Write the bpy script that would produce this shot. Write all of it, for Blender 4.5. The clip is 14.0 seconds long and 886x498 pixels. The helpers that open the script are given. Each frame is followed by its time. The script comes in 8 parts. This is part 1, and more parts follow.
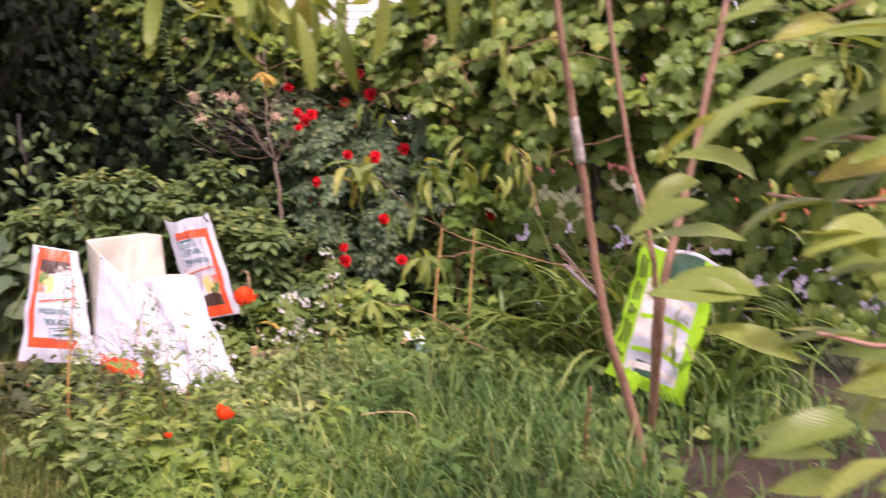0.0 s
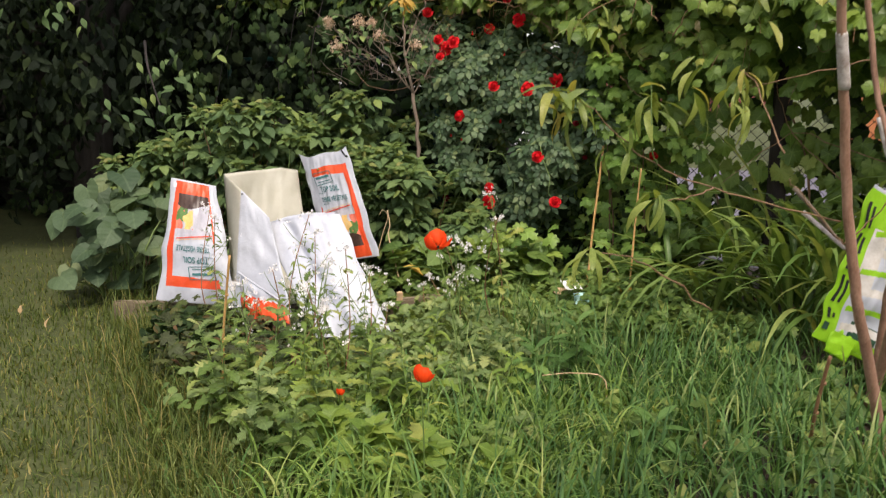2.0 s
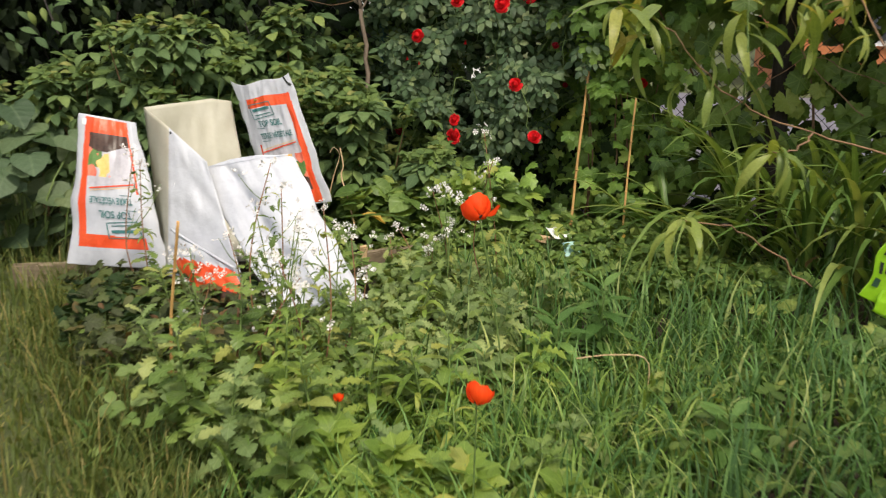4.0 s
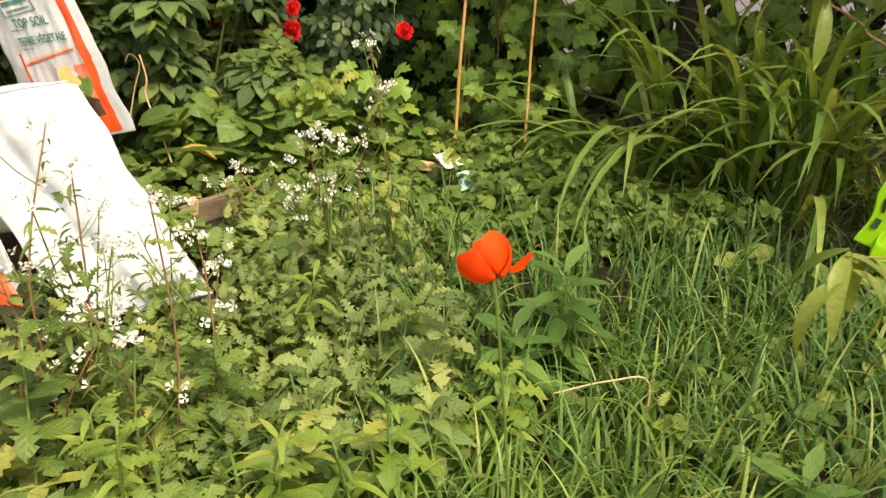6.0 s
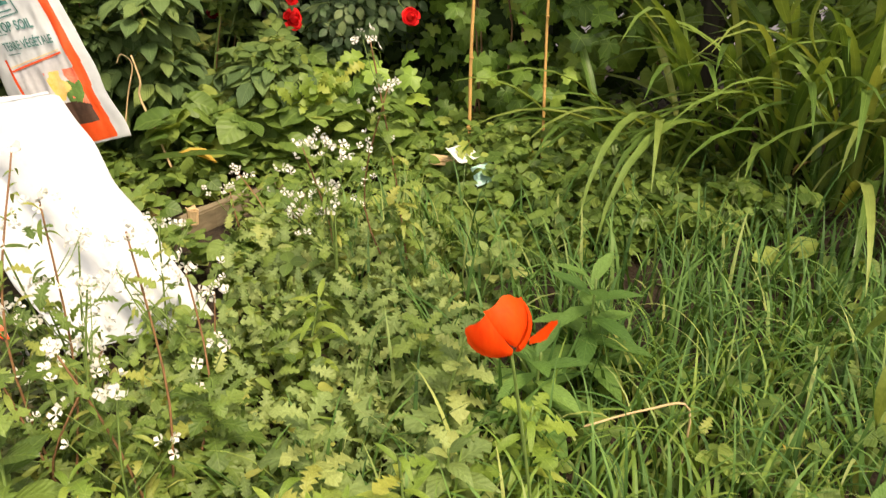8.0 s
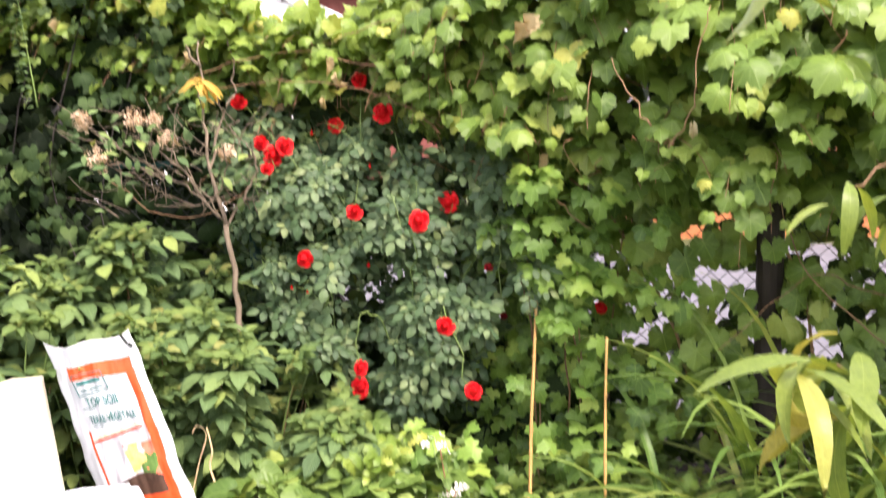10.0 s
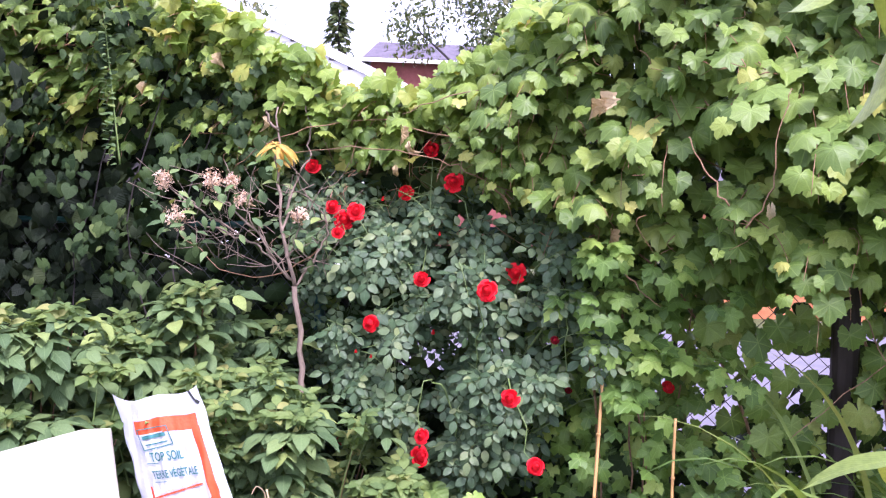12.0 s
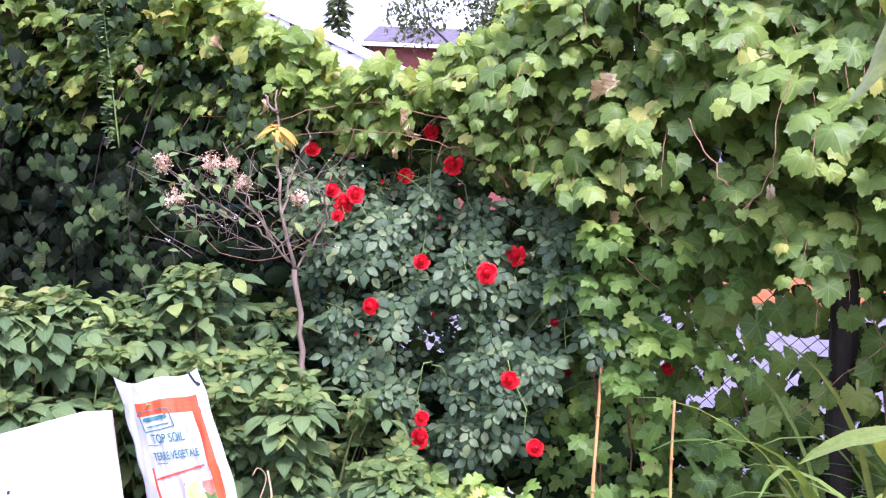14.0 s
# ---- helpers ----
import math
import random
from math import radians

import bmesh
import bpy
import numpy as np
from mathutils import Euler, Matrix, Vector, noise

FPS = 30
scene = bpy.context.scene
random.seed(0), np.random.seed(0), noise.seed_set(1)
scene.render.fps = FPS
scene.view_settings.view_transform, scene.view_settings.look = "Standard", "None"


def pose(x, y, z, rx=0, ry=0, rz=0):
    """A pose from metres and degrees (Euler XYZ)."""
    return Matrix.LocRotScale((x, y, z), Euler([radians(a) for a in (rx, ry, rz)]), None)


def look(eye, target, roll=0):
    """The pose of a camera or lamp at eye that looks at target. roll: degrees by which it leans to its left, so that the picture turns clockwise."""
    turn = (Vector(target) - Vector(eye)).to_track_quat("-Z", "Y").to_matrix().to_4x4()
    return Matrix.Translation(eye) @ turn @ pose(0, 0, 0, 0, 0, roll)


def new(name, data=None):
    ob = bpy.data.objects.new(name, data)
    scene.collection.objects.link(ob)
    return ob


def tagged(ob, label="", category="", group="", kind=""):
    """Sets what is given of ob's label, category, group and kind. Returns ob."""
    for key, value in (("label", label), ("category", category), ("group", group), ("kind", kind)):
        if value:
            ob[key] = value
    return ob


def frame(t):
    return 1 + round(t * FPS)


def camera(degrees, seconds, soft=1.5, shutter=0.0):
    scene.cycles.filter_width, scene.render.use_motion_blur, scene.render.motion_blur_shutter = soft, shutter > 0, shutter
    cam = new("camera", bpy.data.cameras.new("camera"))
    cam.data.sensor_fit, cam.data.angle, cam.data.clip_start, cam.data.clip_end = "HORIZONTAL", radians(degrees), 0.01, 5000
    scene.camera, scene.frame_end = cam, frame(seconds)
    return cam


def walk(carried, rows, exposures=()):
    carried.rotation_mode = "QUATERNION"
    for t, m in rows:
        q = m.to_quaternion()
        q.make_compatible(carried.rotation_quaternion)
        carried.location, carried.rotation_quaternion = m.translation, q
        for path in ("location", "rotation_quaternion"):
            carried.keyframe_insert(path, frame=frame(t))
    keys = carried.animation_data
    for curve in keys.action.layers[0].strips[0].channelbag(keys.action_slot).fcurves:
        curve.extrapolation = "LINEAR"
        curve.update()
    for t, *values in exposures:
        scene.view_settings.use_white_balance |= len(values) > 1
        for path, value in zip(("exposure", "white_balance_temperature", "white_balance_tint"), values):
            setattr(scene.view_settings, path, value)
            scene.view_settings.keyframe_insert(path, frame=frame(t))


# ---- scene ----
cam = camera(53.8, 14.0, soft=1.2, shutter=0.5)
PATH = [
    (0, (0.098, 0.051, 1.366), (0.06, 2.036, 1.128), -0.2),
    (0.5, (-0.01, 0.182, 1.366), (-0.222, 2.162, 1.174), 1.9),
    (1, (-0.137, 0.311, 1.332), (-0.412, 2.275, 1.071), 1.1),
    (1.5, (-0.299, 0.379, 1.328), (-0.539, 2.342, 1.031), 1.1),
    (2, (-0.354, 0.461, 1.304), (-0.573, 2.414, 0.935), 0.3),
    (2.2, (-0.376, 0.521, 1.295), (-0.605, 2.47, 0.909), 0.3),
    (4.3, (-0.79, 1.391, 1.293), (-0.752, 3.311, 0.734), 0.9),
    (4.4, (-0.768, 1.486, 1.3), (-0.726, 3.405, 0.739), 1.0),
    (4.5, (-0.814, 1.525, 1.294), (-0.736, 3.444, 0.734), 0.8),
    (5, (-0.856, 1.798, 1.321), (-0.694, 3.698, 0.719), 1.8),
    (5.5, (-0.96, 2.011, 1.299), (-0.641, 3.843, 0.563), 1.5),
    (6, (-0.976, 2.182, 1.292), (-0.514, 3.939, 0.455), 1.7),
    (6.5, (-0.944, 2.306, 1.239), (-0.504, 4.041, 0.346), 0.8),
    (7, (-0.928, 2.359, 1.242), (-0.463, 4.084, 0.343), 1.2),
    (7.2, (-0.905, 2.378, 1.252), (-0.45, 4.094, 0.332), 0.2),
    (9.3, (-0.914, 2.386, 1.442), (-0.547, 4.262, 0.856), -1.2),
    (9.5, (-0.936, 2.391, 1.475), (-0.558, 4.294, 0.987), -0.7),
    (10, (-0.947, 2.378, 1.576), (-0.596, 4.333, 1.337), -1.1),
    (10.5, (-0.978, 2.376, 1.595), (-0.648, 4.346, 1.505), 0.1),
    (11, (-0.997, 2.378, 1.605), (-0.717, 4.357, 1.551), 1.2),
    (11.5, (-1.002, 2.377, 1.596), (-0.755, 4.361, 1.531), 1.2),
    (12, (-1.02, 2.385, 1.587), (-0.779, 4.368, 1.5), 1.1),
    (12.5, (-1.0, 2.381, 1.592), (-0.771, 4.365, 1.488), 0.9),
    (13, (-1.0, 2.392, 1.584), (-0.768, 4.375, 1.478), 0.9),
    (13.5, (-0.998, 2.385, 1.587), (-0.773, 4.369, 1.468), 0.7),
    (14, (-1.016, 2.382, 1.577), (-0.776, 4.364, 1.456), 1.0),
]
EXPOSURE = [(0, 0.74, 6250, 44), (0.8, 0.61, 6600, 22), (1.5, 0.33, 6370, 18), (2, 0.26, 6200, 16), (4.5, 0.24, 6500, 9), (5, 0.48, 6850, 7), (5.5, 0.65, 7300, 6), (7, 0.62, 7600, 8), (9.5, 1.27, 7350, 12), (10, 1.55, 6250, 19), (10.3, 1.6, 5650, 30), (11.2, 1.52, 5250, 41), (14, 1.5, 5100, 42)]
walk(cam, [(t, look(eye, target, roll)) for t, eye, target, roll in PATH], EXPOSURE)

# ---- world and light ----
SUN_AZ, SUN_EL = 156.0, 57.0          # compass from +y, clockwise: behind and to the right of the walk
world = bpy.data.worlds.new("sky")
scene.world = world
world.use_nodes = True
wn = world.node_tree
wn.nodes.clear()
sky = wn.nodes.new("ShaderNodeTexSky")
sky.sky_type = "NISHITA"
sky.sun_disc = False
sky.sun_elevation = radians(SUN_EL)
sky.sun_rotation = radians(SUN_AZ)
sky.air_density, sky.dust_density, sky.ozone_density = 1.0, 6.0, 0.6
haze = wn.nodes.new("ShaderNodeMixRGB")           # thin white cloud over the whole sky
haze.inputs[0].default_value = 0.6
haze.inputs[2].default_value = (11.5, 11.2, 10.8, 1)
bg = wn.nodes.new("ShaderNodeBackground")
bg.inputs[1].default_value = 0.115
wout = wn.nodes.new("ShaderNodeOutputWorld")
wn.links.new(sky.outputs[0], haze.inputs[1])
wn.links.new(haze.outputs[0], bg.inputs[0])
wn.links.new(bg.outputs[0], wout.inputs[0])

sun = new("sun", bpy.data.lights.new("sun", "SUN"))
sun.data.energy, sun.data.angle, sun.data.color = 2.9, radians(10), (1.0, 0.88, 0.7)
az, el = radians(SUN_AZ), radians(SUN_EL)
sun_from = Vector((math.sin(az) * math.cos(el), math.cos(az) * math.cos(el), math.sin(el)))
sun.matrix_world = look(sun_from * 30, (0, 0, 0))

# ---- node materials ----


def nodes_of(name):
    m = bpy.data.materials.new(name)
    m.use_nodes = True
    nt = m.node_tree
    nt.nodes.clear()
    return m, nt


def link(nt, a, b):
    nt.links.new(a, b)


def math_node(nt, op, a, b=None, clamp=False):
    n = nt.nodes.new("ShaderNodeMath")
    n.operation, n.use_clamp = op, clamp
    for i, v in enumerate((a, b)):
        if v is None:
            continue
        if isinstance(v, (int, float)):
            n.inputs[i].default_value = v
        else:
            link(nt, v, n.inputs[i])
    return n.outputs[0]


def ramp(nt, fac, stops):
    n = nt.nodes.new("ShaderNodeValToRGB")
    els = n.color_ramp.elements
    while len(els) < len(stops):
        els.new(0.5)
    for e, (p, c) in zip(els, stops):
        e.position, e.color = p, (*c, 1)
    link(nt, fac, n.inputs[0])
    return n.outputs[0]


def noise_node(nt, scale, detail=4.0, rough=0.55, coord="Object"):
    tc = nt.nodes.new("ShaderNodeTexCoord")
    n = nt.nodes.new("ShaderNodeTexNoise")
    n.inputs["Scale"].default_value, n.inputs["Detail"].default_value, n.inputs["Roughness"].default_value = scale, detail, rough
    link(nt, tc.outputs[coord], n.inputs["Vector"])
    return n.outputs["Fac"]


def mix_rgb(nt, mode, fac, a, b):
    n = nt.nodes.new("ShaderNodeMixRGB")
    n.blend_type = mode
    for i, v in enumerate((fac, a, b)):
        if isinstance(v, (int, float)):
            n.inputs[i].default_value = v
        elif isinstance(v, tuple):
            n.inputs[i].default_value = (*v, 1)
        else:
            link(nt, v, n.inputs[i])
    return n.outputs[0]


def island_random(nt):
    """A random number for each piece, whether a separate object or an island of a joined mesh."""
    oi = nt.nodes.new("ShaderNodeObjectInfo")
    ge = nt.nodes.new("ShaderNodeNewGeometry")
    return math_node(nt, "FRACT", math_node(nt, "ADD", oi.outputs["Random"], ge.outputs["Random Per Island"]))


def leaf_material(name, dark, mid, light, rare, rough=0.42, through_light=0.3, veins=9.0, vein_gain=0.16, spec=0.32, ripple=0.25, palmate=False):
    """A living leaf: hue by piece, lighter midrib and side veins along the blade, light coming through."""
    m, nt = nodes_of(name)
    dark, mid, light, rare = (tuple(c * k for c, k in zip(q, (1.14, 1.0, 1.0))) for q in (dark, mid, light, rare))
    rnd = island_random(nt)
    col = ramp(nt, rnd, [(0.0, dark), (0.45, mid), (0.86, light), (0.97, rare)])
    blot = noise_node(nt, 22.0, 3.0)
    col = mix_rgb(nt, "MULTIPLY", 0.6, col, ramp(nt, blot, [(0.3, (0.62, 0.66, 0.55)), (0.7, (1.15, 1.12, 1.05))]))
    uv = nt.nodes.new("ShaderNodeUVMap")
    sep = nt.nodes.new("ShaderNodeSeparateXYZ")
    link(nt, uv.outputs[0], sep.inputs[0])
    across = math_node(nt, "ABSOLUTE", math_node(nt, "SUBTRACT", sep.outputs[0], 0.5))
    rib = math_node(nt, "LESS_THAN", across, 0.022)
    side = math_node(nt, "SINE", math_node(nt, "MULTIPLY", math_node(nt, "SUBTRACT", sep.outputs[1], math_node(nt, "MULTIPLY", across, 0.8)), veins * 6.283))
    fine = math_node(nt, "MULTIPLY", math_node(nt, "MAXIMUM", side, 0.0), 0.5)
    vein = math_node(nt, "MAXIMUM", rib, math_node(nt, "MULTIPLY", fine, 0.5))
    if palmate:
        # main veins fan out from the stalk
        px = math_node(nt, "MULTIPLY", math_node(nt, "SUBTRACT", sep.outputs[0], 0.5), 2.0)
        py = math_node(nt, "DIVIDE", math_node(nt, "SUBTRACT", sep.outputs[1], 0.3), 0.6)
        turn = math_node(nt, "ABSOLUTE", math_node(nt, "ARCTAN2", px, py))
        near = math_node(nt, "ABSOLUTE", math_node(nt, "SUBTRACT", math_node(nt, "FRACT", math_node(nt, "ADD", turn, 0.5)), 0.5))
        reach = math_node(nt, "SQRT", math_node(nt, "ADD", math_node(nt, "MULTIPLY", px, px), math_node(nt, "MULTIPLY", py, py)))
        vein = math_node(nt, "SUBTRACT", 1.0, math_node(nt, "MULTIPLY", math_node(nt, "MULTIPLY", near, reach), 28.0), True)
        side = vein
    pale = tuple(min(1, c * 1.5 + 0.03) for c in light)
    col = mix_rgb(nt, "MIX", math_node(nt, "MULTIPLY", vein, vein_gain), col, pale)
    bump = nt.nodes.new("ShaderNodeBump")
    bump.inputs["Strength"].default_value, bump.inputs["Distance"].default_value = ripple, 0.003
    link(nt, math_node(nt, "ADD", side, math_node(nt, "MULTIPLY", blot, 1.5)), bump.inputs["Height"])
    p = nt.nodes.new("ShaderNodeBsdfPrincipled")
    p.inputs["Roughness"].default_value = rough
    p.inputs["Specular IOR Level"].default_value = spec
    link(nt, col, p.inputs["Base Color"])
    link(nt, bump.outputs[0], p.inputs["Normal"])
    tr = nt.nodes.new("ShaderNodeBsdfTranslucent")
    link(nt, mix_rgb(nt, "MULTIPLY", 1.0, col, (1.45, 1.25, 0.6)), tr.inputs["Color"])
    mx = nt.nodes.new("ShaderNodeMixShader")
    mx.inputs[0].default_value = through_light
    out = nt.nodes.new("ShaderNodeOutputMaterial")
    link(nt, p.outputs[0], mx.inputs[1])
    link(nt, tr.outputs[0], mx.inputs[2])
    link(nt, mx.outputs[0], out.inputs[0])
    return m


def solid_material(name, a, b, scale=30.0, rough=0.6, bump_gain=0.3, bump_dist=0.004, metal=0.0, stretch=None, through_light=0.0, fine=0.35, rand=0.0, spec=0.4):
    """Two-tone noisy surface at two scales; stretch draws the grain out along an axis."""
    m, nt = nodes_of(name)
    tc = nt.nodes.new("ShaderNodeTexCoord")
    mp = nt.nodes.new("ShaderNodeMapping")
    mp.inputs["Scale"].default_value = stretch or (1, 1, 1)
    link(nt, tc.outputs["Object"], mp.inputs[0])
    big = nt.nodes.new("ShaderNodeTexNoise")
    big.inputs["Scale"].default_value, big.inputs["Detail"].default_value = scale, 5
    small = nt.nodes.new("ShaderNodeTexNoise")
    small.inputs["Scale"].default_value, small.inputs["Detail"].default_value = scale * 7, 3
    link(nt, mp.outputs[0], big.inputs["Vector"])
    link(nt, mp.outputs[0], small.inputs["Vector"])
    both = math_node(nt, "ADD", math_node(nt, "MULTIPLY", big.outputs["Fac"], 1 - fine), math_node(nt, "MULTIPLY", small.outputs["Fac"], fine))
    if rand:
        both = math_node(nt, "ADD", both, math_node(nt, "MULTIPLY", math_node(nt, "SUBTRACT", island_random(nt), 0.5), rand))
    col = ramp(nt, both, [(0.32, a), (0.68, b)])
    bump = nt.nodes.new("ShaderNodeBump")
    bump.inputs["Strength"].default_value, bump.inputs["Distance"].default_value = bump_gain, bump_dist
    link(nt, both, bump.inputs["Height"])
    p = nt.nodes.new("ShaderNodeBsdfPrincipled")
    p.inputs["Roughness"].default_value, p.inputs["Metallic"].default_value = rough, metal
    p.inputs["Specular IOR Level"].default_value = spec
    link(nt, col, p.inputs["Base Color"])
    link(nt, bump.outputs[0], p.inputs["Normal"])
    out = nt.nodes.new("ShaderNodeOutputMaterial")
    if through_light:
        tr = nt.nodes.new("ShaderNodeBsdfTranslucent")
        link(nt, col, tr.inputs["Color"])
        mx = nt.nodes.new("ShaderNodeMixShader")
        mx.inputs[0].default_value = through_light
        link(nt, p.outputs[0], mx.inputs[1])
        link(nt, tr.outputs[0], mx.inputs[2])
        link(nt, mx.outputs[0], out.inputs[0])
    else:
        link(nt, p.outputs[0], out.inputs[0])
    return m


GRAPE = leaf_material("grape_leaf", (0.074, 0.15, 0.03), (0.115, 0.215, 0.041), (0.175, 0.29, 0.06), (0.25, 0.355, 0.082), palmate=True, through_light=0.3, rough=0.42, vein_gain=0.28)
GRAPE_YOUNG = leaf_material("young_grape_leaf", (0.13, 0.24, 0.045), (0.185, 0.315, 0.058), (0.26, 0.39, 0.08), (0.36, 0.42, 0.1), palmate=True, vein_gain=0.25, through_light=0.4)
# held dark: part of the shade along the fence is in this colour
IVY = leaf_material("shaded_creeper_leaf", (0.016, 0.038, 0.014), (0.03, 0.064, 0.022), (0.055, 0.105, 0.034), (0.1, 0.16, 0.05), palmate=True, rough=0.6, spec=0.15)
LOBED = leaf_material("lobed_leaf", (0.06, 0.135, 0.027), (0.12, 0.245, 0.046), (0.2, 0.36, 0.07), (0.27, 0.42, 0.085), palmate=True, vein_gain=0.25)
ROSE_LEAF = leaf_material("rose_leaf", (0.035, 0.078, 0.036), (0.062, 0.124, 0.056), (0.115, 0.195, 0.092), (0.16, 0.235, 0.1), rough=0.42, through_light=0.2, veins=8)
RASP = leaf_material("raspberry_leaf", (0.06, 0.12, 0.052), (0.095, 0.175, 0.07), (0.14, 0.235, 0.09), (0.22, 0.32, 0.095), veins=9, rough=0.58, spec=0.2, through_light=0.25)
RASP_YOUNG = leaf_material("young_raspberry_leaf", (0.08, 0.155, 0.055), (0.12, 0.21, 0.065), (0.17, 0.27, 0.08), (0.24, 0.29, 0.1), veins=9, rough=0.55, through_light=0.35, spec=0.2)
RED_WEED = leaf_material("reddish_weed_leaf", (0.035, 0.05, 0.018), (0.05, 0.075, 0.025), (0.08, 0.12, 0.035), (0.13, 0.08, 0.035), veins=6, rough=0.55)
WHORL = leaf_material("whorled_weed_leaf", (0.075, 0.18, 0.045), (0.11, 0.24, 0.06), (0.15, 0.3, 0.08), (0.19, 0.34, 0.09), veins=8, rough=0.45)
# near-black: the deep shade of the corner is put into the leaf colour
SHADED_LEAF = leaf_material("shade_darkened_leaf", (0.006, 0.013, 0.007), (0.011, 0.021, 0.01), (0.019, 0.034, 0.015), (0.036, 0.06, 0.022), veins=8, through_light=0.15, rough=0.6, spec=0.12)
PEACH = leaf_material("peach_leaf", (0.11, 0.19, 0.04), (0.17, 0.26, 0.055), (0.25, 0.34, 0.08), (0.36, 0.37, 0.09), rough=0.36, through_light=0.35, veins=14, vein_gain=0.14, ripple=0.08)
GRASS = leaf_material("tall_grass_blade", (0.034, 0.095, 0.027), (0.066, 0.17, 0.044), (0.14, 0.285, 0.08), (0.31, 0.41, 0.16), rough=0.5, veins=0.5, vein_gain=0.2, spec=0.25)
GRASS_PALE = leaf_material("broad_grass_blade", (0.08, 0.175, 0.036), (0.145, 0.275, 0.055), (0.235, 0.385, 0.09), (0.35, 0.44, 0.15), rough=0.5, veins=0.5, vein_gain=0.25, through_light=0.35, spec=0.25)
LAWN = leaf_material("lawn_blade", (0.043, 0.085, 0.016), (0.082, 0.132, 0.026), (0.145, 0.19, 0.044), (0.27, 0.255, 0.095), rough=0.55, veins=0.5)
STRAP = leaf_material("daylily_blade", (0.05, 0.12, 0.025), (0.095, 0.195, 0.042), (0.17, 0.285, 0.07), (0.26, 0.34, 0.1), rough=0.38, veins=0.5, vein_gain=0.5)
HERB = leaf_material("weed_leaf", (0.065, 0.13, 0.03), (0.12, 0.215, 0.05), (0.2, 0.31, 0.08), (0.3, 0.36, 0.1), veins=6)
HERB_BLUE = leaf_material("lobed_weed_leaf", (0.1, 0.175, 0.06), (0.16, 0.26, 0.088), (0.23, 0.34, 0.125), (0.3, 0.39, 0.14), veins=5, rough=0.5)
BROAD = leaf_material("broad_leaf", (0.05, 0.098, 0.052), (0.08, 0.145, 0.076), (0.12, 0.195, 0.1), (0.16, 0.23, 0.11), rough=0.55, veins=6)
CLOVER = leaf_material("ground_cover_leaf", (0.07, 0.145, 0.036), (0.125, 0.225, 0.055), (0.19, 0.31, 0.078), (0.27, 0.37, 0.095), veins=6)
FAR_LEAF = leaf_material("far_tree_leaf", (0.03, 0.06, 0.025), (0.055, 0.09, 0.035), (0.09, 0.13, 0.05), (0.14, 0.16, 0.06), veins=5)
DRY = leaf_material("dry_leaf", (0.3, 0.22, 0.1), (0.42, 0.33, 0.17), (0.52, 0.43, 0.26), (0.6, 0.5, 0.32), rough=0.7, through_light=0.15, veins=6)
WITHERED = leaf_material("withered_leaf", (0.32, 0.27, 0.13), (0.44, 0.39, 0.23), (0.56, 0.52, 0.35), (0.62, 0.6, 0.45), rough=0.75, through_light=0.2, veins=6)
YELLOW = leaf_material("yellowed_leaf", (0.4, 0.3, 0.06), (0.5, 0.38, 0.08), (0.55, 0.42, 0.1), (0.5, 0.28, 0.06), through_light=0.3, veins=8)
ROSE_PETAL = solid_material("rose_petal", (0.62, 0.008, 0.014), (0.86, 0.022, 0.026), 45, rough=0.5, through_light=0.22, rand=0.3, spec=0.2)
ROSE_OLD = solid_material("fading_rose_petal", (0.16, 0.004, 0.012), (0.33, 0.008, 0.018), 45, rough=0.6, through_light=0.15, rand=0.3, spec=0.2)
POPPY_PETAL = solid_material("poppy_petal", (0.85, 0.055, 0.008), (0.95, 0.1, 0.012), 35, rough=0.55, through_light=0.35, bump_gain=0.5, stretch=(1, 1, 0.2), spec=0.15)
WHITE_PETAL = solid_material("white_petal", (0.74, 0.7, 0.68), (0.9, 0.88, 0.86), 60, rough=0.6, through_light=0.3)
PINK_PETAL = solid_material("faded_pink_petal", (0.5, 0.34, 0.2), (0.78, 0.6, 0.46), 60, rough=0.7, through_light=0.25, rand=0.5)
BARK = solid_material("young_bark", (0.17, 0.085, 0.052), (0.4, 0.24, 0.165), 26, rough=0.55, bump_gain=0.7, stretch=(1, 1, 0.35))
GREY_BARK = solid_material("grey_bark", (0.11, 0.082, 0.06), (0.25, 0.195, 0.145), 40, rough=0.8, bump_gain=0.8, stretch=(1, 1, 0.3))
DARK_BARK = solid_material("dark_bark", (0.02, 0.017, 0.016), (0.06, 0.05, 0.046), 30, rough=0.85, bump_gain=0.9, bump_dist=0.01, stretch=(1, 1, 0.25))
CANE = solid_material("vine_cane", (0.16, 0.085, 0.045), (0.33, 0.2, 0.11), 60, rough=0.75, bump_gain=0.6)
GREEN_STEM = solid_material("green_stem", (0.1, 0.17, 0.04), (0.19, 0.26, 0.075), 60, rough=0.5)
RED_STEM = solid_material("reddish_stem", (0.2, 0.09, 0.05), (0.3, 0.17, 0.08), 60, rough=0.55)
BAMBOO = solid_material("bamboo", (0.42, 0.23, 0.075), (0.62, 0.37, 0.14), 30, rough=0.45, stretch=(1, 1, 0.1))
TAPE = solid_material("white_tape", (0.24, 0.18, 0.15), (0.62, 0.58, 0.55), 40, rough=0.6)
WOOD = solid_material("weathered_board", (0.13, 0.1, 0.065), (0.30, 0.24, 0.16), 14, rough=0.8, bump_gain=0.8, stretch=(0.25, 1, 1), bump_dist=0.006)
CHIP = solid_material("wood_chip", (0.45, 0.3, 0.16), (0.68, 0.5, 0.3), 30, rough=0.8)
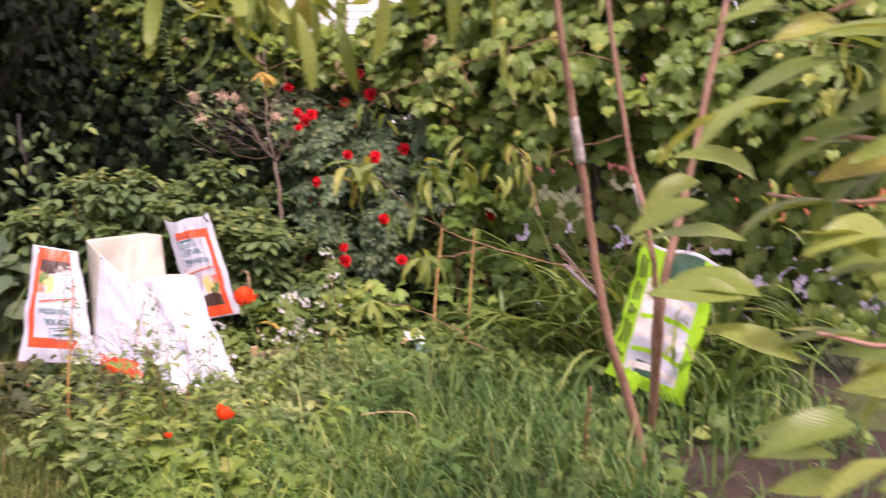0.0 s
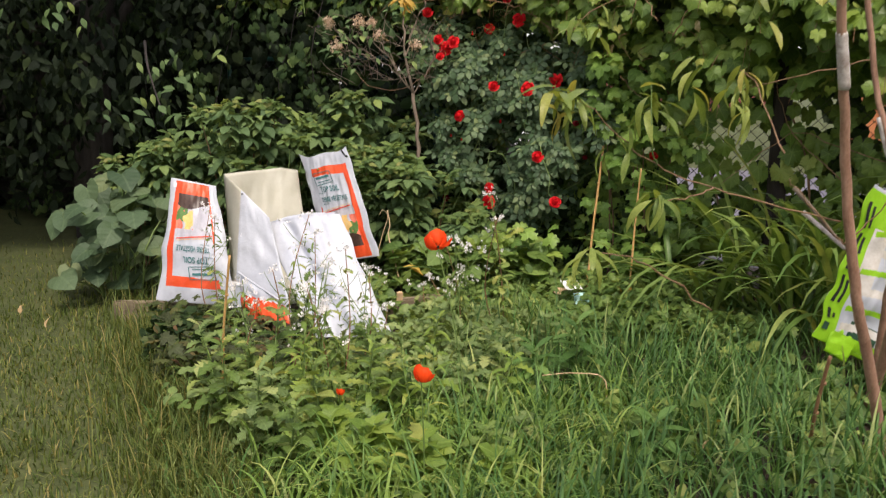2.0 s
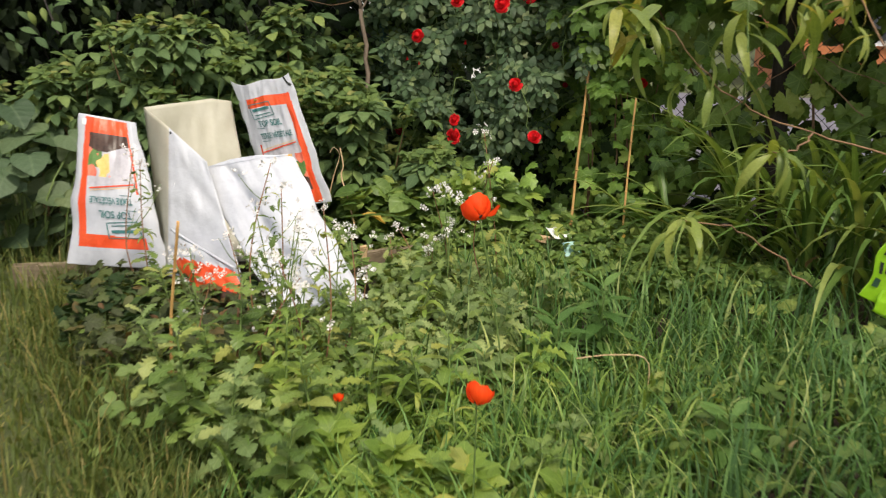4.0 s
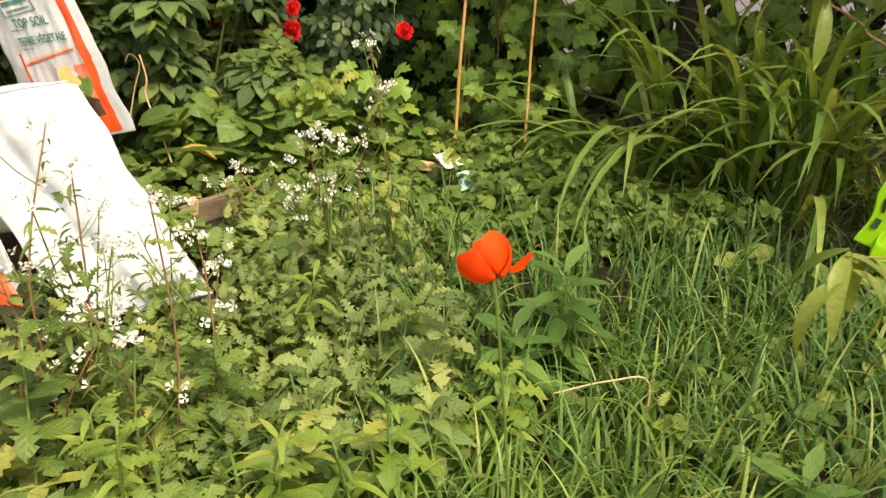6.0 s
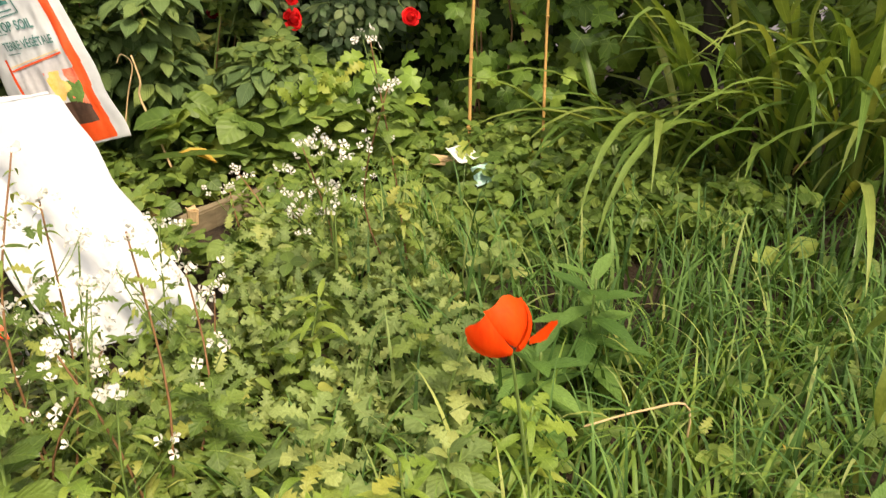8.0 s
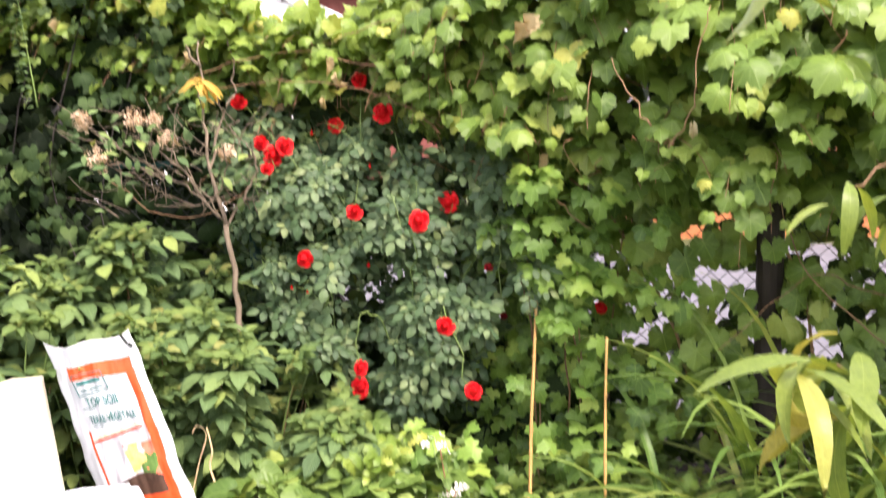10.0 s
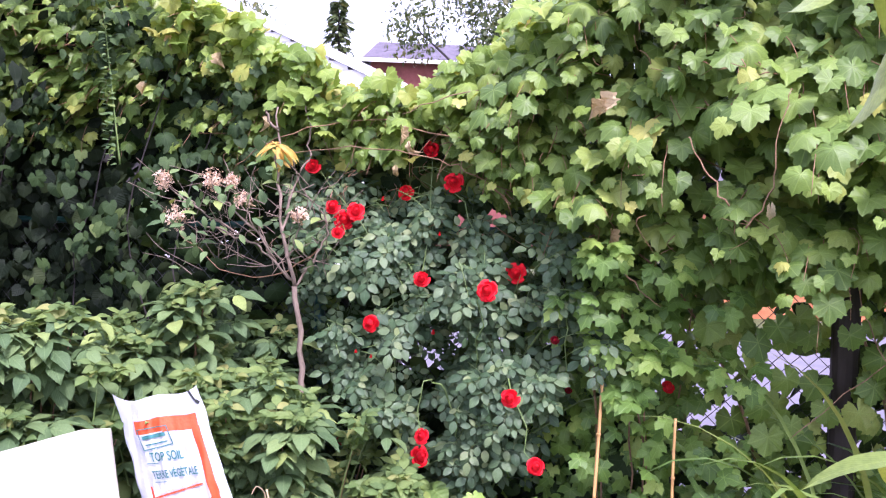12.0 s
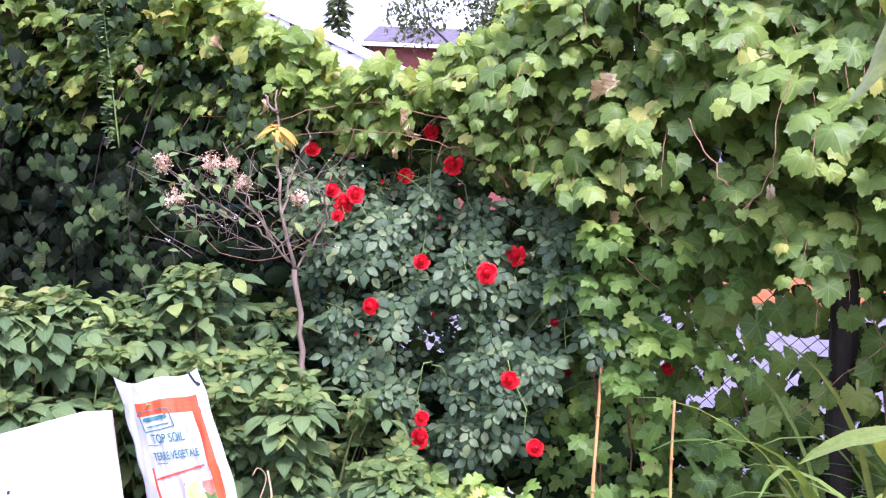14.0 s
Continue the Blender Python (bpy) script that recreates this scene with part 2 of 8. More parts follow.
SOIL = solid_material("soil", (0.02, 0.013, 0.009), (0.06, 0.04, 0.026), 9, rough=0.95, bump_gain=1.0, bump_dist=0.03, fine=0.5)
TURF = solid_material("turf", (0.036, 0.05, 0.013), (0.084, 0.096, 0.03), 5, rough=0.95, bump_gain=0.8, bump_dist=0.02, fine=0.55)
WIRE = solid_material("dark_coated_wire", (0.02, 0.025, 0.022), (0.04, 0.045, 0.04), 40, rough=0.5)
GREEN_METAL = solid_material("green_painted_steel", (0.008, 0.04, 0.035), (0.016, 0.07, 0.06), 30, rough=0.4)
POST_WOOD = solid_material("dark_stained_post", (0.012, 0.009, 0.008), (0.04, 0.03, 0.025), 12, rough=0.75, bump_gain=0.8, stretch=(1, 1, 0.15))
PAVING = solid_material("pale_paving", (0.1, 0.095, 0.115), (0.14, 0.135, 0.158), 3, rough=0.9, bump_gain=0.3)
BRICK_ORANGE = solid_material("orange_brick", (0.36, 0.12, 0.045), (0.5, 0.2, 0.08), 8, rough=0.85)
BRICK_RED = solid_material("red_brick", (0.14, 0.04, 0.035), (0.22, 0.07, 0.06), 6, rough=0.85)
SHINGLE = solid_material("grey_violet_shingle", (0.13, 0.12, 0.15), (0.22, 0.2, 0.24), 3, rough=0.9, bump_gain=0.5, stretch=(1, 1, 3))
PALE_ROOF = solid_material("pale_roof_shingle", (0.55, 0.54, 0.53), (0.72, 0.71, 0.7), 3, rough=0.8, rand=0.35)
WHITE_PAINT = solid_material("white_paint", (0.72, 0.72, 0.72), (0.82, 0.82, 0.82), 4, rough=0.5)
GLASS_DARK = solid_material("dark_window", (0.03, 0.035, 0.04), (0.06, 0.07, 0.08), 2, rough=0.1)
PLASTIC = solid_material("white_plastic_film", (0.5, 0.525, 0.59), (0.64, 0.665, 0.73), 7, rough=0.38, bump_gain=0.7, bump_dist=0.012, through_light=0.18, fine=0.2)
CREAM = solid_material("cream_plastic_film", (0.58, 0.56, 0.45), (0.67, 0.65, 0.55), 7, rough=0.42, bump_gain=0.5, bump_dist=0.012, through_light=0.25, fine=0.2)
P_ORANGE = solid_material("orange_print", (0.74, 0.075, 0.02), (0.82, 0.11, 0.03), 9, rough=0.36, bump_gain=0.5, bump_dist=0.012, through_light=0.1)
P_GREY = solid_material("lilac_grey_print", (0.46, 0.45, 0.52), (0.66, 0.65, 0.7), 11, rough=0.38, bump_gain=0.4, through_light=0.12)
P_BROWN = solid_material("dark_brown_print", (0.035, 0.02, 0.016), (0.1, 0.055, 0.04), 14, rough=0.4, bump_gain=0.4)
P_GREEN = solid_material("green_print", (0.06, 0.15, 0.035), (0.17, 0.28, 0.08), 30, rough=0.4)
P_RED = solid_material("red_print", (0.7, 0.1, 0.06), (0.82, 0.3, 0.2), 30, rough=0.4)
P_YELLOW = solid_material("yellow_print", (0.8, 0.45, 0.08), (0.85, 0.62, 0.3), 30, rough=0.4)
P_TEAL = solid_material("teal_ink", (0.03, 0.13, 0.13), (0.06, 0.2, 0.2), 30, rough=0.45)
P_LIME = solid_material("lime_print", (0.3, 0.62, 0.012), (0.38, 0.72, 0.03), 9, rough=0.36, bump_gain=0.5, bump_dist=0.012, through_light=0.2)
P_DARKGREEN = solid_material("dark_green_print", (0.02, 0.06, 0.035), (0.06, 0.13, 0.08), 20, rough=0.4, bump_gain=0.4)
P_PALE = solid_material("pale_photo_print", (0.55, 0.5, 0.44), (0.75, 0.72, 0.68), 16, rough=0.4, bump_gain=0.4)
P_BLACK = solid_material("black_ink", (0.012, 0.015, 0.012), (0.03, 0.035, 0.03), 20, rough=0.45)
PAPER = solid_material("white_card", (0.7, 0.72, 0.74), (0.85, 0.86, 0.87), 20, rough=0.5)
PAPER_TEAL = solid_material("pale_teal_card", (0.35, 0.6, 0.58), (0.5, 0.72, 0.7), 20, rough=0.5)

# ---- mesh tools ----
rng = np.random.default_rng(7)


def smoothstep(a, b, x):
    t = np.clip((x - a) / (b - a), 0, 1)
    return t * t * (3 - 2 * t)


def raw_mesh(name, verts, faces, uvs=None, mats=(), smooth=True):
    """A mesh from arrays: faces all triangles or all quads."""
    verts = np.asarray(verts, dtype=np.float32)
    faces = np.asarray(faces, dtype=np.int32)
    k = faces.shape[1]
    me = bpy.data.meshes.new(name)
    me.vertices.add(len(verts))
    me.vertices.foreach_set("co", verts.ravel())
    me.loops.add(faces.size)
    me.loops.foreach_set("vertex_index", faces.ravel())
    me.polygons.add(len(faces))
    me.polygons.foreach_set("loop_start", np.arange(0, faces.size, k, dtype=np.int32))
    if uvs is not None:
        lay = me.uv_layers.new(name="UVMap")
        lay.data.foreach_set("uv", np.asarray(uvs, dtype=np.float32)[faces.ravel()].ravel())
    me.polygons.foreach_set("use_smooth", np.full(len(faces), smooth))
    for m in mats:
        me.materials.append(m)
    me.update(calc_edges=True)
    me.validate()
    return me


def thing(name, label, category, group="", kind="", at=(0, 0, 0)):
    e = new(name)
    e.location = at
    e.empty_display_size = 0.1
    return tagged(e, label, category, group, kind)


def put(name, me, parent=None, label="", m=None, kind=""):
    """One mesh object, under a thing where one is given; m is its pose in the world."""
    ob = new(name, me)
    if m is not None:
        ob.matrix_world = m
    if parent is not None:
        ob.parent = parent
        ob.matrix_parent_inverse = parent.matrix_basis.inverted() if parent.parent is None else Matrix.Identity(4)
    if label:
        ob["label"] = label
    if kind:
        ob["kind"] = kind
    return ob


def part(name, bm, material, parent, label=""):
    me = bpy.data.meshes.new(name)
    bm.to_mesh(me)
    bm.free()
    me.materials.append(material)
    return put(name, me, parent, label)


def basis(d, n):
    """Rotation whose y runs along d and whose z is close to n (arrays of vectors)."""
    d = d / np.linalg.norm(d, axis=-1, keepdims=True)
    x = np.cross(d, n)
    x = x / (np.linalg.norm(x, axis=-1, keepdims=True) + 1e-9)
    z = np.cross(x, d)
    return np.stack([x, d, z], axis=-1)


def scatter(templates, pos, rot, size, pick=None):
    """Joined copies of leaf templates: verts, faces and uvs of one mesh."""
    V, F, U, n = [], [], [], 0
    pick = rng.integers(0, len(templates), len(pos)) if pick is None else pick
    for k, (tv, tf, tu) in enumerate(templates):
        idx = np.nonzero(pick == k)[0]
        if not len(idx):
            continue
        v = np.einsum("nij,vj->nvi", rot[idx], tv) * size[idx][:, None, None] + pos[idx][:, None, :]
        f = tf[None] + (np.arange(len(idx)) * len(tv))[:, None, None] + n
        V.append(v.reshape(-1, 3))
        F.append(f.reshape(-1, 3))
        U.append(np.tile(tu, (len(idx), 1)))
        n += len(idx) * len(tv)
    return np.concatenate(V), np.concatenate(F), np.concatenate(U)


def foliage(name, parent, templates, pos, rot, size, material, label="", singles=0, single_name="leaf", kind="stuff"):
    """Leaves of a plant: the first few as pieces of their own, the rest as one mesh."""
    pos, rot, size = np.asarray(pos), np.asarray(rot), np.asarray(size)
    if singles:
        meshes = [raw_mesh(single_name, *t, mats=(material,)) for t in templates]
        for i in range(min(singles, len(pos))):
            m = Matrix([[*(rot[i][r] * size[i]), pos[i][r]] for r in range(3)] + [[0, 0, 0, 1]])
            put(single_name, meshes[int(rng.integers(len(meshes)))], parent, m=m)
    if len(pos) > singles:
        me = raw_mesh(name, *scatter(templates, pos[singles:], rot[singles:], size[singles:]), mats=(material,))
        return put(name, me, parent, label, kind=kind)


def tube_arrays(points, radii, sides=6):
    pts = [Vector(p) for p in points]
    V, F = [], []
    up = Vector((0.31, 0.2, 0.93))
    for i, p in enumerate(pts):
        d = (pts[min(i + 1, len(pts) - 1)] - pts[max(i - 1, 0)]).normalized()
        a = d.cross(up)
        if a.length < 0.05:
            a = d.cross(Vector((1, 0, 0)))
        a.normalize()
        b = d.cross(a)
        for k in range(sides):
            w = 2 * math.pi * k / sides
            V.append(tuple(p + (a * math.cos(w) + b * math.sin(w)) * radii[i]))
    for i in range(len(pts) - 1):
        for k in range(sides):
            q = (k + 1) % sides
            F.append((i * sides + k, i * sides + q, (i + 1) * sides + q, (i + 1) * sides + k))
    n = len(V)
    V.append(tuple(pts[-1]))
    V.append(tuple(pts[0]))
    for k in range(sides):
        q = (k + 1) % sides
        e = (len(pts) - 1) * sides
        F.append((e + k, e + q, n, n))
        F.append((q, k, n + 1, n + 1))
    return V, F


def bend(points, per=5, wobble=0.0, seed=0):
    """A smooth line through the points, with a little irregularity."""
    p = [Vector(q) for q in points]
    r = random.Random(seed)
    out = []
    for i in range(len(p) - 1):
        a, b, c, d = p[max(i - 1, 0)], p[i], p[i + 1], p[min(i + 2, len(p) - 1)]
        for k in range(per):
            t = k / per
            q = 0.5 * ((2 * b) + (c - a) * t + (2 * a - 5 * b + 4 * c - d) * t * t + (3 * b - 3 * c + d - a) * t ** 3)
            if wobble and (i or k):
                q = q + Vector((r.gauss(0, wobble), r.gauss(0, wobble), r.gauss(0, wobble)))
            out.append(q)
    out.append(p[-1])
    return out


def tri_fill(F):
    T = []
    for f in F:
        T.append((f[0], f[1], f[2]))
        if f[3] != f[2]:
            T.append((f[0], f[2], f[3]))
    return T


def tube(name, points, r0, r1, material, parent, label="", sides=6, per=5, wobble=0.0, seed=0, knots=0.0):
    pts = bend(points, per, wobble, seed)
    n = len(pts)
    rr = random.Random(seed + 5)
    radii = [(r0 + (r1 - r0) * i / (n - 1)) * (1 + rr.uniform(-knots, knots)) for i in range(n)]
    V, F = tube_arrays(pts, radii, sides)
    return put(name, raw_mesh(name, V, tri_fill(F), mats=(material,)), parent, label)


def tubes(name, lines, material, parent, label="", sides=4, kind="stuff"):
    """Many thin stems in one mesh: (points, r0, r1) each."""
    V, F = [], []
    for pts, r0, r1 in lines:
        pts = bend(pts, 3)
        v, f = tube_arrays(pts, [r0 + (r1 - r0) * i / (len(pts) - 1) for i in range(len(pts))], sides)
        o = len(V)
        V += v
        F += [tuple(i + o for i in t) for t in tri_fill(f)]
    return put(name, raw_mesh(name, V, F, mats=(material,)), parent, label, kind=kind)


# ---- leaf templates: y runs from stalk to tip, z is the upper side, length 1 ----


def blade(widths, fold=0.25, droop=0.3, twist=0.0, wave=0.0, seed=0):
    """A simple leaf: half-widths at even steps from stalk to tip."""
    n = len(widths)
    r = random.Random(seed)
    V, U = [], []
    for i, w in enumerate(widths):
        t = i / (n - 1)
        y = math.sin(min(t * droop * 1.6, 1.5)) / (droop * 1.6) if droop > 0.01 else t
        z = -droop * t * t * 0.8
        tw = twist * t
        for s in (-1, 0, 1):
            lift = abs(s) * w * fold + (r.uniform(-wave, wave) if s else 0)
            x = s * w
            V.append((x * math.cos(tw) - lift * math.sin(tw) * s, y, z + lift * math.cos(tw) + x * math.sin(tw)))
            U.append((0.5 + 0.5 * s * w / max(widths), t))
    F = []
    for i in range(n - 1):
        for c in (0, 1):
            a = i * 3 + c
            F += [(a, a + 1, a + 4), (a, a + 4, a + 3)]
    return np.array(V), np.array(F), np.array(U)


def polar_leaf(radii, cup=0.25, wave=0.05, seed=0, fold=0.15):
    """A lobed leaf with its stalk at the origin: radii by angle from the tip round to the notch, one side."""
    r = random.Random(seed)
    n = len(radii)
    half = [(math.pi * i / (n - 1), q) for i, q in enumerate(radii)]
    ring = [(a, q) for a, q in half] + [(-a, q) for a, q in half[-2:0:-1]]
    V, U = [(0, 0, 0)], [(0.5, 0.3)]
    for scale in (0.55, 1.0):
        for a, q in ring:
            q2 = q * (scale if scale == 1.0 else 0.5) if scale == 1.0 else min(q, 0.62) * 0.6
            q2 *= 1 + r.uniform(-0.06, 0.06) * (scale == 1.0)
            x, y = math.sin(a) * q2, math.cos(a) * q2
            z = -cup * (x * x + y * y) + fold * abs(x) + r.uniform(-wave, wave) * scale
            V.append((x, y, z))
            U.append((0.5 + x * 0.5, 0.3 + y * 0.6))
    m = len(ring)
    F = []
    for i in range(m):
        j = (i + 1) % m
        F.append((0, 1 + j, 1 + i))
        F += [(1 + i, 1 + j, 1 + m + j), (1 + i, 1 + m + j, 1 + m + i)]
    return np.array(V), np.array(F), np.array(U)


def compound(leaf, places, stalk=0.012):
    """A leaf of several leaflets on one stalk: (x, y, turn degrees, size, tilt degrees) each."""
    V, F, U, n = [], [], [], 0
    for x, y, turn, s, tilt in places:
        R = np.array(Euler((radians(tilt), 0, radians(turn))).to_matrix())
        V.append(leaf[0] @ R.T * s + np.array([x, y, 0]))
        F.append(leaf[1] + n)
        U.append(leaf[2])
        n += len(leaf[0])
    top = max(p[1] for p in places)
    V.append(np.array([(-stalk, -0.35, 0.0), (stalk, -0.35, 0.0), (stalk * 0.6, top, 0.0), (-stalk * 0.6, top, 0.0)]))
    F.append(np.array([(0, 1, 2), (0, 2, 3)]) + n)
    U.append(np.full((4, 2), 0.5))
    return np.concatenate(V), np.concatenate(F), np.concatenate(U)




def vine_outline(cut, teeth, steps=18):
    """Radii of a shallow five-lobed toothed vine leaf from the tip round to the stalk notch."""
    out = []
    for i in range(steps + 1):
        a = 180.0 * i / steps
        q = 0.68 - 0.12 * cut
        for at, amp, wide in ((0, 0.36, 22), (60, 0.27, 22), (112, 0.17, 22), (150, 0.08, 14)):
            q += amp * (0.75 + 0.35 * cut) * math.exp(-((a - at) / wide) ** 2)
        out.append(q * (1 + (teeth if i % 2 == 0 else -teeth)))
    out[-1] = 0.1
    out[-2] = 0.45
    return out


T_GRAPE = [polar_leaf(vine_outline(c, th), cup, wv, s, fo) for c, th, cup, wv, s, fo in ((0.55, 0.06, 0.35, 0.045, 1, 0.3), (0.2, 0.065, 0.6, 0.05, 2, 0.0), (0.9, 0.06, 0.2, 0.05, 3, 0.5), (0.0, 0.065, 0.35, 0.06, 4, 0.75), (0.4, 0.06, 0.85, 0.06, 5, 0.15), (0.7, 0.06, 0.1, 0.07, 6, -0.3))]
T_WITHERED = [(v * np.array([0.45, 1.0, 1.0]), f, u) for v, f, u in (polar_leaf(vine_outline(1.0, 0.06), 1.1, 0.13, 8, 1.3), polar_leaf(vine_outline(0.6, 0.06), 0.5, 0.16, 9, 1.9))]
HEART_R = [1.0, 0.8, 0.72, 0.69, 0.66, 0.62, 0.52, 0.1]
T_HEART = [polar_leaf(HEART_R, 0.3, 0.05, 4, 0.15), polar_leaf(HEART_R, 0.2, 0.07, 5, 0.3)]
LOBED_R = [1.0, 0.78, 0.84, 0.5, 0.58, 0.88, 0.74, 0.74, 0.5, 0.54, 0.56, 0.34, 0.1]
T_LOBED = [polar_leaf(LOBED_R, 0.3, 0.05, 6, 0.1), polar_leaf(LOBED_R, 0.5, 0.05, 7, 0.2)]
OVAL = [0.02, 0.24, 0.33, 0.3, 0.2, 0.02]
POINTED = [0.02, 0.2, 0.27, 0.23, 0.12, 0.0]
BROADLANCE = [0.02, 0.11, 0.165, 0.18, 0.17, 0.13, 0.07, 0.0]
LANCE = [0.012, 0.055, 0.085, 0.1, 0.1, 0.085, 0.055, 0.0]
_ov = [blade(OVAL, 0.2, 0.2, seed=1), blade(OVAL, 0.05, 0.35, seed=2)]
_pt = [blade(POINTED, 0.2, 0.35, seed=3, wave=0.02), blade(POINTED, 0.1, 0.6, seed=4, wave=0.02)]
T_ROSE = [compound(l, [(0, 0.95, 0, 0.85, -8), (-0.05, 0.62, 62, 0.75, -5), (0.05, 0.62, -62, 0.75, -5), (-0.04, 0.18, 70, 0.62, -5), (0.04, 0.18, -70, 0.62, -5)]) for l in _ov]
T_RASP = [compound(l, [(0, 0.5, 0, 1.0, -10), (-0.03, 0.34, 66, 0.85, -10), (0.03, 0.34, -66, 0.85, -10)]) for l in _pt]
T_RASP.append(compound(_pt[0], [(0, 0.55, 0, 0.95, -14), (-0.03, 0.4, 55, 0.8, -10), (0.03, 0.4, -55, 0.8, -10), (-0.03, 0.05, 85, 0.7, -10), (0.03, 0.05, -85, 0.7, -10)]))
T_FAR = [blade([0.03, 0.27, 0.2, 0.0], 0.2, 0.3, seed=41), blade([0.02, 0.15, 0.12, 0.0], 0.2, 0.5, seed=42)]
T_BACK = [blade([0.15, 0.55, 0.6, 0.4, 0.0], 0.1, 0.4, seed=43, wave=0.04), blade([0.2, 0.5, 0.6, 0.35, 0.0], 0.25, 0.6, seed=44, wave=0.05)]
T_SIMPLE = [blade(POINTED, 0.2, 0.3, seed=8, wave=0.02), blade([q * 0.8 for q in POINTED], 0.15, 0.6, seed=9, wave=0.02)]
T_OVAL = [blade([0.03, 0.27, 0.36, 0.35, 0.24, 0.03], 0.12, 0.2, seed=18, wave=0.02), blade(OVAL, 0.2, 0.4, seed=19, wave=0.02)]
T_LANCE = [blade(LANCE, 0.3, 0.5, seed=5, wave=0.01), blade(LANCE, 0.45, 0.9, 0.4, seed=6, wave=0.012), blade(LANCE, 0.2, 1.15, -0.3, seed=7, wave=0.012)]
T_BROADLANCE = [blade(BROADLANCE, 0.3, 0.35, seed=25, wave=0.012), blade(BROADLANCE, 0.4, 0.7, 0.4, seed=26, wave=0.015)]
T_CLOVER = [compound(blade([0.03, 0.3, 0.42, 0.4, 0.26, 0.06], 0.15, 0.2, seed=10), [(0, 0.05, 0, 0.8, 5), (-0.03, 0, 105, 0.8, 5), (0.03, 0, -105, 0.8, 5)])]
PINNATE = [0.03, 0.13, 0.06, 0.2, 0.08, 0.27, 0.1, 0.3, 0.12, 0.24, 0.14, 0.0]
T_PINNATE = [blade(PINNATE, 0.15, 0.45, seed=11, wave=0.03), blade(PINNATE, 0.3, 0.8, seed=12, wave=0.04)]


def grass_template(droop, lean, seed, n=6):
    """A narrow blade standing on z, arching over along y."""
    r = random.Random(seed)
    V, U = [], []
    side = r.uniform(-0.1, 0.1)
    for i in range(n + 1):
        t = i / n
        a = lean + droop * t * t
        y = sum(math.sin(lean + droop * (k / n) ** 2) for k in range(i)) / n
        z = sum(math.cos(lean + droop * (k / n) ** 2) for k in range(i)) / n
        w = 0.5 * (1 - t ** 2.2) + 0.001
        V += [(-w + side * t * 4, y, z), (w + side * t * 4, y, z + 0.0)]
        U += [(0.0, t), (1.0, t)]
    F = []
    for i in range(n):
        a = 2 * i
        F += [(a, a + 1, a + 3), (a, a + 3, a + 2)]
    return np.array(V), np.array(F), np.array(U)


T_GRASS = [grass_template(d, l, i) for i, (d, l) in enumerate([(0.6, 0.1), (1.2, 0.15), (1.9, 0.2), (2.5, 0.25), (0.9, 0.3)])]


T_LAWN = [grass_template(d, l, 20 + i, 3) for i, (d, l) in enumerate([(0.8, 0.4), (1.2, 0.8), (1.6, 0.7), (0.9, 1.1)])]
T_SHORT = [grass_template(d, l, 40 + i, 3) for i, (d, l) in enumerate([(0.6, 0.1), (1.2, 0.15), (1.9, 0.2)])]
T_BROAD = [grass_template(d, l, 30 + i, 9) for i, (d, l) in enumerate([(1.4, 0.15), (2.2, 0.2), (2.9, 0.15), (1.8, 0.5), (3.2, 0.3)])]


def blades(name, parent, pos, length, width, material, label="", templates=T_GRASS, kind="stuff"):
    """Grass: each blade its own height, width, turn and arch, all in one mesh."""
    n = len(pos)
    pick = rng.integers(0, len(templates), n)
    turn = rng.uniform(0, 2 * math.pi, n)
    V, F, U, o = [], [], [], 0
    for k, (tv, tf, tu) in enumerate(templates):
        idx = np.nonzero(pick == k)[0]
        c, s = np.cos(turn[idx])[:, None], np.sin(turn[idx])[:, None]
        x, y, z = tv[None, :, 0] * width[idx][:, None], tv[None, :, 1] * length[idx][:, None], tv[None, :, 2] * length[idx][:, None]
        v = np.stack([x * c - y * s, x * s + y * c, z], -1) + pos[idx][:, None, :]
        V.append(v.reshape(-1, 3))
        F.append((tf[None] + (np.arange(len(idx)) * len(tv))[:, None, None] + o).reshape(-1, 3))
        U.append(np.tile(tu, (len(idx), 1)))
        o += len(idx) * len(tv)
    me = raw_mesh(name, np.concatenate(V), np.concatenate(F), np.concatenate(U), (material,))
    return put(name, me, parent, label, kind=kind)


def box_mesh(name, size, mat, bevel=0.004, bumps=0.0, seed=0, cuts=0):
    bm = bmesh.new()
    bmesh.ops.create_cube(bm, size=1)
    bmesh.ops.scale(bm, vec=size, verts=bm.verts)
    if cuts:
        ax = max(range(3), key=lambda i: size[i])
        es = [e for e in bm.edges if abs((e.verts[0].co - e.verts[1].co)[ax]) > size[ax] * 0.9]
        bmesh.ops.subdivide_edges(bm, edges=es, cuts=cuts)
    if bevel:
        bmesh.ops.bevel(bm, geom=list(bm.edges), offset=bevel, segments=2, affect="EDGES")
    r = random.Random(seed)
    for v in bm.verts:
        v.co += Vector((r.gauss(0, bumps), r.gauss(0, bumps), r.gauss(0, bumps)))
    me = bpy.data.meshes.new(name)
    bm.to_mesh(me)
    bm.free()
    me.materials.append(mat)
    return me


# ---- ground ----
def ground_height(x, y):
    """Lawn near zero, the bed a hand higher, gentle unevenness everywhere."""
    bed = smoothstep(-2.3, -1.5, x) * smoothstep(3.9, 4.7, y) * (1 - smoothstep(1.6, 2.4, x)) * (1 - smoothstep(6.6, 7.2, y))
    near = np.exp(-((x * x + (y - 3) ** 2) / 40))
    return 0.04 * bed + near * (0.018 * np.sin(2.3 * x + 1.1) * np.cos(1.9 * y) + 0.01 * np.sin(6.1 * x) * np.sin(5.3 * y + 0.7))


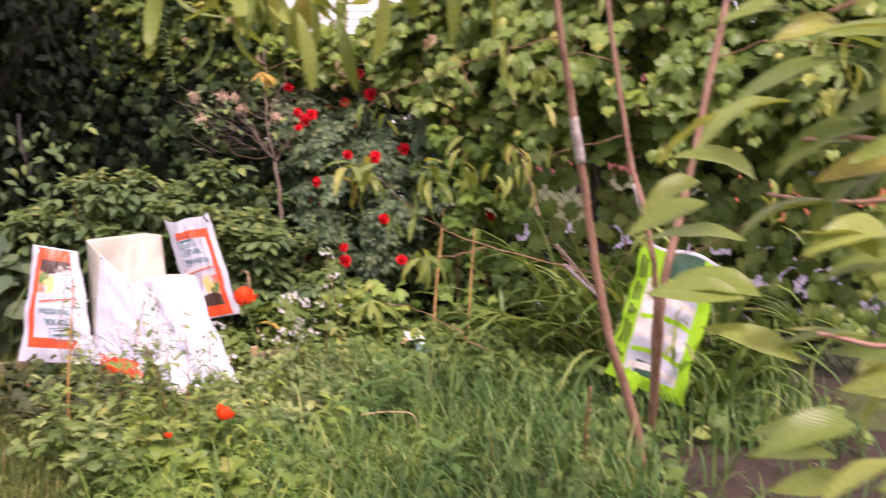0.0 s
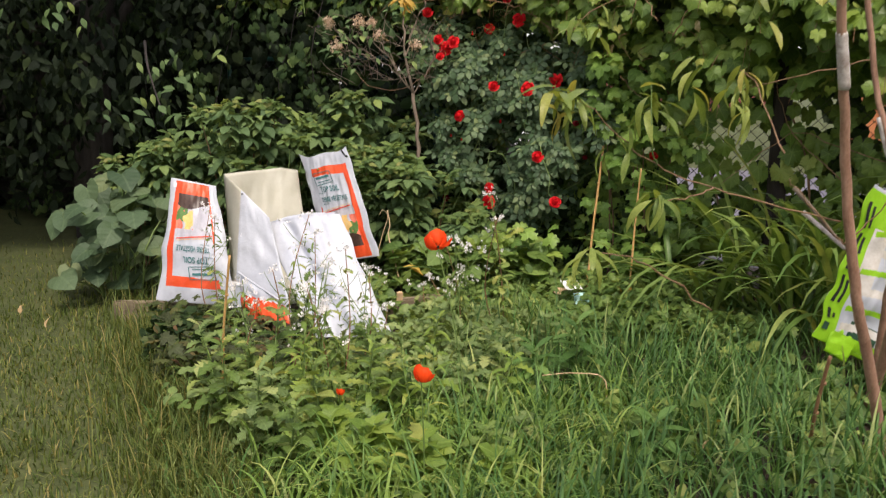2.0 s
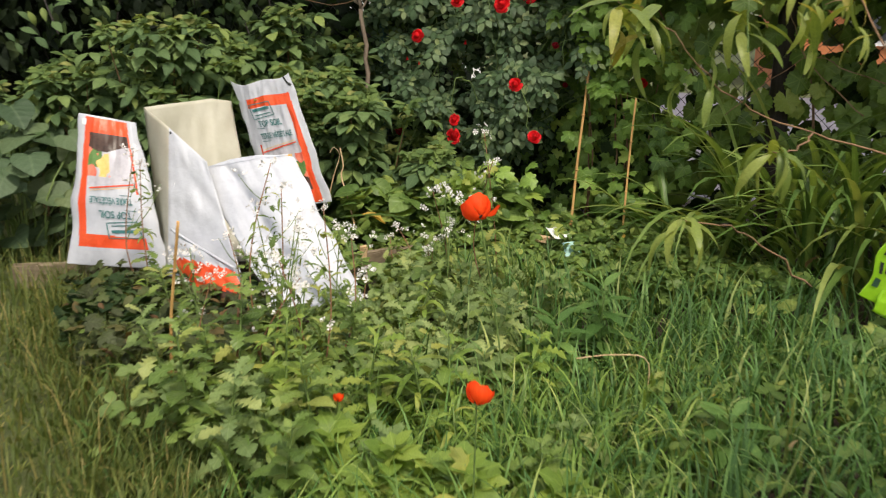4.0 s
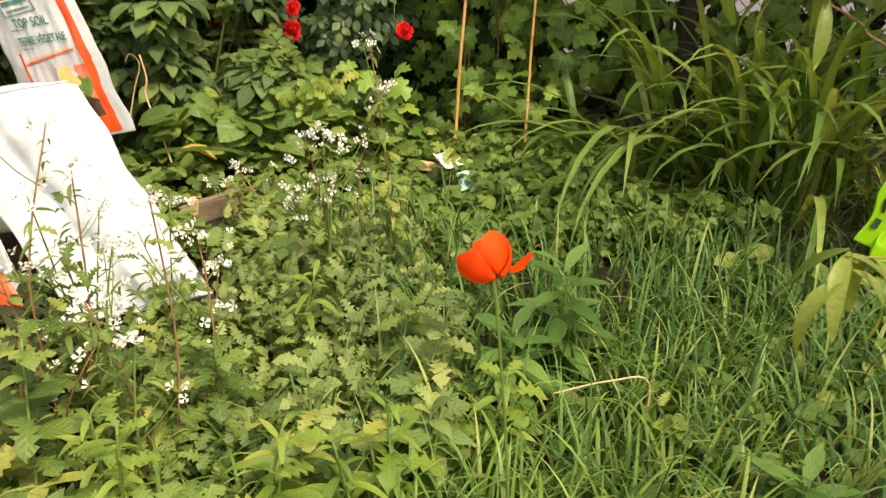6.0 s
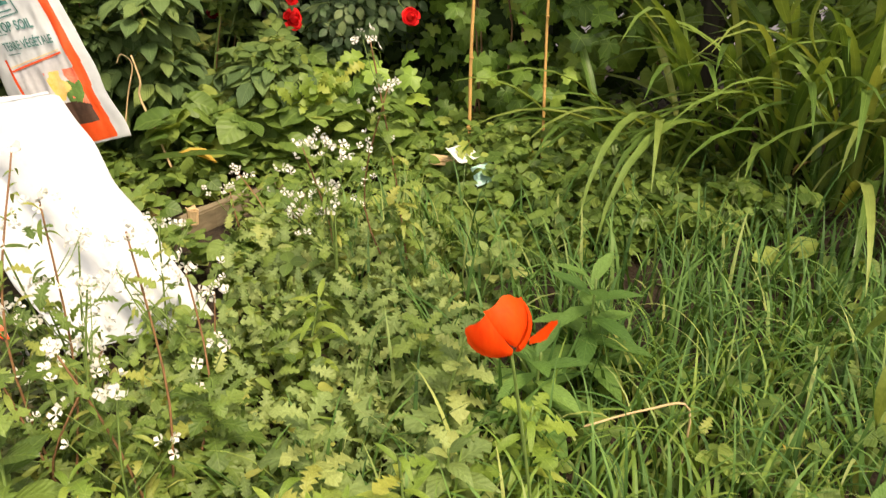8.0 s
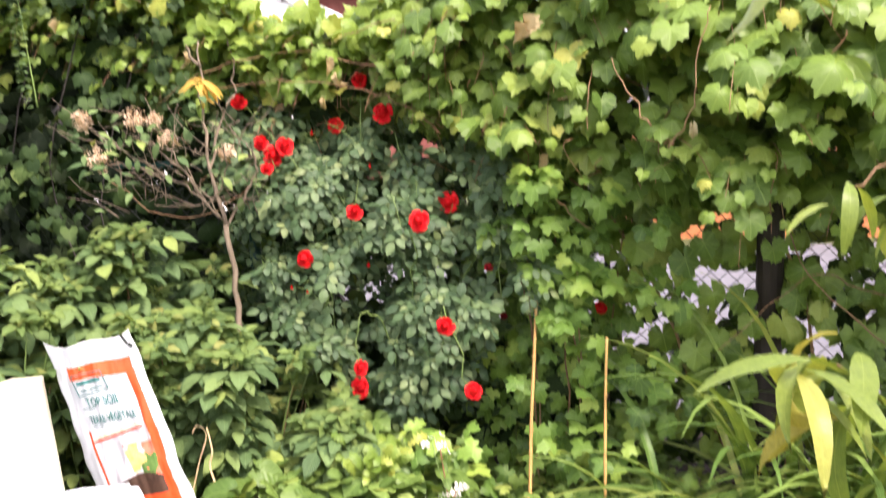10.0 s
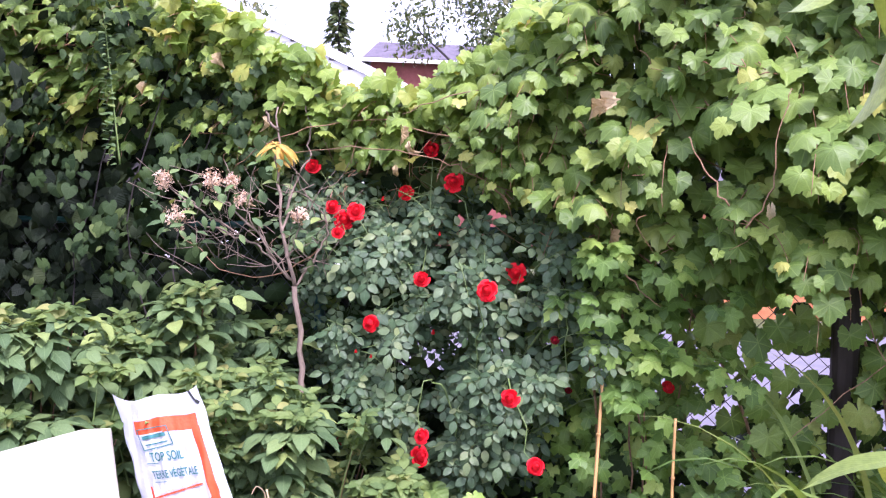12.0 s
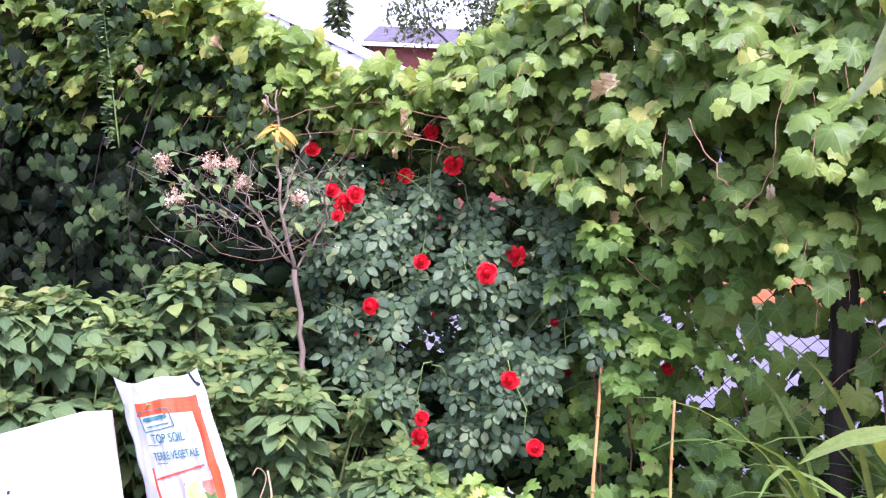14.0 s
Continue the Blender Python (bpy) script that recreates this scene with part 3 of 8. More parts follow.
gx = np.concatenate([-np.geomspace(900, 8, 16), np.linspace(-7, 6, 105), np.geomspace(7, 900, 16)])
gy = np.concatenate([-np.geomspace(900, 4, 16), np.linspace(-3, 9, 97), np.geomspace(10, 900, 16)])
GX, GY = np.meshgrid(gx, gy)
GZ = ground_height(GX, GY)
nxg, nyg = len(gx), len(gy)
ii, jj = np.meshgrid(np.arange(nxg - 1), np.arange(nyg - 1))
q0 = (jj * nxg + ii).ravel()
gf = np.stack([q0, q0 + 1, q0 + nxg + 1, q0 + nxg], -1)
gme = raw_mesh("ground", np.stack([GX.ravel(), GY.ravel(), GZ.ravel()], -1), gf, mats=(TURF, SOIL))
cx, cy = (GX[:-1, :-1] + 0.05).ravel(), (GY[:-1, :-1] + 0.05).ravel()
soil_mask = (cx > -1.2 - 0.52 * (cy - 2.9)) & (cx < 2.2 + 0.2 * np.sin(4 * cy)) & (cy > 2.9 + 0.2 * np.sin(3 * cx) - 0.7 * (cx > 0.8)) & (cy < 6.9)
gme.polygons.foreach_set("material_index", soil_mask.astype(np.int32))
ground = tagged(put("ground", gme), "garden ground of worn turf and dark bare soil", "ground", kind="structure")


def on_ground(x, y):
    return np.stack([x, y, ground_height(x, y)], -1)


def bed_edge(y):
    """Where the mown lawn ends and the rough grass begins."""
    return -1.35 - 0.52 * (y - 2.9)


# lawn, mown short
n = 52000
x, y = rng.normal(-2.4, 1.5, n), rng.normal(3.4, 1.9, n)
keep = (x < bed_edge(y) + rng.normal(0, 0.1, n)) | ((y < 2.5 + rng.normal(0, 0.15, n)) & (rng.uniform(0, 1, n) < 0.4))
keep &= (y > -2) & (y < 7.4) & (x > -6)
x, y = x[keep], y[keep]
lawn = blades("lawn_grass", None, on_ground(x, y), rng.uniform(0.022, 0.048, len(x)) * (1 + 0.7 * np.clip(np.sin(5.3 * x + 1.1 * y) * np.sin(4.1 * y - 2.0 * x) + 0.5 * np.sin(13 * x) * np.sin(11 * y), 0, 1)), rng.uniform(0.0035, 0.008, len(x)), LAWN, templates=T_LAWN + T_SHORT)
tagged(lawn, "short mown lawn, yellowish green and patchy", "grass", kind="stuff")

n = 24000
x, y = rng.uniform(-6, 5, n), rng.uniform(-5, 4.5, n)
keep = (x < bed_edge(y)) | (y < 2.6 - 0.6 * (x > 0.75) + rng.normal(0, 0.15, n)) | (x > 2.2 + 0.2 * np.sin(4 * y))
x, y = x[keep], y[keep]
wide = blades("lawn_grass", None, on_ground(x, y), rng.uniform(0.03, 0.075, len(x)), rng.uniform(0.004, 0.008, len(x)), LAWN, templates=T_LAWN)
tagged(wide, "worn open lawn around the bed, yellowish green", "grass", kind="stuff")

# rough tall grass
n = 11000
x, y = rng.uniform(-1.9, 1.9, n), rng.uniform(2.35, 4.9, n)
lush = 0.5 + 0.5 * np.sin(2.7 * x + 0.6) * np.cos(3.1 * y) + 0.3 * smoothstep(-0.9, -0.1, x)
keep = (x > bed_edge(y) - 0.15) & (rng.uniform(0, 1, n) < 0.45 + 0.55 * lush) & (y > 2.55 + 0.2 * np.sin(5 * x) + rng.normal(0, 0.12, n))
keep &= ~((x < -0.75) & (y > 3.9)) & ~((x > 0.6) & (y > 3.2) & (rng.uniform(0, 1, n) < 0.3)) & ~((x > 0.85) & (y < 3.75) & (rng.uniform(0, 1, n) < 0.92)) & ~((y > 4.5) & (rng.uniform(0, 1, n) < 0.6))
x, y = x[keep], y[keep]
short = 0.45 + 0.55 * smoothstep(-1.5, -0.7, x)
tall = blades("tall_grass", None, on_ground(x, y), rng.uniform(0.14, 0.38, len(x)) * short, rng.uniform(0.006, 0.0135, len(x)), GRASS, templates=T_GRASS + T_BROAD)
tagged(tall, "rough uncut grass with long arching green blades", "grass", kind="stuff")
n = 3400
x, y = rng.normal(-0.6, 0.55, n), rng.uniform(2.6, 4.1, n)
keep = (x > bed_edge(y) + 0.1) & (np.sin(3.3 * x + 0.4) * np.cos(2.9 * y + 1) + rng.normal(0, 0.5, n) > -0.1) & ~((x < -0.8) & (y > 3.8)) & ~((x > 0.7) & (y > 3.3))
x, y = x[keep], y[keep]
broadg = blades("broad_grass", None, on_ground(x, y), rng.uniform(0.15, 0.4, len(x)) * (1 - 0.35 * smoothstep(-0.4, 0.4, x)), rng.uniform(0.007, 0.014, len(x)) * (1 - 0.4 * smoothstep(-0.4, 0.4, x)), GRASS_PALE, templates=T_BROAD)
tagged(broadg, "tufts of broad pale green grass arching over", "grass", kind="stuff")

# longer, drier fringe where the mower does not reach
n = 5200
y = rng.uniform(2.2, 5.2, n)
x = bed_edge(y) + rng.normal(-0.02, 0.16, n)
fringe = blades("edge_grass", None, on_ground(x, y), rng.uniform(0.07, 0.24, n), rng.uniform(0.003, 0.007, n), LAWN, templates=T_GRASS + T_BROAD)
tagged(fringe, "longer yellowish grass along the edge of the bed", "grass", kind="stuff")

# ---- fence behind the plants ----
def fence_y(x):
    return 6.2 - 0.45 * x


FN = Vector((-0.45, -1.0, 0)).normalized()        # from the fence towards the garden
fence = thing("chain_link_fence", "dark chain-link fence overgrown with vines, on green steel posts", "fence", at=(0, fence_y(0), 0))
for fx, mat, r in ((-4.6, GREEN_METAL, 0.025), (-2.9, GREEN_METAL, 0.025), (-1.1, GREEN_METAL, 0.028), (2.6, GREEN_METAL, 0.025), (4.3, GREEN_METAL, 0.025)):
    tube("post", [(fx, fence_y(fx), -0.1), (fx, fence_y(fx), 0.8), (fx, fence_y(fx), 1.58)], r, r, mat, fence, "green painted steel post", sides=10)
tube("top_rail", [(-5.2, fence_y(-5.2) + 0.02, 1.5), (0, fence_y(0) + 0.02, 1.5), (4.6, fence_y(4.6) + 0.02, 1.5)], 0.018, 0.018, GREEN_METAL, fence, sides=8)
tube("upright_bar", [(0.42, fence_y(0.42) - 0.03, 0.0), (0.43, fence_y(0.42) - 0.03, 0.6), (0.43, fence_y(0.42) - 0.03, 1.45)], 0.014, 0.014, WIRE, fence, "thin dark upright bar", sides=6)
lines, step, L = [], 0.072, 9.8 * 1.0966
ux, uy = 1 / 1.0966, -0.45 / 1.0966
for k in range(int(-1.5 / step), int(L / step)):
    for s in (1, -1):
        a0 = k * step if s > 0 else k * step + 1.5
        a1 = a0 + s * 1.5
        z0, z1 = 0.02, 1.5
        if min(a0, a1) < 0 or max(a0, a1) > L:
            continue
        p = (-5.2 + a0 * ux, fence_y(-5.2) + a0 * uy + 0.003 * s, z0)
        q = (-5.2 + a1 * ux, fence_y(-5.2) + a1 * uy + 0.003 * s, z1)
        lines.append((p, q))
V, F = [], []
for p, q in lines:
    v, f = tube_arrays([p, q], [0.0022, 0.0022], 3)
    o = len(V)
    V += v
    F += [tuple(i + o for i in t) for t in tri_fill(f)]
put("wire_mesh", raw_mesh("wire_mesh", V, F, mats=(WIRE,)), fence, "dark diamond wire mesh", kind="stuff")

arbour = thing("wooden_post", "thick dark wooden post carrying the grapevine by the fence", "post", at=(0.98, 5.6, 0))
bm = bmesh.new()
bmesh.ops.create_cone(bm, cap_ends=True, segments=12, radius1=0.056, radius2=0.05, depth=2.5)
bmesh.ops.translate(bm, vec=(0.98, 5.6, 1.2), verts=bm.verts)
part("shaft", bm, POST_WOOD, arbour)
tube("cross_beam", [(0.1, 5.75, 1.68), (0.98, 5.58, 1.72), (2.2, 5.2, 1.76)], 0.028, 0.024, POST_WOOD, arbour, "dark rough cross beam", sides=7, wobble=0.006)

# ---- grapevine over the fence ----
def top_height(x):
    return np.interp(x, [-5, -2.6, -1.9, -1.35, -0.95, -0.6, -0.25, 0.1, 0.6, 2.4], [3.4, 2.95, 2.74, 2.42, 2.16, 2.18, 2.42, 2.72, 2.85, 2.85])


def skirt_height(x):
    """The lower hem of the grapevine's hanging front."""
    return np.interp(x, [-2.8, -1.5, -0.9, -0.4, -0.15, 0.1, 0.4, 0.8, 1.2, 2.4], [1.9, 1.74, 1.76, 1.68, 1.52, 1.44, 1.32, 1.28, 1.24, 1.2])


def vine_bulge(x, z):
    over = smoothstep(-0.6, 0.5, x) * smoothstep(1.15, 1.6, z) * (1 - 0.35 * smoothstep(1.9, 2.7, z))
    return 0.2 + (0.62 + 0.12 * smoothstep(0.2, 1.0, x)) * over + 0.09 * np.sin(9 * x + 4 * z) * np.sin(8 * z - 3 * x + 1) + 0.07 * np.sin(17 * x - 9 * z) * np.sin(13 * z + 2)


def open_mesh(x, z, grow=0.0):
    """Gaps in the leaves over the bare mesh under the overhanging vine: True inside."""
    inside = np.zeros(np.shape(x), bool)
    for hx, hz, rx, rz in ((0.64, 0.99, 0.12, 0.13), (0.55, 0.76, 0.11, 0.07), (0.94, 1.05, 0.1, 0.1), (0.76, 1.2, 0.08, 0.03), (1.15, 1.2, 0.1, 0.05), (1.14, 0.77, 0.05, 0.05), (0.83, 0.88, 0.04, 0.05), (1.0, 1.31, 0.07, 0.035)):
        inside |= ((x - hx) / (rx + grow)) ** 2 + ((z - hz) / (rz + grow)) ** 2 < 1
    return inside


ROSES = [(-1.135, 6.422, 1.783, 0.043), (-0.604, 6.3, 1.865, 0.04), (-0.521, 6.16, 1.714, 0.043), (-0.719, 6.313, 1.667, 0.044), (-1.043, 6.242, 1.598, 0.04), (-0.94, 6.222, 1.58, 0.045), (-0.991, 6.25, 1.543, 0.044), (-1.019, 6.144, 1.486, 0.032),
         (-0.665, 6.032, 1.301, 0.042), (-0.448, 5.672, 1.287, 0.046), (-0.282, 5.938, 1.337, 0.042), (-0.881, 6.003, 1.115, 0.045), (-0.38, 5.519, 0.903, 0.042), (-0.675, 5.824, 0.686, 0.034), (-0.672, 5.88, 0.59, 0.041), (-0.271, 5.547, 0.639, 0.042), (0.299, 5.702, 0.905, 0.032)]
FADING = [(-0.983, 6.255, 0.558, 0.044), (-0.158, 5.739, 1.085, 0.032), (-0.097, 5.743, 0.883, 0.025)]
BUDS = [(-0.821, 6.28, 1.634, 0.02), (-0.599, 5.98, 1.49, 0.016), (-0.616, 5.995, 1.079, 0.022), (-0.935, 6.068, 0.987, 0.017), (-0.87, 6.1, 0.96, 0.017)]
BLOOM = np.array(ROSES + FADING + BUDS)


def clear_of_blooms(pos, reach=0.6, margin=0.065):
    """Leaves that keep clear of the open flowers, which stand out towards the garden."""
    ok = np.ones(len(pos), bool)
    for bx, by, bz, br in BLOOM:
        d = np.array((-0.08, -1.0, 0.04))
        d /= np.linalg.norm(d)
        rel = pos - np.array((bx, by, bz))
        s = np.clip(rel @ d, -0.03, reach)
        ok &= np.linalg.norm(rel - s[:, None] * d, axis=1) > br + margin
    return ok


def drape(starts, outs, lengths, droops, step, sizes, side_lean, rnd):
    """Leafy shoots: each leaves the hedge outwards, bends over and hangs; leaves stand alternately along it."""
    P, D, N, S, A, lines = [], [], [], [], [], []
    for st, out, length, droop, size in zip(starts, outs, lengths, droops, sizes):
        p, d = Vector(st), Vector(out).normalized()
        pts, n = [tuple(p)], max(2, int(length / step))
        for k in range(n):
            q = (k + 1) / n
            d = (d + Vector((0, 0, -droop * step * 3.0)) + Vector((rnd.normal(0, 0.07), rnd.normal(0, 0.07), rnd.normal(0, 0.07)))).normalized()
            p = p + d * step
            pts.append(tuple(p))
            s = 1 if k % 2 else -1
            lat = Vector((0, 0, 1)).cross(d)
            lat = lat.normalized() if lat.length > 0.1 else Vector((1, 0, 0))
            stalk = lat * (s * rnd.uniform(0.02, 0.06)) + Vector((0, 0, rnd.uniform(-0.01, 0.05)))
            P.append(tuple(p + stalk))
            tip = d * 0.7 + lat * (s * rnd.uniform(0.2, 0.9)) + Vector((side_lean, -0.25, -rnd.uniform(0.25, 0.9)))
            D.append(tuple(tip))
            nn = Vector((0, 0, 0.75)) + FN * rnd.uniform(0.35, 0.95) + Vector((rnd.normal(0, 0.24), rnd.normal(0, 0.2), rnd.normal(0, 0.16)))
            N.append(tuple(nn))
            S.append(size * rnd.uniform(0.72, 1.15) * (1.0 - 0.5 * max(0, q - 0.7) / 0.3))
            A.append(q)
        lines.append((pts[:: max(1, len(pts) // 4)], 0.0026, 0.001))
    return np.array(P), basis(np.array(D), np.array(N)), np.array(S), np.array(A), lines


vine = thing("grapevine", "dense grapevine with broad lobed green leaves draped over the fence", "vine", at=(0.6, 5.7, 0))
for i, pts in enumerate([
        [(0.95, 5.62, 0.0), (0.75, 5.75, 0.5), (0.5, 5.8, 1.1), (0.1, 5.8, 1.5), (-0.4, 6.15, 1.72)],
        [(1.0, 5.6, 0.0), (1.15, 5.55, 0.7), (0.9, 5.6, 1.4), (0.5, 5.6, 1.75), (0.1, 5.9, 1.95)],
        [(1.5, 5.2, 0.9), (1.2, 5.3, 1.0), (0.95, 5.3, 1.06), (0.62, 5.35, 0.78)],
        [(1.25, 5.25, 0.8), (1.0, 5.3, 1.02), (0.9, 5.36, 1.25), (0.85, 5.4, 1.45)],
        [(0.28, 5.05, 1.55), (0.33, 5.0, 1.66), (0.36, 5.02, 1.82), (0.42, 5.05, 2.0)],
        [(0.2, 5.0, 1.62), (0.14, 5.05, 1.74), (0.1, 5.1, 1.84)],
        [(-0.16, 5.9, 1.45), (0.05, 5.82, 1.5), (0.2, 5.8, 1.53)],
        [(0.08, 5.62, 1.36), (0.13, 5.58, 1.3), (0.2, 5.55, 1.24)],
        [(-0.3, 6.0, 1.62), (-0.42, 6.0, 1.72), (-0.6, 6.1, 1.8), (-0.9, 6.25, 1.86), (-1.25, 6.4, 1.84)],
        [(-0.2, 5.9, 2.1), (-0.5, 6.0, 2.08), (-0.75, 6.15, 2.0)],
        [(-0.5, 6.1, 1.9), (-0.9, 6.3, 1.98), (-1.3, 6.4, 1.9), (-1.5, 6.5, 1.76)],
        [(-1.0, 6.3, 1.5), (-1.25, 6.4, 1.3), (-1.5, 6.5, 1.28), (-1.75, 6.6, 1.45)]]):
    tube("vine_cane", pts, 0.009 if i < 2 else 0.0032, 0.0016, CANE, vine, "brown woody cane" if i < 2 else "", sides=6, wobble=0.005, seed=i)

# shaded inner leaves that fill the hanging mass
n = 7200
x = np.where(rng.uniform(0, 1, n) < 0.64, rng.uniform(-0.5, 2.5, n), rng.uniform(-2.9, -0.3, n))
lo = skirt_height(x) + 0.05
z = lo + (top_height(x) - 0.08 - lo) * rng.uniform(0, 1, n)
w = vine_bulge(x, z) - 0.14 - 0.45 * rng.uniform(0, 1, n)
pos = np.stack([x + FN.x * w * 0.3, fence_y(x) - w, z], -1)
nrm = np.stack([0.5 * FN.x + rng.normal(0, 0.4, n), 0.6 * FN.y + rng.normal(0, 0.3, n), 0.8 + rng.normal(0, 0.3, n)], -1)
tip = np.stack([rng.normal(-0.15, 0.45, n), -0.6 + rng.normal(0, 0.3, n), -0.8 + rng.normal(0, 0.3, n)], -1)
gap = np.sin(11 * x + 4 * z) * np.sin(9 * z - 5 * x + 0.7) + 0.6 * np.sin(23 * x - 9 * z) * np.sin(19 * z + 1)
free = clear_of_blooms(pos) & (gap + rng.normal(0, 0.35, n) > -0.35)
foliage("inner_foliage", vine, T_GRAPE, pos[free], basis(tip, nrm)[free], rng.uniform(0.055, 0.095, int(free.sum())), GRAPE, "shaded inner leaves")

# draped shoots, the hanging front of the vine
gr = np.random.default_rng(31)
ns = 430
sx = np.where(gr.uniform(0, 1, ns) < 0.47, gr.uniform(-0.45, 2.3, ns), gr.uniform(-2.9, -0.35, ns))
lo = skirt_height(sx)
hi = top_height(sx) - 0.04
sz = lo + 0.12 + (hi - lo - 0.12) * gr.uniform(0, 1, ns) ** 0.85
sw = vine_bulge(sx, sz) - 0.2
starts = np.stack([sx + FN.x * sw * 0.3, fence_y(sx) - sw, sz], -1)
outs = np.stack([gr.normal(-0.35, 0.45, ns), gr.normal(-0.9, 0.2, ns), gr.normal(0.35, 0.3, ns)], -1)
lengths = gr.uniform(0.22, 0.5, ns) * np.where(sx > -0.3, 1.1, 0.8)
droops = gr.uniform(0.9, 2.4, ns)
pos, rot, size, age, lines = drape(starts, outs, lengths, droops, 0.062, gr.uniform(0.064, 0.094, ns) * np.where(sx > -0.2, 1.0, 0.8), -0.3, gr)
hem = skirt_height(pos[:, 0]) - 0.1 * np.maximum(0, np.sin(9 * pos[:, 0]))
free = clear_of_blooms(pos) & (pos[:, 2] > hem)
pos, rot, size, age = pos[free], rot[free], size[free], age[free]
young = (age > 0.86) | (pos[:, 2] > top_height(pos[:, 0]) - 0.2) | (gr.uniform(0, 1, len(pos)) < 0.04)
front = np.argsort(np.abs(pos[:, 0] - 0.2) + 0.4 * np.abs(pos[:, 2] - 1.7))
for flag, nm, mt, lab, cnt, one in ((~young, "grape_foliage", GRAPE, "", 290, "leaf"), (young, "young_grape_foliage", GRAPE_YOUNG, "pale yellow-green young leaves", 90, "young_leaf")):
    k = front[flag[front]]
    foliage(nm, vine, T_GRAPE, pos[k], rot[k], size[k], mt, lab, singles=cnt, single_name=one)
tubes("shoot_stem", lines, RED_STEM, vine, "thin reddish shoot stems")

# leaves on the far side of the fence, close to the mesh; dark creeper colour imitates shade
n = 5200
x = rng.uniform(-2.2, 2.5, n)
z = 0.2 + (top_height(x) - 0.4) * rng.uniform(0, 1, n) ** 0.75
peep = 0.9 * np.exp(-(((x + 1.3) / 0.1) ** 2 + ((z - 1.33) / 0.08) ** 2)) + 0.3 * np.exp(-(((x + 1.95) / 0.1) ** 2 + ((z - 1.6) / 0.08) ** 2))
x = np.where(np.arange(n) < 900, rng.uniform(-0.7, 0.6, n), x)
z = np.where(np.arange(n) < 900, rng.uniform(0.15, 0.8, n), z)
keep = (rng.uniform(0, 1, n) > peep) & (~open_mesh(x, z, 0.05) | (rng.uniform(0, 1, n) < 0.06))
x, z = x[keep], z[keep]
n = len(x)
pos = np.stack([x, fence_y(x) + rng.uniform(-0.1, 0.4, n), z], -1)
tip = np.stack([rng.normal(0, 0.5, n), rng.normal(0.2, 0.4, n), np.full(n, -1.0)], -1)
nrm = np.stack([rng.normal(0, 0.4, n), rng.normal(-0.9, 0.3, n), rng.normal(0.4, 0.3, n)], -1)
foliage("back_foliage", vine, T_BACK, pos, basis(tip, nrm), rng.uniform(0.075, 0.12, n), IVY, "leaves behind the mesh, dark colour standing in for shade")
# pale shoots along the crest
n = 1300
x = rng.uniform(-1.9, 0.3, n)
z = top_height(x) - 0.02 + 0.05 * np.sin(21 * x) - 0.32 * rng.uniform(0, 1, n) ** 1.3
pos = np.stack([x, fence_y(x) + rng.uniform(-0.32, 0.3, n), z], -1)
tip = np.stack([rng.normal(0, 0.6, n), rng.normal(-0.5, 0.4, n), rng.normal(-0.6, 0.5, n)], -1)
nrm = np.stack([rng.normal(-0.2, 0.4, n), rng.normal(-0.6, 0.35, n), rng.normal(0.8, 0.3, n)], -1)
free = clear_of_blooms(pos)
foliage("crest_foliage", vine, T_GRAPE, pos[free], basis(tip, nrm)[free], rng.uniform(0.045, 0.078, int(free.sum())), GRAPE_YOUNG, "pale yellow-green young leaves")
# single leaves hanging in front of the open mesh
gp = np.array([(0.5, 5.64, 1.12), (0.54, 5.45, 1.12), (0.61, 5.44, 1.18), (0.69, 5.53, 1.12), (0.51, 5.54, 1.22), (0.53, 5.55, 0.92), (0.58, 5.48, 0.87), (0.64, 5.42, 0.99), (0.81, 5.51, 0.95), (0.85, 5.51, 0.86), (0.58, 5.43, 0.77), (0.7, 5.48, 0.8), (0.38, 5.54, 1.17), (1.01, 5.45, 0.95), (0.97, 5.35, 1.08), (0.53, 5.48, 1.06), (0.77, 5.5, 1.14), (0.81, 5.3, 1.17), (0.35, 5.52, 1.01), (0.75, 5.55, 1.2), (0.96, 5.46, 0.85)])
nrm = np.stack([-0.25 + rng.normal(0, 0.3, len(gp)), np.full(len(gp), -1.0), 0.3 + rng.normal(0, 0.25, len(gp))], -1)
tip = np.stack([rng.normal(0, 0.35, len(gp)), np.full(len(gp), -0.15), np.full(len(gp), -1.0)], -1)
foliage("spray", vine, T_GRAPE, gp, basis(tip, nrm), rng.uniform(0.06, 0.088, len(gp)), GRAPE, singles=len(gp))
n = 640
x = rng.uniform(0.4, 2.7, n)
z = 0.3 + 1.15 * rng.uniform(0, 1, n)
keep = ~open_mesh(x, z, 0.035) | (rng.uniform(0, 1, n) < 0.1)
x, z = x[keep], z[keep]
n = len(x)
pos = np.stack([x, fence_y(x) - rng.uniform(0.06, 0.3, n), z], -1)
foliage("mesh_foliage", vine, T_GRAPE, pos, basis(np.stack([rng.normal(0, 0.4, n), np.full(n, -0.15), np.full(n, -1.0)], -1), np.stack([rng.normal(-0.2, 0.3, n), np.full(n, -1.0), rng.normal(0.3, 0.25, n)], -1)), rng.uniform(0.05, 0.085, n), GRAPE, singles=60)
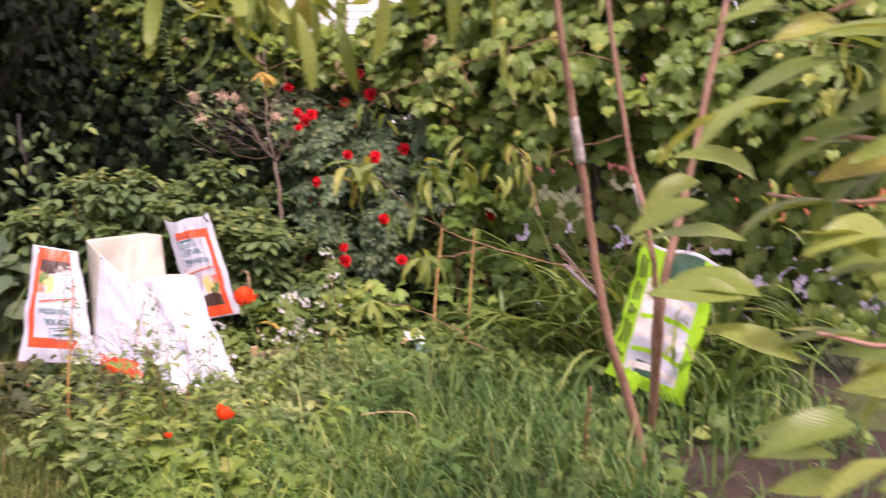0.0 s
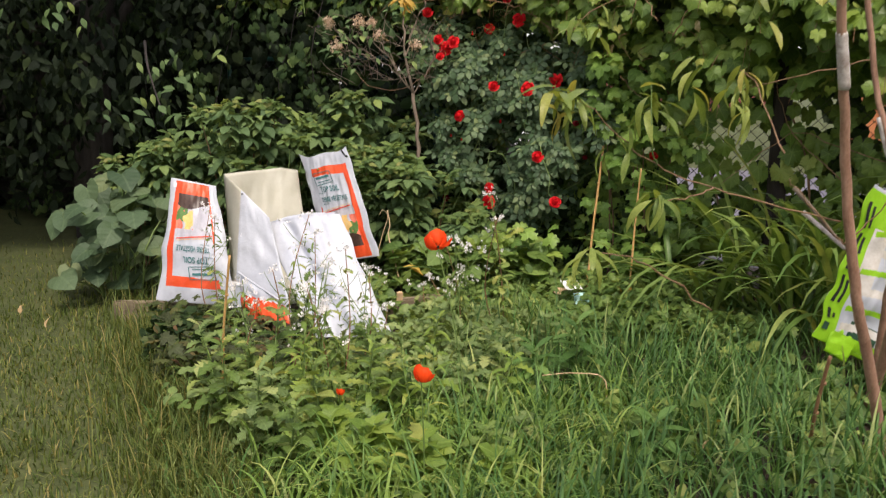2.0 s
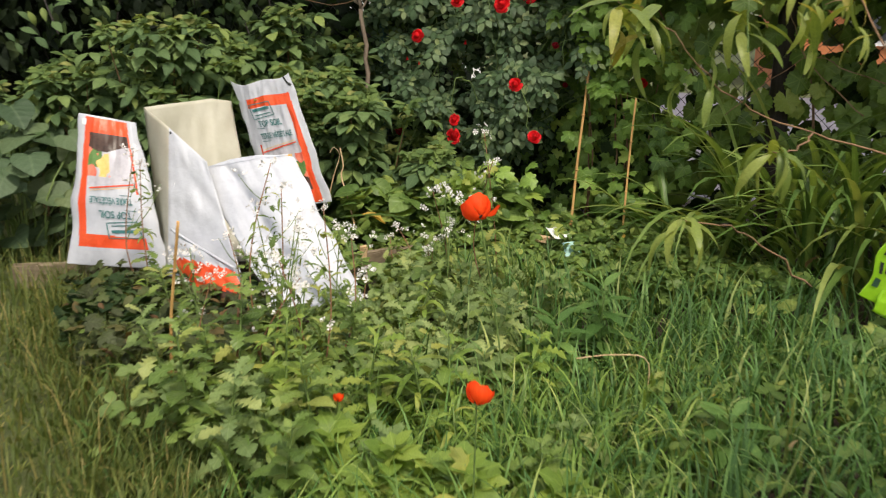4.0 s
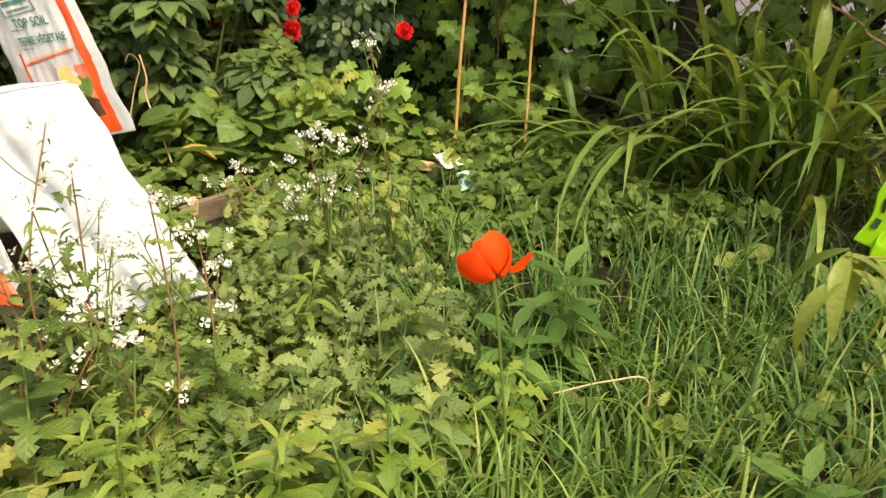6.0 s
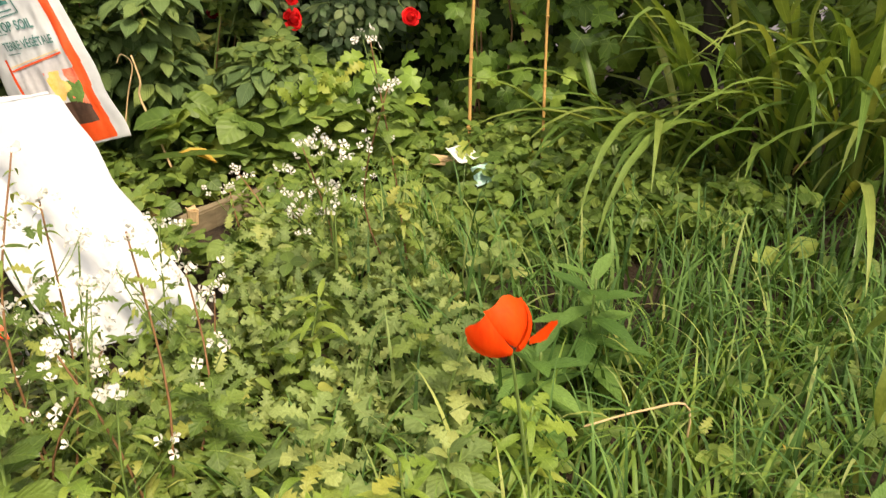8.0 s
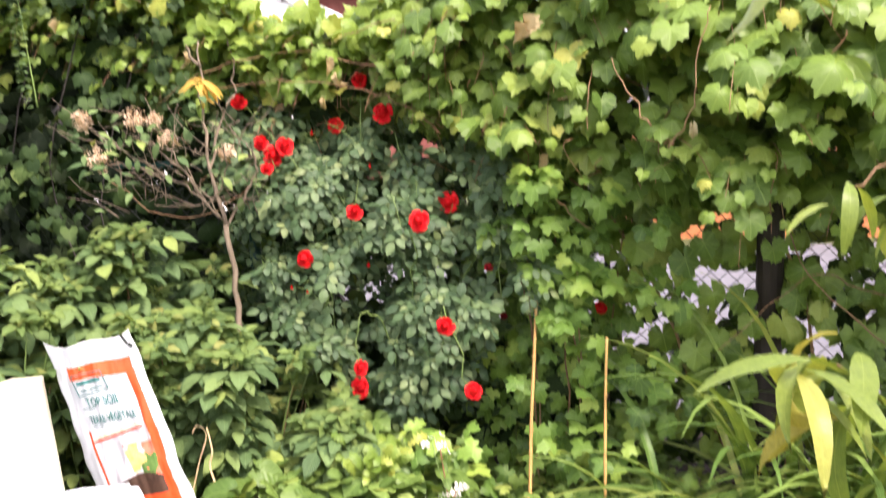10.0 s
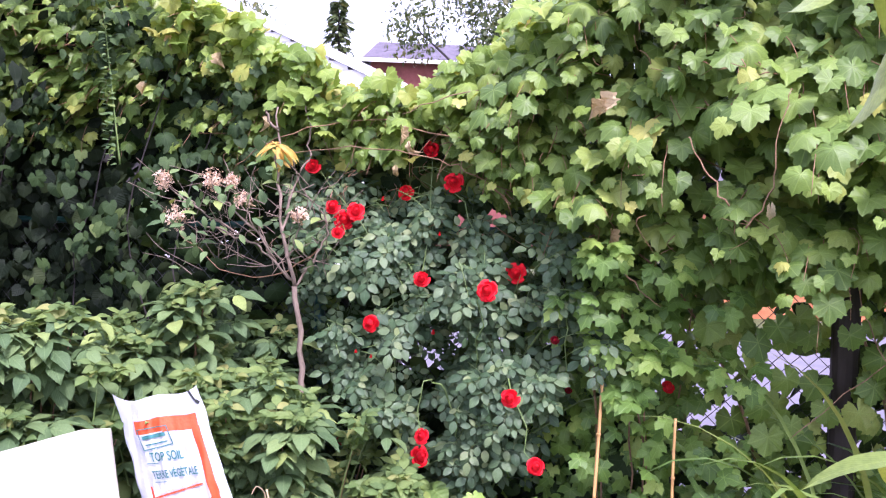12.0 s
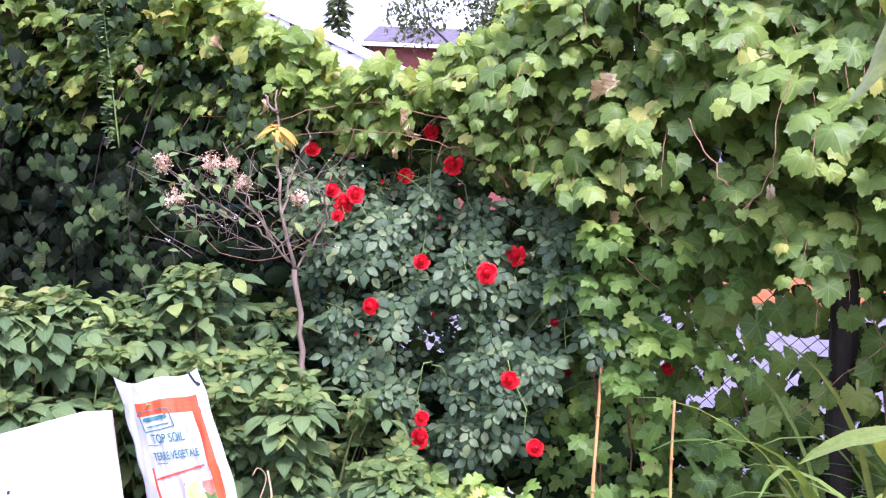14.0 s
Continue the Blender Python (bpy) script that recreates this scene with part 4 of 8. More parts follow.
dr = np.array([(-0.12, 5.45, 1.97), (-0.09, 5.44, 1.99), (0.42, 5.16, 1.61), (0.01, 5.6, 1.5), (0.32, 5.26, 2.12), (0.49, 5.13, 1.89), (-1.93, 6.67, 2.14), (-1.57, 6.61, 2.28), (-1.35, 6.41, 1.97), (-1.41, 6.33, 1.62), (-1.82, 6.72, 2.37), (0.48, 5.18, 1.97), (-0.75, 6.19, 1.92), (-0.77, 6.2, 1.76), (-0.71, 6.17, 1.86)])
nrm = np.stack([rng.normal(0, 0.5, len(dr)), np.full(len(dr), -1.0), rng.normal(0.2, 0.3, len(dr))], -1)
tip = np.stack([rng.normal(0, 0.25, len(dr)), rng.normal(0, 0.2, len(dr)), np.full(len(dr), -1.0)], -1)
foliage("withered", vine, T_WITHERED, dr, basis(tip, nrm), rng.uniform(0.038, 0.056, len(dr)), WITHERED, singles=len(dr), single_name="withered_leaf")
lines = []
for i in range(150):
    x0 = rng.uniform(-1.6, 1.2)
    z0 = rng.uniform(1.4, float(top_height(x0)) - 0.1)
    w = float(vine_bulge(x0, z0)) + rng.uniform(-0.06, 0.05)
    a = Vector((x0, fence_y(x0) - w, z0))
    lines.append(([a, a + Vector((rng.normal(0, 0.03), -0.03, -0.03)), a + Vector((rng.normal(0, 0.05), rng.normal(0, 0.03), rng.uniform(-0.16, 0.02)))], 0.002, 0.001))
tubes("tendril", lines, RED_STEM, vine, "reddish tendrils and leaf stalks")

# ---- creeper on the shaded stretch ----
creeper = thing("creeper", "creeper hanging over the fence, its dark green partly standing in for shade", "vine", at=(-2.6, 7.2, 0))
# leaf colour, not only cast shadow, makes this stretch dark
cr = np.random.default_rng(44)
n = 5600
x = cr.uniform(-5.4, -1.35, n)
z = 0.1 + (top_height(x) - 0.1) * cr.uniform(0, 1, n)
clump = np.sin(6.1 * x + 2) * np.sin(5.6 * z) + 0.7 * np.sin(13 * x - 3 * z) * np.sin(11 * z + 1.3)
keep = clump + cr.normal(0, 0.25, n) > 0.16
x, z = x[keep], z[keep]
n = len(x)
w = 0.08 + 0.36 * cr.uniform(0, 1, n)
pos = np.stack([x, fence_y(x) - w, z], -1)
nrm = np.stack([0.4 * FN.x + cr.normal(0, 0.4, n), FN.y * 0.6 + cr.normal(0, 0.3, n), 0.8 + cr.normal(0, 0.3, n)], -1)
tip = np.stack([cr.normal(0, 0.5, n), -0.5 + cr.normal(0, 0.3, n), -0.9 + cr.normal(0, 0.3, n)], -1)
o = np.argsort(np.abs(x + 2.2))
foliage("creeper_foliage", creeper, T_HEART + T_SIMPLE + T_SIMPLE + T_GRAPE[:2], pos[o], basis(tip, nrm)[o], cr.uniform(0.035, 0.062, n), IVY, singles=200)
for i, (cx0, cz) in enumerate([(-2.3, 1.2), (-2.0, 1.5), (-2.9, 1.1), (-3.6, 1.3), (-1.75, 1.3)]):
    tube("creeper_cane", [(cx0, fence_y(cx0) - 0.2, 0), (cx0 + 0.1, fence_y(cx0) - 0.25, cz * 0.5), (cx0 - 0.05, fence_y(cx0) - 0.25, cz), (cx0 + 0.2, fence_y(cx0) - 0.25, cz + 0.9)], 0.006, 0.003, DARK_BARK, creeper, sides=5, wobble=0.012, seed=i)
# back leaves in near-black, so the colour itself gives the deep shade
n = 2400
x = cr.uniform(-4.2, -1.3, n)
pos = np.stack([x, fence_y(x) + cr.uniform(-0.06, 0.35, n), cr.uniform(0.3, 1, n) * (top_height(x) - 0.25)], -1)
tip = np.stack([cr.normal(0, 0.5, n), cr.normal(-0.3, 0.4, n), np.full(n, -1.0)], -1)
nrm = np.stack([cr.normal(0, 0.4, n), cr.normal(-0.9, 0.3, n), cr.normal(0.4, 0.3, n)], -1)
foliage("back_foliage", creeper, T_BACK, pos, basis(tip, nrm), cr.uniform(0.06, 0.1, n), SHADED_LEAF, "back leaves, near-black colour standing in for deep shade")
# more near-black leaves over the lit mesh, darkening it as shade would
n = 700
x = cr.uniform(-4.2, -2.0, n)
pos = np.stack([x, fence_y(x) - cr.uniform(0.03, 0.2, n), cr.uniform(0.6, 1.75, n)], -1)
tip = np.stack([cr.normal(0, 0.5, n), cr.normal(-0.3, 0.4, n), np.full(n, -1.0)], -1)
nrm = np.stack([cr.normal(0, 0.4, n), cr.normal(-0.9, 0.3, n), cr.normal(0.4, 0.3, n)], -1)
foliage("shade_foliage", creeper, T_HEART + T_SIMPLE, pos, basis(tip, nrm), cr.uniform(0.05, 0.085, n), SHADED_LEAF, "leaves close over the mesh, coloured dark to stand in for shade")
# an upright shoot with paired small leaves
sx, sy = -2.08, 6.75
tube("shoot", [(sx + 0.02, sy, 1.78), (sx - 0.01, sy - 0.02, 2.1), (sx - 0.05, sy - 0.03, 2.5)], 0.005, 0.003, GREEN_STEM, creeper, "pale upright shoot", sides=5)
pp, dd, nn = [], [], []
for i in range(64):
    z = 1.78 + i * 0.0105 + cr.normal(0, 0.004)
    a = i * 2.1 + cr.normal(0, 0.5)
    pp.append((sx - 0.02 - 0.03 * (z - 1.78), sy - 0.03, z))
    dd.append((math.cos(a), -0.5 + 0.5 * math.sin(a), cr.uniform(-0.3, 0.5)))
    nn.append((0, -0.5, 1))
foliage("shoot_leaves", creeper, T_OVAL, np.array(pp), basis(np.array(dd), np.array(nn)), cr.uniform(0.022, 0.044, 64), RASP, kind="")

# ---- currant-like lobed shrub by the open mesh ----
lob = thing("lobed_leaf_shrub", "bright green shrub with small deeply lobed leaves against the fence", "shrub", at=(0.15, 5.85, 0))
lr = np.random.default_rng(52)
P, D, N = [], [], []
for i in range(84):
    z0 = lr.uniform(0.22, 1.46)
    x0 = np.clip(lr.normal(0.2, 0.17), -0.1, 0.5) + 0.06 * (1 - z0)
    y0 = fence_y(x0) - lr.uniform(0.3, 0.62)
    for k in range(8):
        a = lr.uniform(0, 6.28)
        P.append((x0 + 0.06 * math.cos(a), y0 - lr.uniform(0, 0.08), z0 + 0.05 * math.sin(a)))
        D.append((math.cos(a), -0.5, 0.6 * math.sin(a) - 0.5))
        N.append((lr.normal(-0.15, 0.25), -0.7, 0.85))
P, D, N = map(np.array, (P, D, N))
free = clear_of_blooms(P, 0.6, 0.085) & ((P[:, 2] > 0.85) | (lr.uniform(0, 1, len(P)) < 0.28))
P, D, N = P[free], D[free], N[free]
order = np.argsort(P[:, 1])
foliage("lobed_foliage", lob, T_LOBED, P[order], basis(D, N)[order], lr.uniform(0.042, 0.07, len(P)), LOBED, singles=230)
n = 420
x = np.clip(lr.normal(0.18, 0.2, n), -0.25, 0.5)
pos = np.stack([x, fence_y(x) - 0.22 + 0.2 * lr.uniform(0, 1, n), lr.uniform(0.1, 1.5, n)], -1)
foliage("inner_lobed_foliage", lob, T_LOBED, pos, basis(np.stack([lr.normal(0, 0.6, n), np.full(n, -0.4), np.full(n, -0.8)], -1), np.tile((-0.1, -0.8, 0.6), (n, 1)) + lr.normal(0, 0.3, (n, 3))), lr.uniform(0.045, 0.07, n), LOBED, "shaded inner leaves")
for i in range(6):
    bx = 0.05 + 0.06 * i
    tube("stem", [(bx, 5.95, 0.0), (bx + lr.normal(0, 0.04), 5.9, 0.5), (bx + lr.normal(0, 0.08), 5.85, 1.2)], 0.006, 0.003, CANE, lob, sides=5, seed=i, wobble=0.006)
pos = np.stack([lr.normal(-0.42, 0.13, 36), lr.uniform(5.5, 5.75, 36), lr.uniform(0.15, 0.5, 36)], -1)
pos = pos[clear_of_blooms(pos)]
n = len(pos)
foliage("low_lobed_foliage", lob, T_LOBED, pos, basis(np.stack([lr.normal(0, 0.8, n), lr.normal(-0.5, 0.3, n), lr.normal(-0.3, 0.4, n)], -1), np.stack([lr.normal(0, 0.3, n), np.full(n, -0.7), np.full(n, 0.7)], -1)), lr.uniform(0.05, 0.075, n), LOBED)

# ---- climbing rose ----
rosebush = thing("climbing_rose", "climbing rose with blue-green leaves and red double flowers", "rose bush", at=(-0.5, 6.1, 0))
for i, pts in enumerate([
        [(-0.55, 6.2, 0), (-0.5, 6.1, 0.5), (-0.45, 5.85, 1.0), (-0.47, 5.7, 1.27)],
        [(-0.6, 6.2, 0), (-0.75, 6.2, 0.7), (-0.8, 6.2, 1.3), (-1.1, 6.43, 1.76)],
        [(-0.5, 6.2, 0), (-0.3, 5.9, 0.6), (-0.36, 5.65, 0.95), (-0.28, 5.56, 0.65)],
        [(-0.65, 6.25, 0), (-0.85, 6.2, 0.6), (-0.66, 6.15, 1.25), (-0.6, 6.3, 1.85)],
        [(-0.5, 6.2, 0), (-0.3, 6.1, 0.8), (-0.4, 6.1, 1.4), (-0.52, 6.18, 1.7)],
        [(-0.7, 6.2, 0.3), (-0.8, 6.2, 0.5), (-0.95, 6.25, 0.58)],
        [(-0.45, 6.05, 0.3), (-0.55, 5.9, 0.8), (-0.66, 5.84, 0.9), (-0.68, 5.83, 0.7)],
        [(-0.3, 5.95, 0.9), (-0.1, 5.8, 1.25), (-0.12, 5.74, 1.12), (-0.1, 5.74, 0.9)],
        [(-0.3, 5.9, 0.6), (0.0, 5.9, 0.8), (0.29, 5.72, 0.89)]]):
    tube("rose_cane", pts, 0.0045, 0.0018, GREEN_STEM, rosebush, sides=5, wobble=0.008, seed=i)
rr = np.random.default_rng(61)
Z = [0.3, 0.55, 0.8, 1.1, 1.4, 1.62, 1.8]
P, D, N, lines = [], [], [], []
tries = 0
while len(lines) < 190 and tries < 4000:
    tries += 1
    z0 = rr.uniform(0.34, 1.78)
    x0 = rr.uniform(-1.3, 0.05)
    if not np.interp(z0, Z, [-0.6, -0.72, -0.92, -1.08, -1.2, -1.24, -1.2]) < x0 < np.interp(z0, Z, [-0.5, -0.28, -0.06, 0.03, 0.0, -0.12, -0.4]):
        continue
    hollow = math.sin(7.3 * x0 + 2.2 * z0 + 0.8) * math.sin(6.1 * z0 - 2.5 * x0 + 0.4)
    if hollow < -0.3 and rr.uniform() < 0.85:
        continue
    face = float(np.interp(z0, Z, [0.5, 0.6, 0.68, 0.62, 0.5, 0.36, 0.24])) * rr.uniform(0.62, 1.04) * (1 - 0.35 * max(0, -x0 - 0.75))
    end = Vector((x0, fence_y(x0) - face, z0))
    way = Vector((rr.normal(0, 0.5), -0.75, rr.normal(0.15, 0.55))).normalized()
    root = end - way * 0.2
    lines.append(([tuple(root), tuple(root.lerp(end, 0.5) + Vector((0, 0, 0.015))), tuple(end)], 0.0022, 0.0012))
    for k in range(6):
        q = root.lerp(end, 0.25 + 0.15 * k)
        a = k * 2.4 + rr.uniform(0, 1.2)
        P.append(tuple(q))
        D.append((math.cos(a), -0.35 + 0.3 * math.sin(a), 0.75 * math.sin(a) - 0.15))
        N.append((rr.normal(-0.1, 0.28), -0.62 + rr.normal(0, 0.2), 0.72))
P, D, N = map(np.array, (P, D, N))
free = clear_of_blooms(P, 0.5, 0.075)
P, D, N = P[free], D[free], N[free]
order = np.argsort(P[:, 1])
foliage("rose_foliage", rosebush, T_ROSE, P[order], basis(D, N)[order], rr.uniform(0.05, 0.074, len(P)), ROSE_LEAF, singles=290)
tubes("rose_twig", lines, GREEN_STEM, rosebush, "thin green twigs")
n = 430
z = rr.uniform(0.4, 1.7, n)
x = rr.uniform(-1.15, -0.02, n)
pos = np.stack([x, fence_y(x) - rr.uniform(0.06, 0.22, n), z], -1)
foliage("inner_rose_foliage", rosebush, T_ROSE, pos, basis(rr.normal(0, 1, (n, 3)) + np.array([0, -0.3, -0.4]), np.tile((-0.1, -0.8, 0.5), (n, 1)) + rr.normal(0, 0.3, (n, 3))), rr.uniform(0.045, 0.065, n), ROSE_LEAF, "shaded inner leaves")


def rose_mesh(seed, openness=1.0):
    """A double rose facing z: whorls of cupped petals, tight in the middle."""
    r = random.Random(seed)
    V, F = [], []
    whorls = [(3, 0.16, 0.62, 0.4), (4, 0.3, 0.6, 0.5), (5, 0.46, 0.5, 0.6), (6, 0.64, 0.34, 0.68), (7, 0.82, 0.1, 0.72)]
    for w, (cnt, rad, lift, wid) in enumerate(whorls):
        for k in range(cnt):
            a = 2 * math.pi * (k + 0.5 * (w % 2)) / cnt + r.uniform(-0.2, 0.2)
            o = len(V)
            rad2 = rad * openness * r.uniform(0.9, 1.1)
            for i in range(4):
                t = i / 3
                for s in (-1, -0.4, 0.4, 1):
                    ww = wid * math.sin(0.5 + 2.0 * t * 0.9) * 0.62
                    rr = rad2 * (0.3 + 0.7 * math.sin(1.9 * t) ** 0.8) * (1 - (0.35 if w < 3 else 0.0) * t ** 3)
                    h = -0.25 + (0.25 + lift * 0.75) * t - (0.22 * t ** 3 if w > 2 else 0) + r.uniform(-0.03, 0.03)
                    ang = a + s * ww / max(rr, 0.2) * 0.75
                    rr2 = rr * (1 - 0.06 * abs(s) ** 2)
                    V.append((math.cos(ang) * rr2, math.sin(ang) * rr2, h))
            for i in range(3):
                for c in range(3):
                    q = o + i * 4 + c
                    F += [(q, q + 1, q + 5), (q, q + 5, q + 4)]
    o = len(V)
    for j in range(5):
        for i in range(10):
            a, e = 2 * math.pi * i / 10 + 0.5 * j, j / 4 * 1.57
            q = 0.3 * openness * math.cos(e) * (1 + 0.18 * math.sin(3 * a)) + 0.005
            V.append((math.cos(a) * q, math.sin(a) * q, 0.1 + 0.34 * math.sin(e)))
    for j in range(4):
        for i in range(10):
            p, q = o + j * 10 + i, o + j * 10 + (i + 1) % 10
            F += [(p, q, q + 10), (p, q + 10, p + 10)]
    return np.array(V), np.array(F)


rose_meshes = [raw_mesh("rose_flower", *rose_mesh(s, 0.9 + 0.1 * (s % 3)), mats=(ROSE_PETAL,)) for s in range(4)]
rose_old = raw_mesh("fading_rose", *rose_mesh(9, 0.75), mats=(ROSE_OLD,))
bud_mesh = raw_mesh("rose_bud", *rose_mesh(11, 0.5), mats=(ROSE_PETAL,))
for i, (x, y, z, r) in enumerate(ROSES):
    turn = Vector((rng.normal(-0.1, 0.25), -1, rng.uniform(0.15, 0.5))).to_track_quat("Z", "Y")
    put("rose_flower", rose_meshes[i % 4], rosebush, "full red double rose" if i == 0 else "", Matrix.LocRotScale((x, y, z), turn, Vector((r, r, r)) * 1.22))
for x, y, z, r in FADING:
    turn = Vector((0.1, -1, 0.1)).to_track_quat("Z", "Y")
    put("fading_rose", rose_old, rosebush, "dark red fading rose", Matrix.LocRotScale((x, y, z), turn, Vector((r, r, r * 1.2))))
for x, y, z, r in BUDS:
    turn = Vector((0.1, -0.5, 1)).to_track_quat("Z", "Y")
    put("rose_bud", bud_mesh, rosebush, "half-open red bud", Matrix.LocRotScale((x, y, z), turn, Vector((r, r, r * 1.6))))

# ---- lilac with faded blossom ----
lilac = thing("lilac_shrub", "half-bare grey-stemmed lilac with faded pinkish blossom", "shrub", at=(-1.18, 6.2, 0))
tube("trunk", [(-1.2, 6.22, 0), (-1.185, 6.2, 0.6), (-1.165, 6.2, 0.9), (-1.2, 6.2, 1.25)], 0.016, 0.012, GREY_BARK, lilac, "smooth grey-brown crooked trunk", sides=8, knots=0.08, wobble=0.004)
for i, (pts, r) in enumerate([
        ([(-1.2, 6.2, 1.25), (-1.26, 6.25, 1.5), (-1.285, 6.33, 1.75), (-1.293, 6.4, 2.04)], 0.011),
        ([(-1.288, 6.36, 1.93), (-1.33, 6.36, 1.98), (-1.345, 6.36, 2.02)], 0.009),
        ([(-1.2, 6.2, 1.25), (-1.3, 6.2, 1.38), (-1.42, 6.2, 1.46), (-1.6, 6.18, 1.52), (-1.7, 6.15, 1.54)], 0.007),
        ([(-1.3, 6.2, 1.38), (-1.38, 6.22, 1.5), (-1.5, 6.2, 1.62), (-1.56, 6.2, 1.68)], 0.007),
        ([(-1.42, 6.2, 1.46), (-1.6, 6.2, 1.57), (-1.74, 6.2, 1.68)], 0.006),
        ([(-1.25, 6.25, 1.45), (-1.23, 6.3, 1.62), (-1.17, 6.36, 1.78), (-1.146, 6.4, 1.9), (-1.17, 6.42, 2.05)], 0.008),
        ([(-1.2, 6.2, 1.25), (-1.12, 6.2, 1.36), (-1.06, 6.2, 1.5), (-1.1, 6.2, 1.6)], 0.007),
        ([(-1.21, 6.2, 1.27), (-1.3, 6.15, 1.42), (-1.36, 6.12, 1.5), (-1.42, 6.1, 1.54)], 0.004),
        ([(-1.32, 6.2, 1.4), (-1.36, 6.25, 1.55), (-1.34, 6.3, 1.66)], 0.0035),
        ([(-1.5, 6.2, 1.5), (-1.55, 6.15, 1.58), (-1.52, 6.12, 1.64)], 0.003),
        ([(-1.24, 6.22, 1.35), (-1.18, 6.15, 1.5), (-1.2, 6.12, 1.6)], 0.0035),
        ([(-1.28, 6.2, 1.36), (-1.4, 6.15, 1.56), (-1.44, 6.2, 1.62)], 0.005)]):
    tube("branch", pts, r * 0.85, r * 0.4, GREY_BARK, lilac, "", sides=6, seed=i, knots=0.12, wobble=0.006)
lines = []
for i in range(80):
    a = Vector((rng.uniform(-1.62, -1.05), rng.uniform(6.1, 6.34), rng.uniform(1.3, 1.7)))
    b = a + Vector((rng.normal(-0.06, 0.13), rng.normal(-0.02, 0.05), rng.uniform(-0.04, 0.2)))
    lines.append(([a, a.lerp(b, 0.5) + Vector((rng.normal(0, 0.02), 0, rng.normal(0, 0.02))), b], 0.0024, 0.001))
tubes("thin_twig", lines, GREY_BARK, lilac, "tangle of thin bare twigs")
floret = np.array([(0, 0, 0), (1, 0.25, 0.15), (0.6, 0.9, 0.2), (-0.4, 0.9, 0.1), (-1, 0.2, 0.2), (-0.6, -0.8, 0.1), (0.5, -0.9, 0.2)])
floret_f = np.array([(0, 1, 2), (0, 3, 4), (0, 5, 6)])
T_FLORET = [(floret, floret_f, np.full((7, 2), 0.3))]


def cross_flower(lift, seed):
    """A small flower of four rounded petals."""
    r = random.Random(seed)
    V, F = [(0, 0, 0)], []
    for k in range(4):
        a0 = k * math.pi / 2 + r.uniform(-0.12, 0.12)
        o = len(V)
        for da, q in ((-0.3, 0.45), (-0.55, 0.85), (0.0, 1.02), (0.55, 0.85), (0.3, 0.45)):
            V.append((math.cos(a0 + da) * q, math.sin(a0 + da) * q, lift * q * q + r.uniform(-0.05, 0.05)))
        F += [(0, o, o + 4), (o, o + 1, o + 2), (o, o + 2, o + 4), (o + 4, o + 2, o + 3)]
    return np.array(V), np.array(F), np.full((len(V), 2), 0.3)


T_CRESS = [cross_flower(0.25, 1), cross_flower(0.55, 2), cross_flower(0.9, 3)]
for x, y, z, r in [(-1.748, 6.18, 1.693, 0.045), (-1.55, 6.18, 1.7, 0.055), (-1.69, 6.15, 1.539, 0.06), (-1.42, 6.18, 1.62, 0.04), (-1.47, 6.2, 1.7, 0.035), (-1.183, 6.2, 1.559, 0.04)]:
    k = 60
    v = rng.normal(0, 1, (k, 3))
    v /= np.linalg.norm(v, axis=1, keepdims=True)
    pos = np.array([x, y, z]) + v * r * rng.uniform(0.4, 1, (k, 1))
    me = raw_mesh("blossom", *scatter(T_FLORET, pos, basis(rng.normal(0, 1, (k, 3)), v + 0.01), rng.uniform(0.009, 0.016, k)), mats=(PINK_PETAL,))
    put("blossom", me, lilac, "faded pinkish-brown blossom cluster", kind="stuff")
n = 90
k = rng.integers(0, 6, n)
cc = np.array([(-1.72, 6.15, 1.64), (-1.55, 6.15, 1.63), (-1.66, 6.12, 1.48), (-1.42, 6.15, 1.55), (-1.3, 6.2, 1.75), (-1.15, 6.15, 1.5)])
pos = cc[k] + rng.normal(0, 0.06, (n, 3))
tip = rng.normal(0, 1, (n, 3)) + np.array([0, -0.3, -0.2])
foliage("lilac_leaves", lilac, T_SIMPLE, pos, basis(tip, np.tile((0.0, -0.5, 0.9), (n, 1))), rng.uniform(0.045, 0.08, n), RASP, singles=n)
n = 13
pos = np.tile((-1.29, 6.28, 1.86), (n, 1)) + rng.normal(0, 0.012, (n, 3))
ang = rng.uniform(0, 6.28, n)
tip = np.stack([np.cos(ang), np.sin(ang) * 0.6 - 0.2, rng.uniform(-0.9, 0.15, n)], -1)
foliage("yellow_tuft", lilac, T_LANCE, pos, basis(tip, np.tile((0.0, -0.6, 0.8), (n, 1))), rng.uniform(0.08, 0.13, n), YELLOW, singles=n, single_name="yellow_leaf")

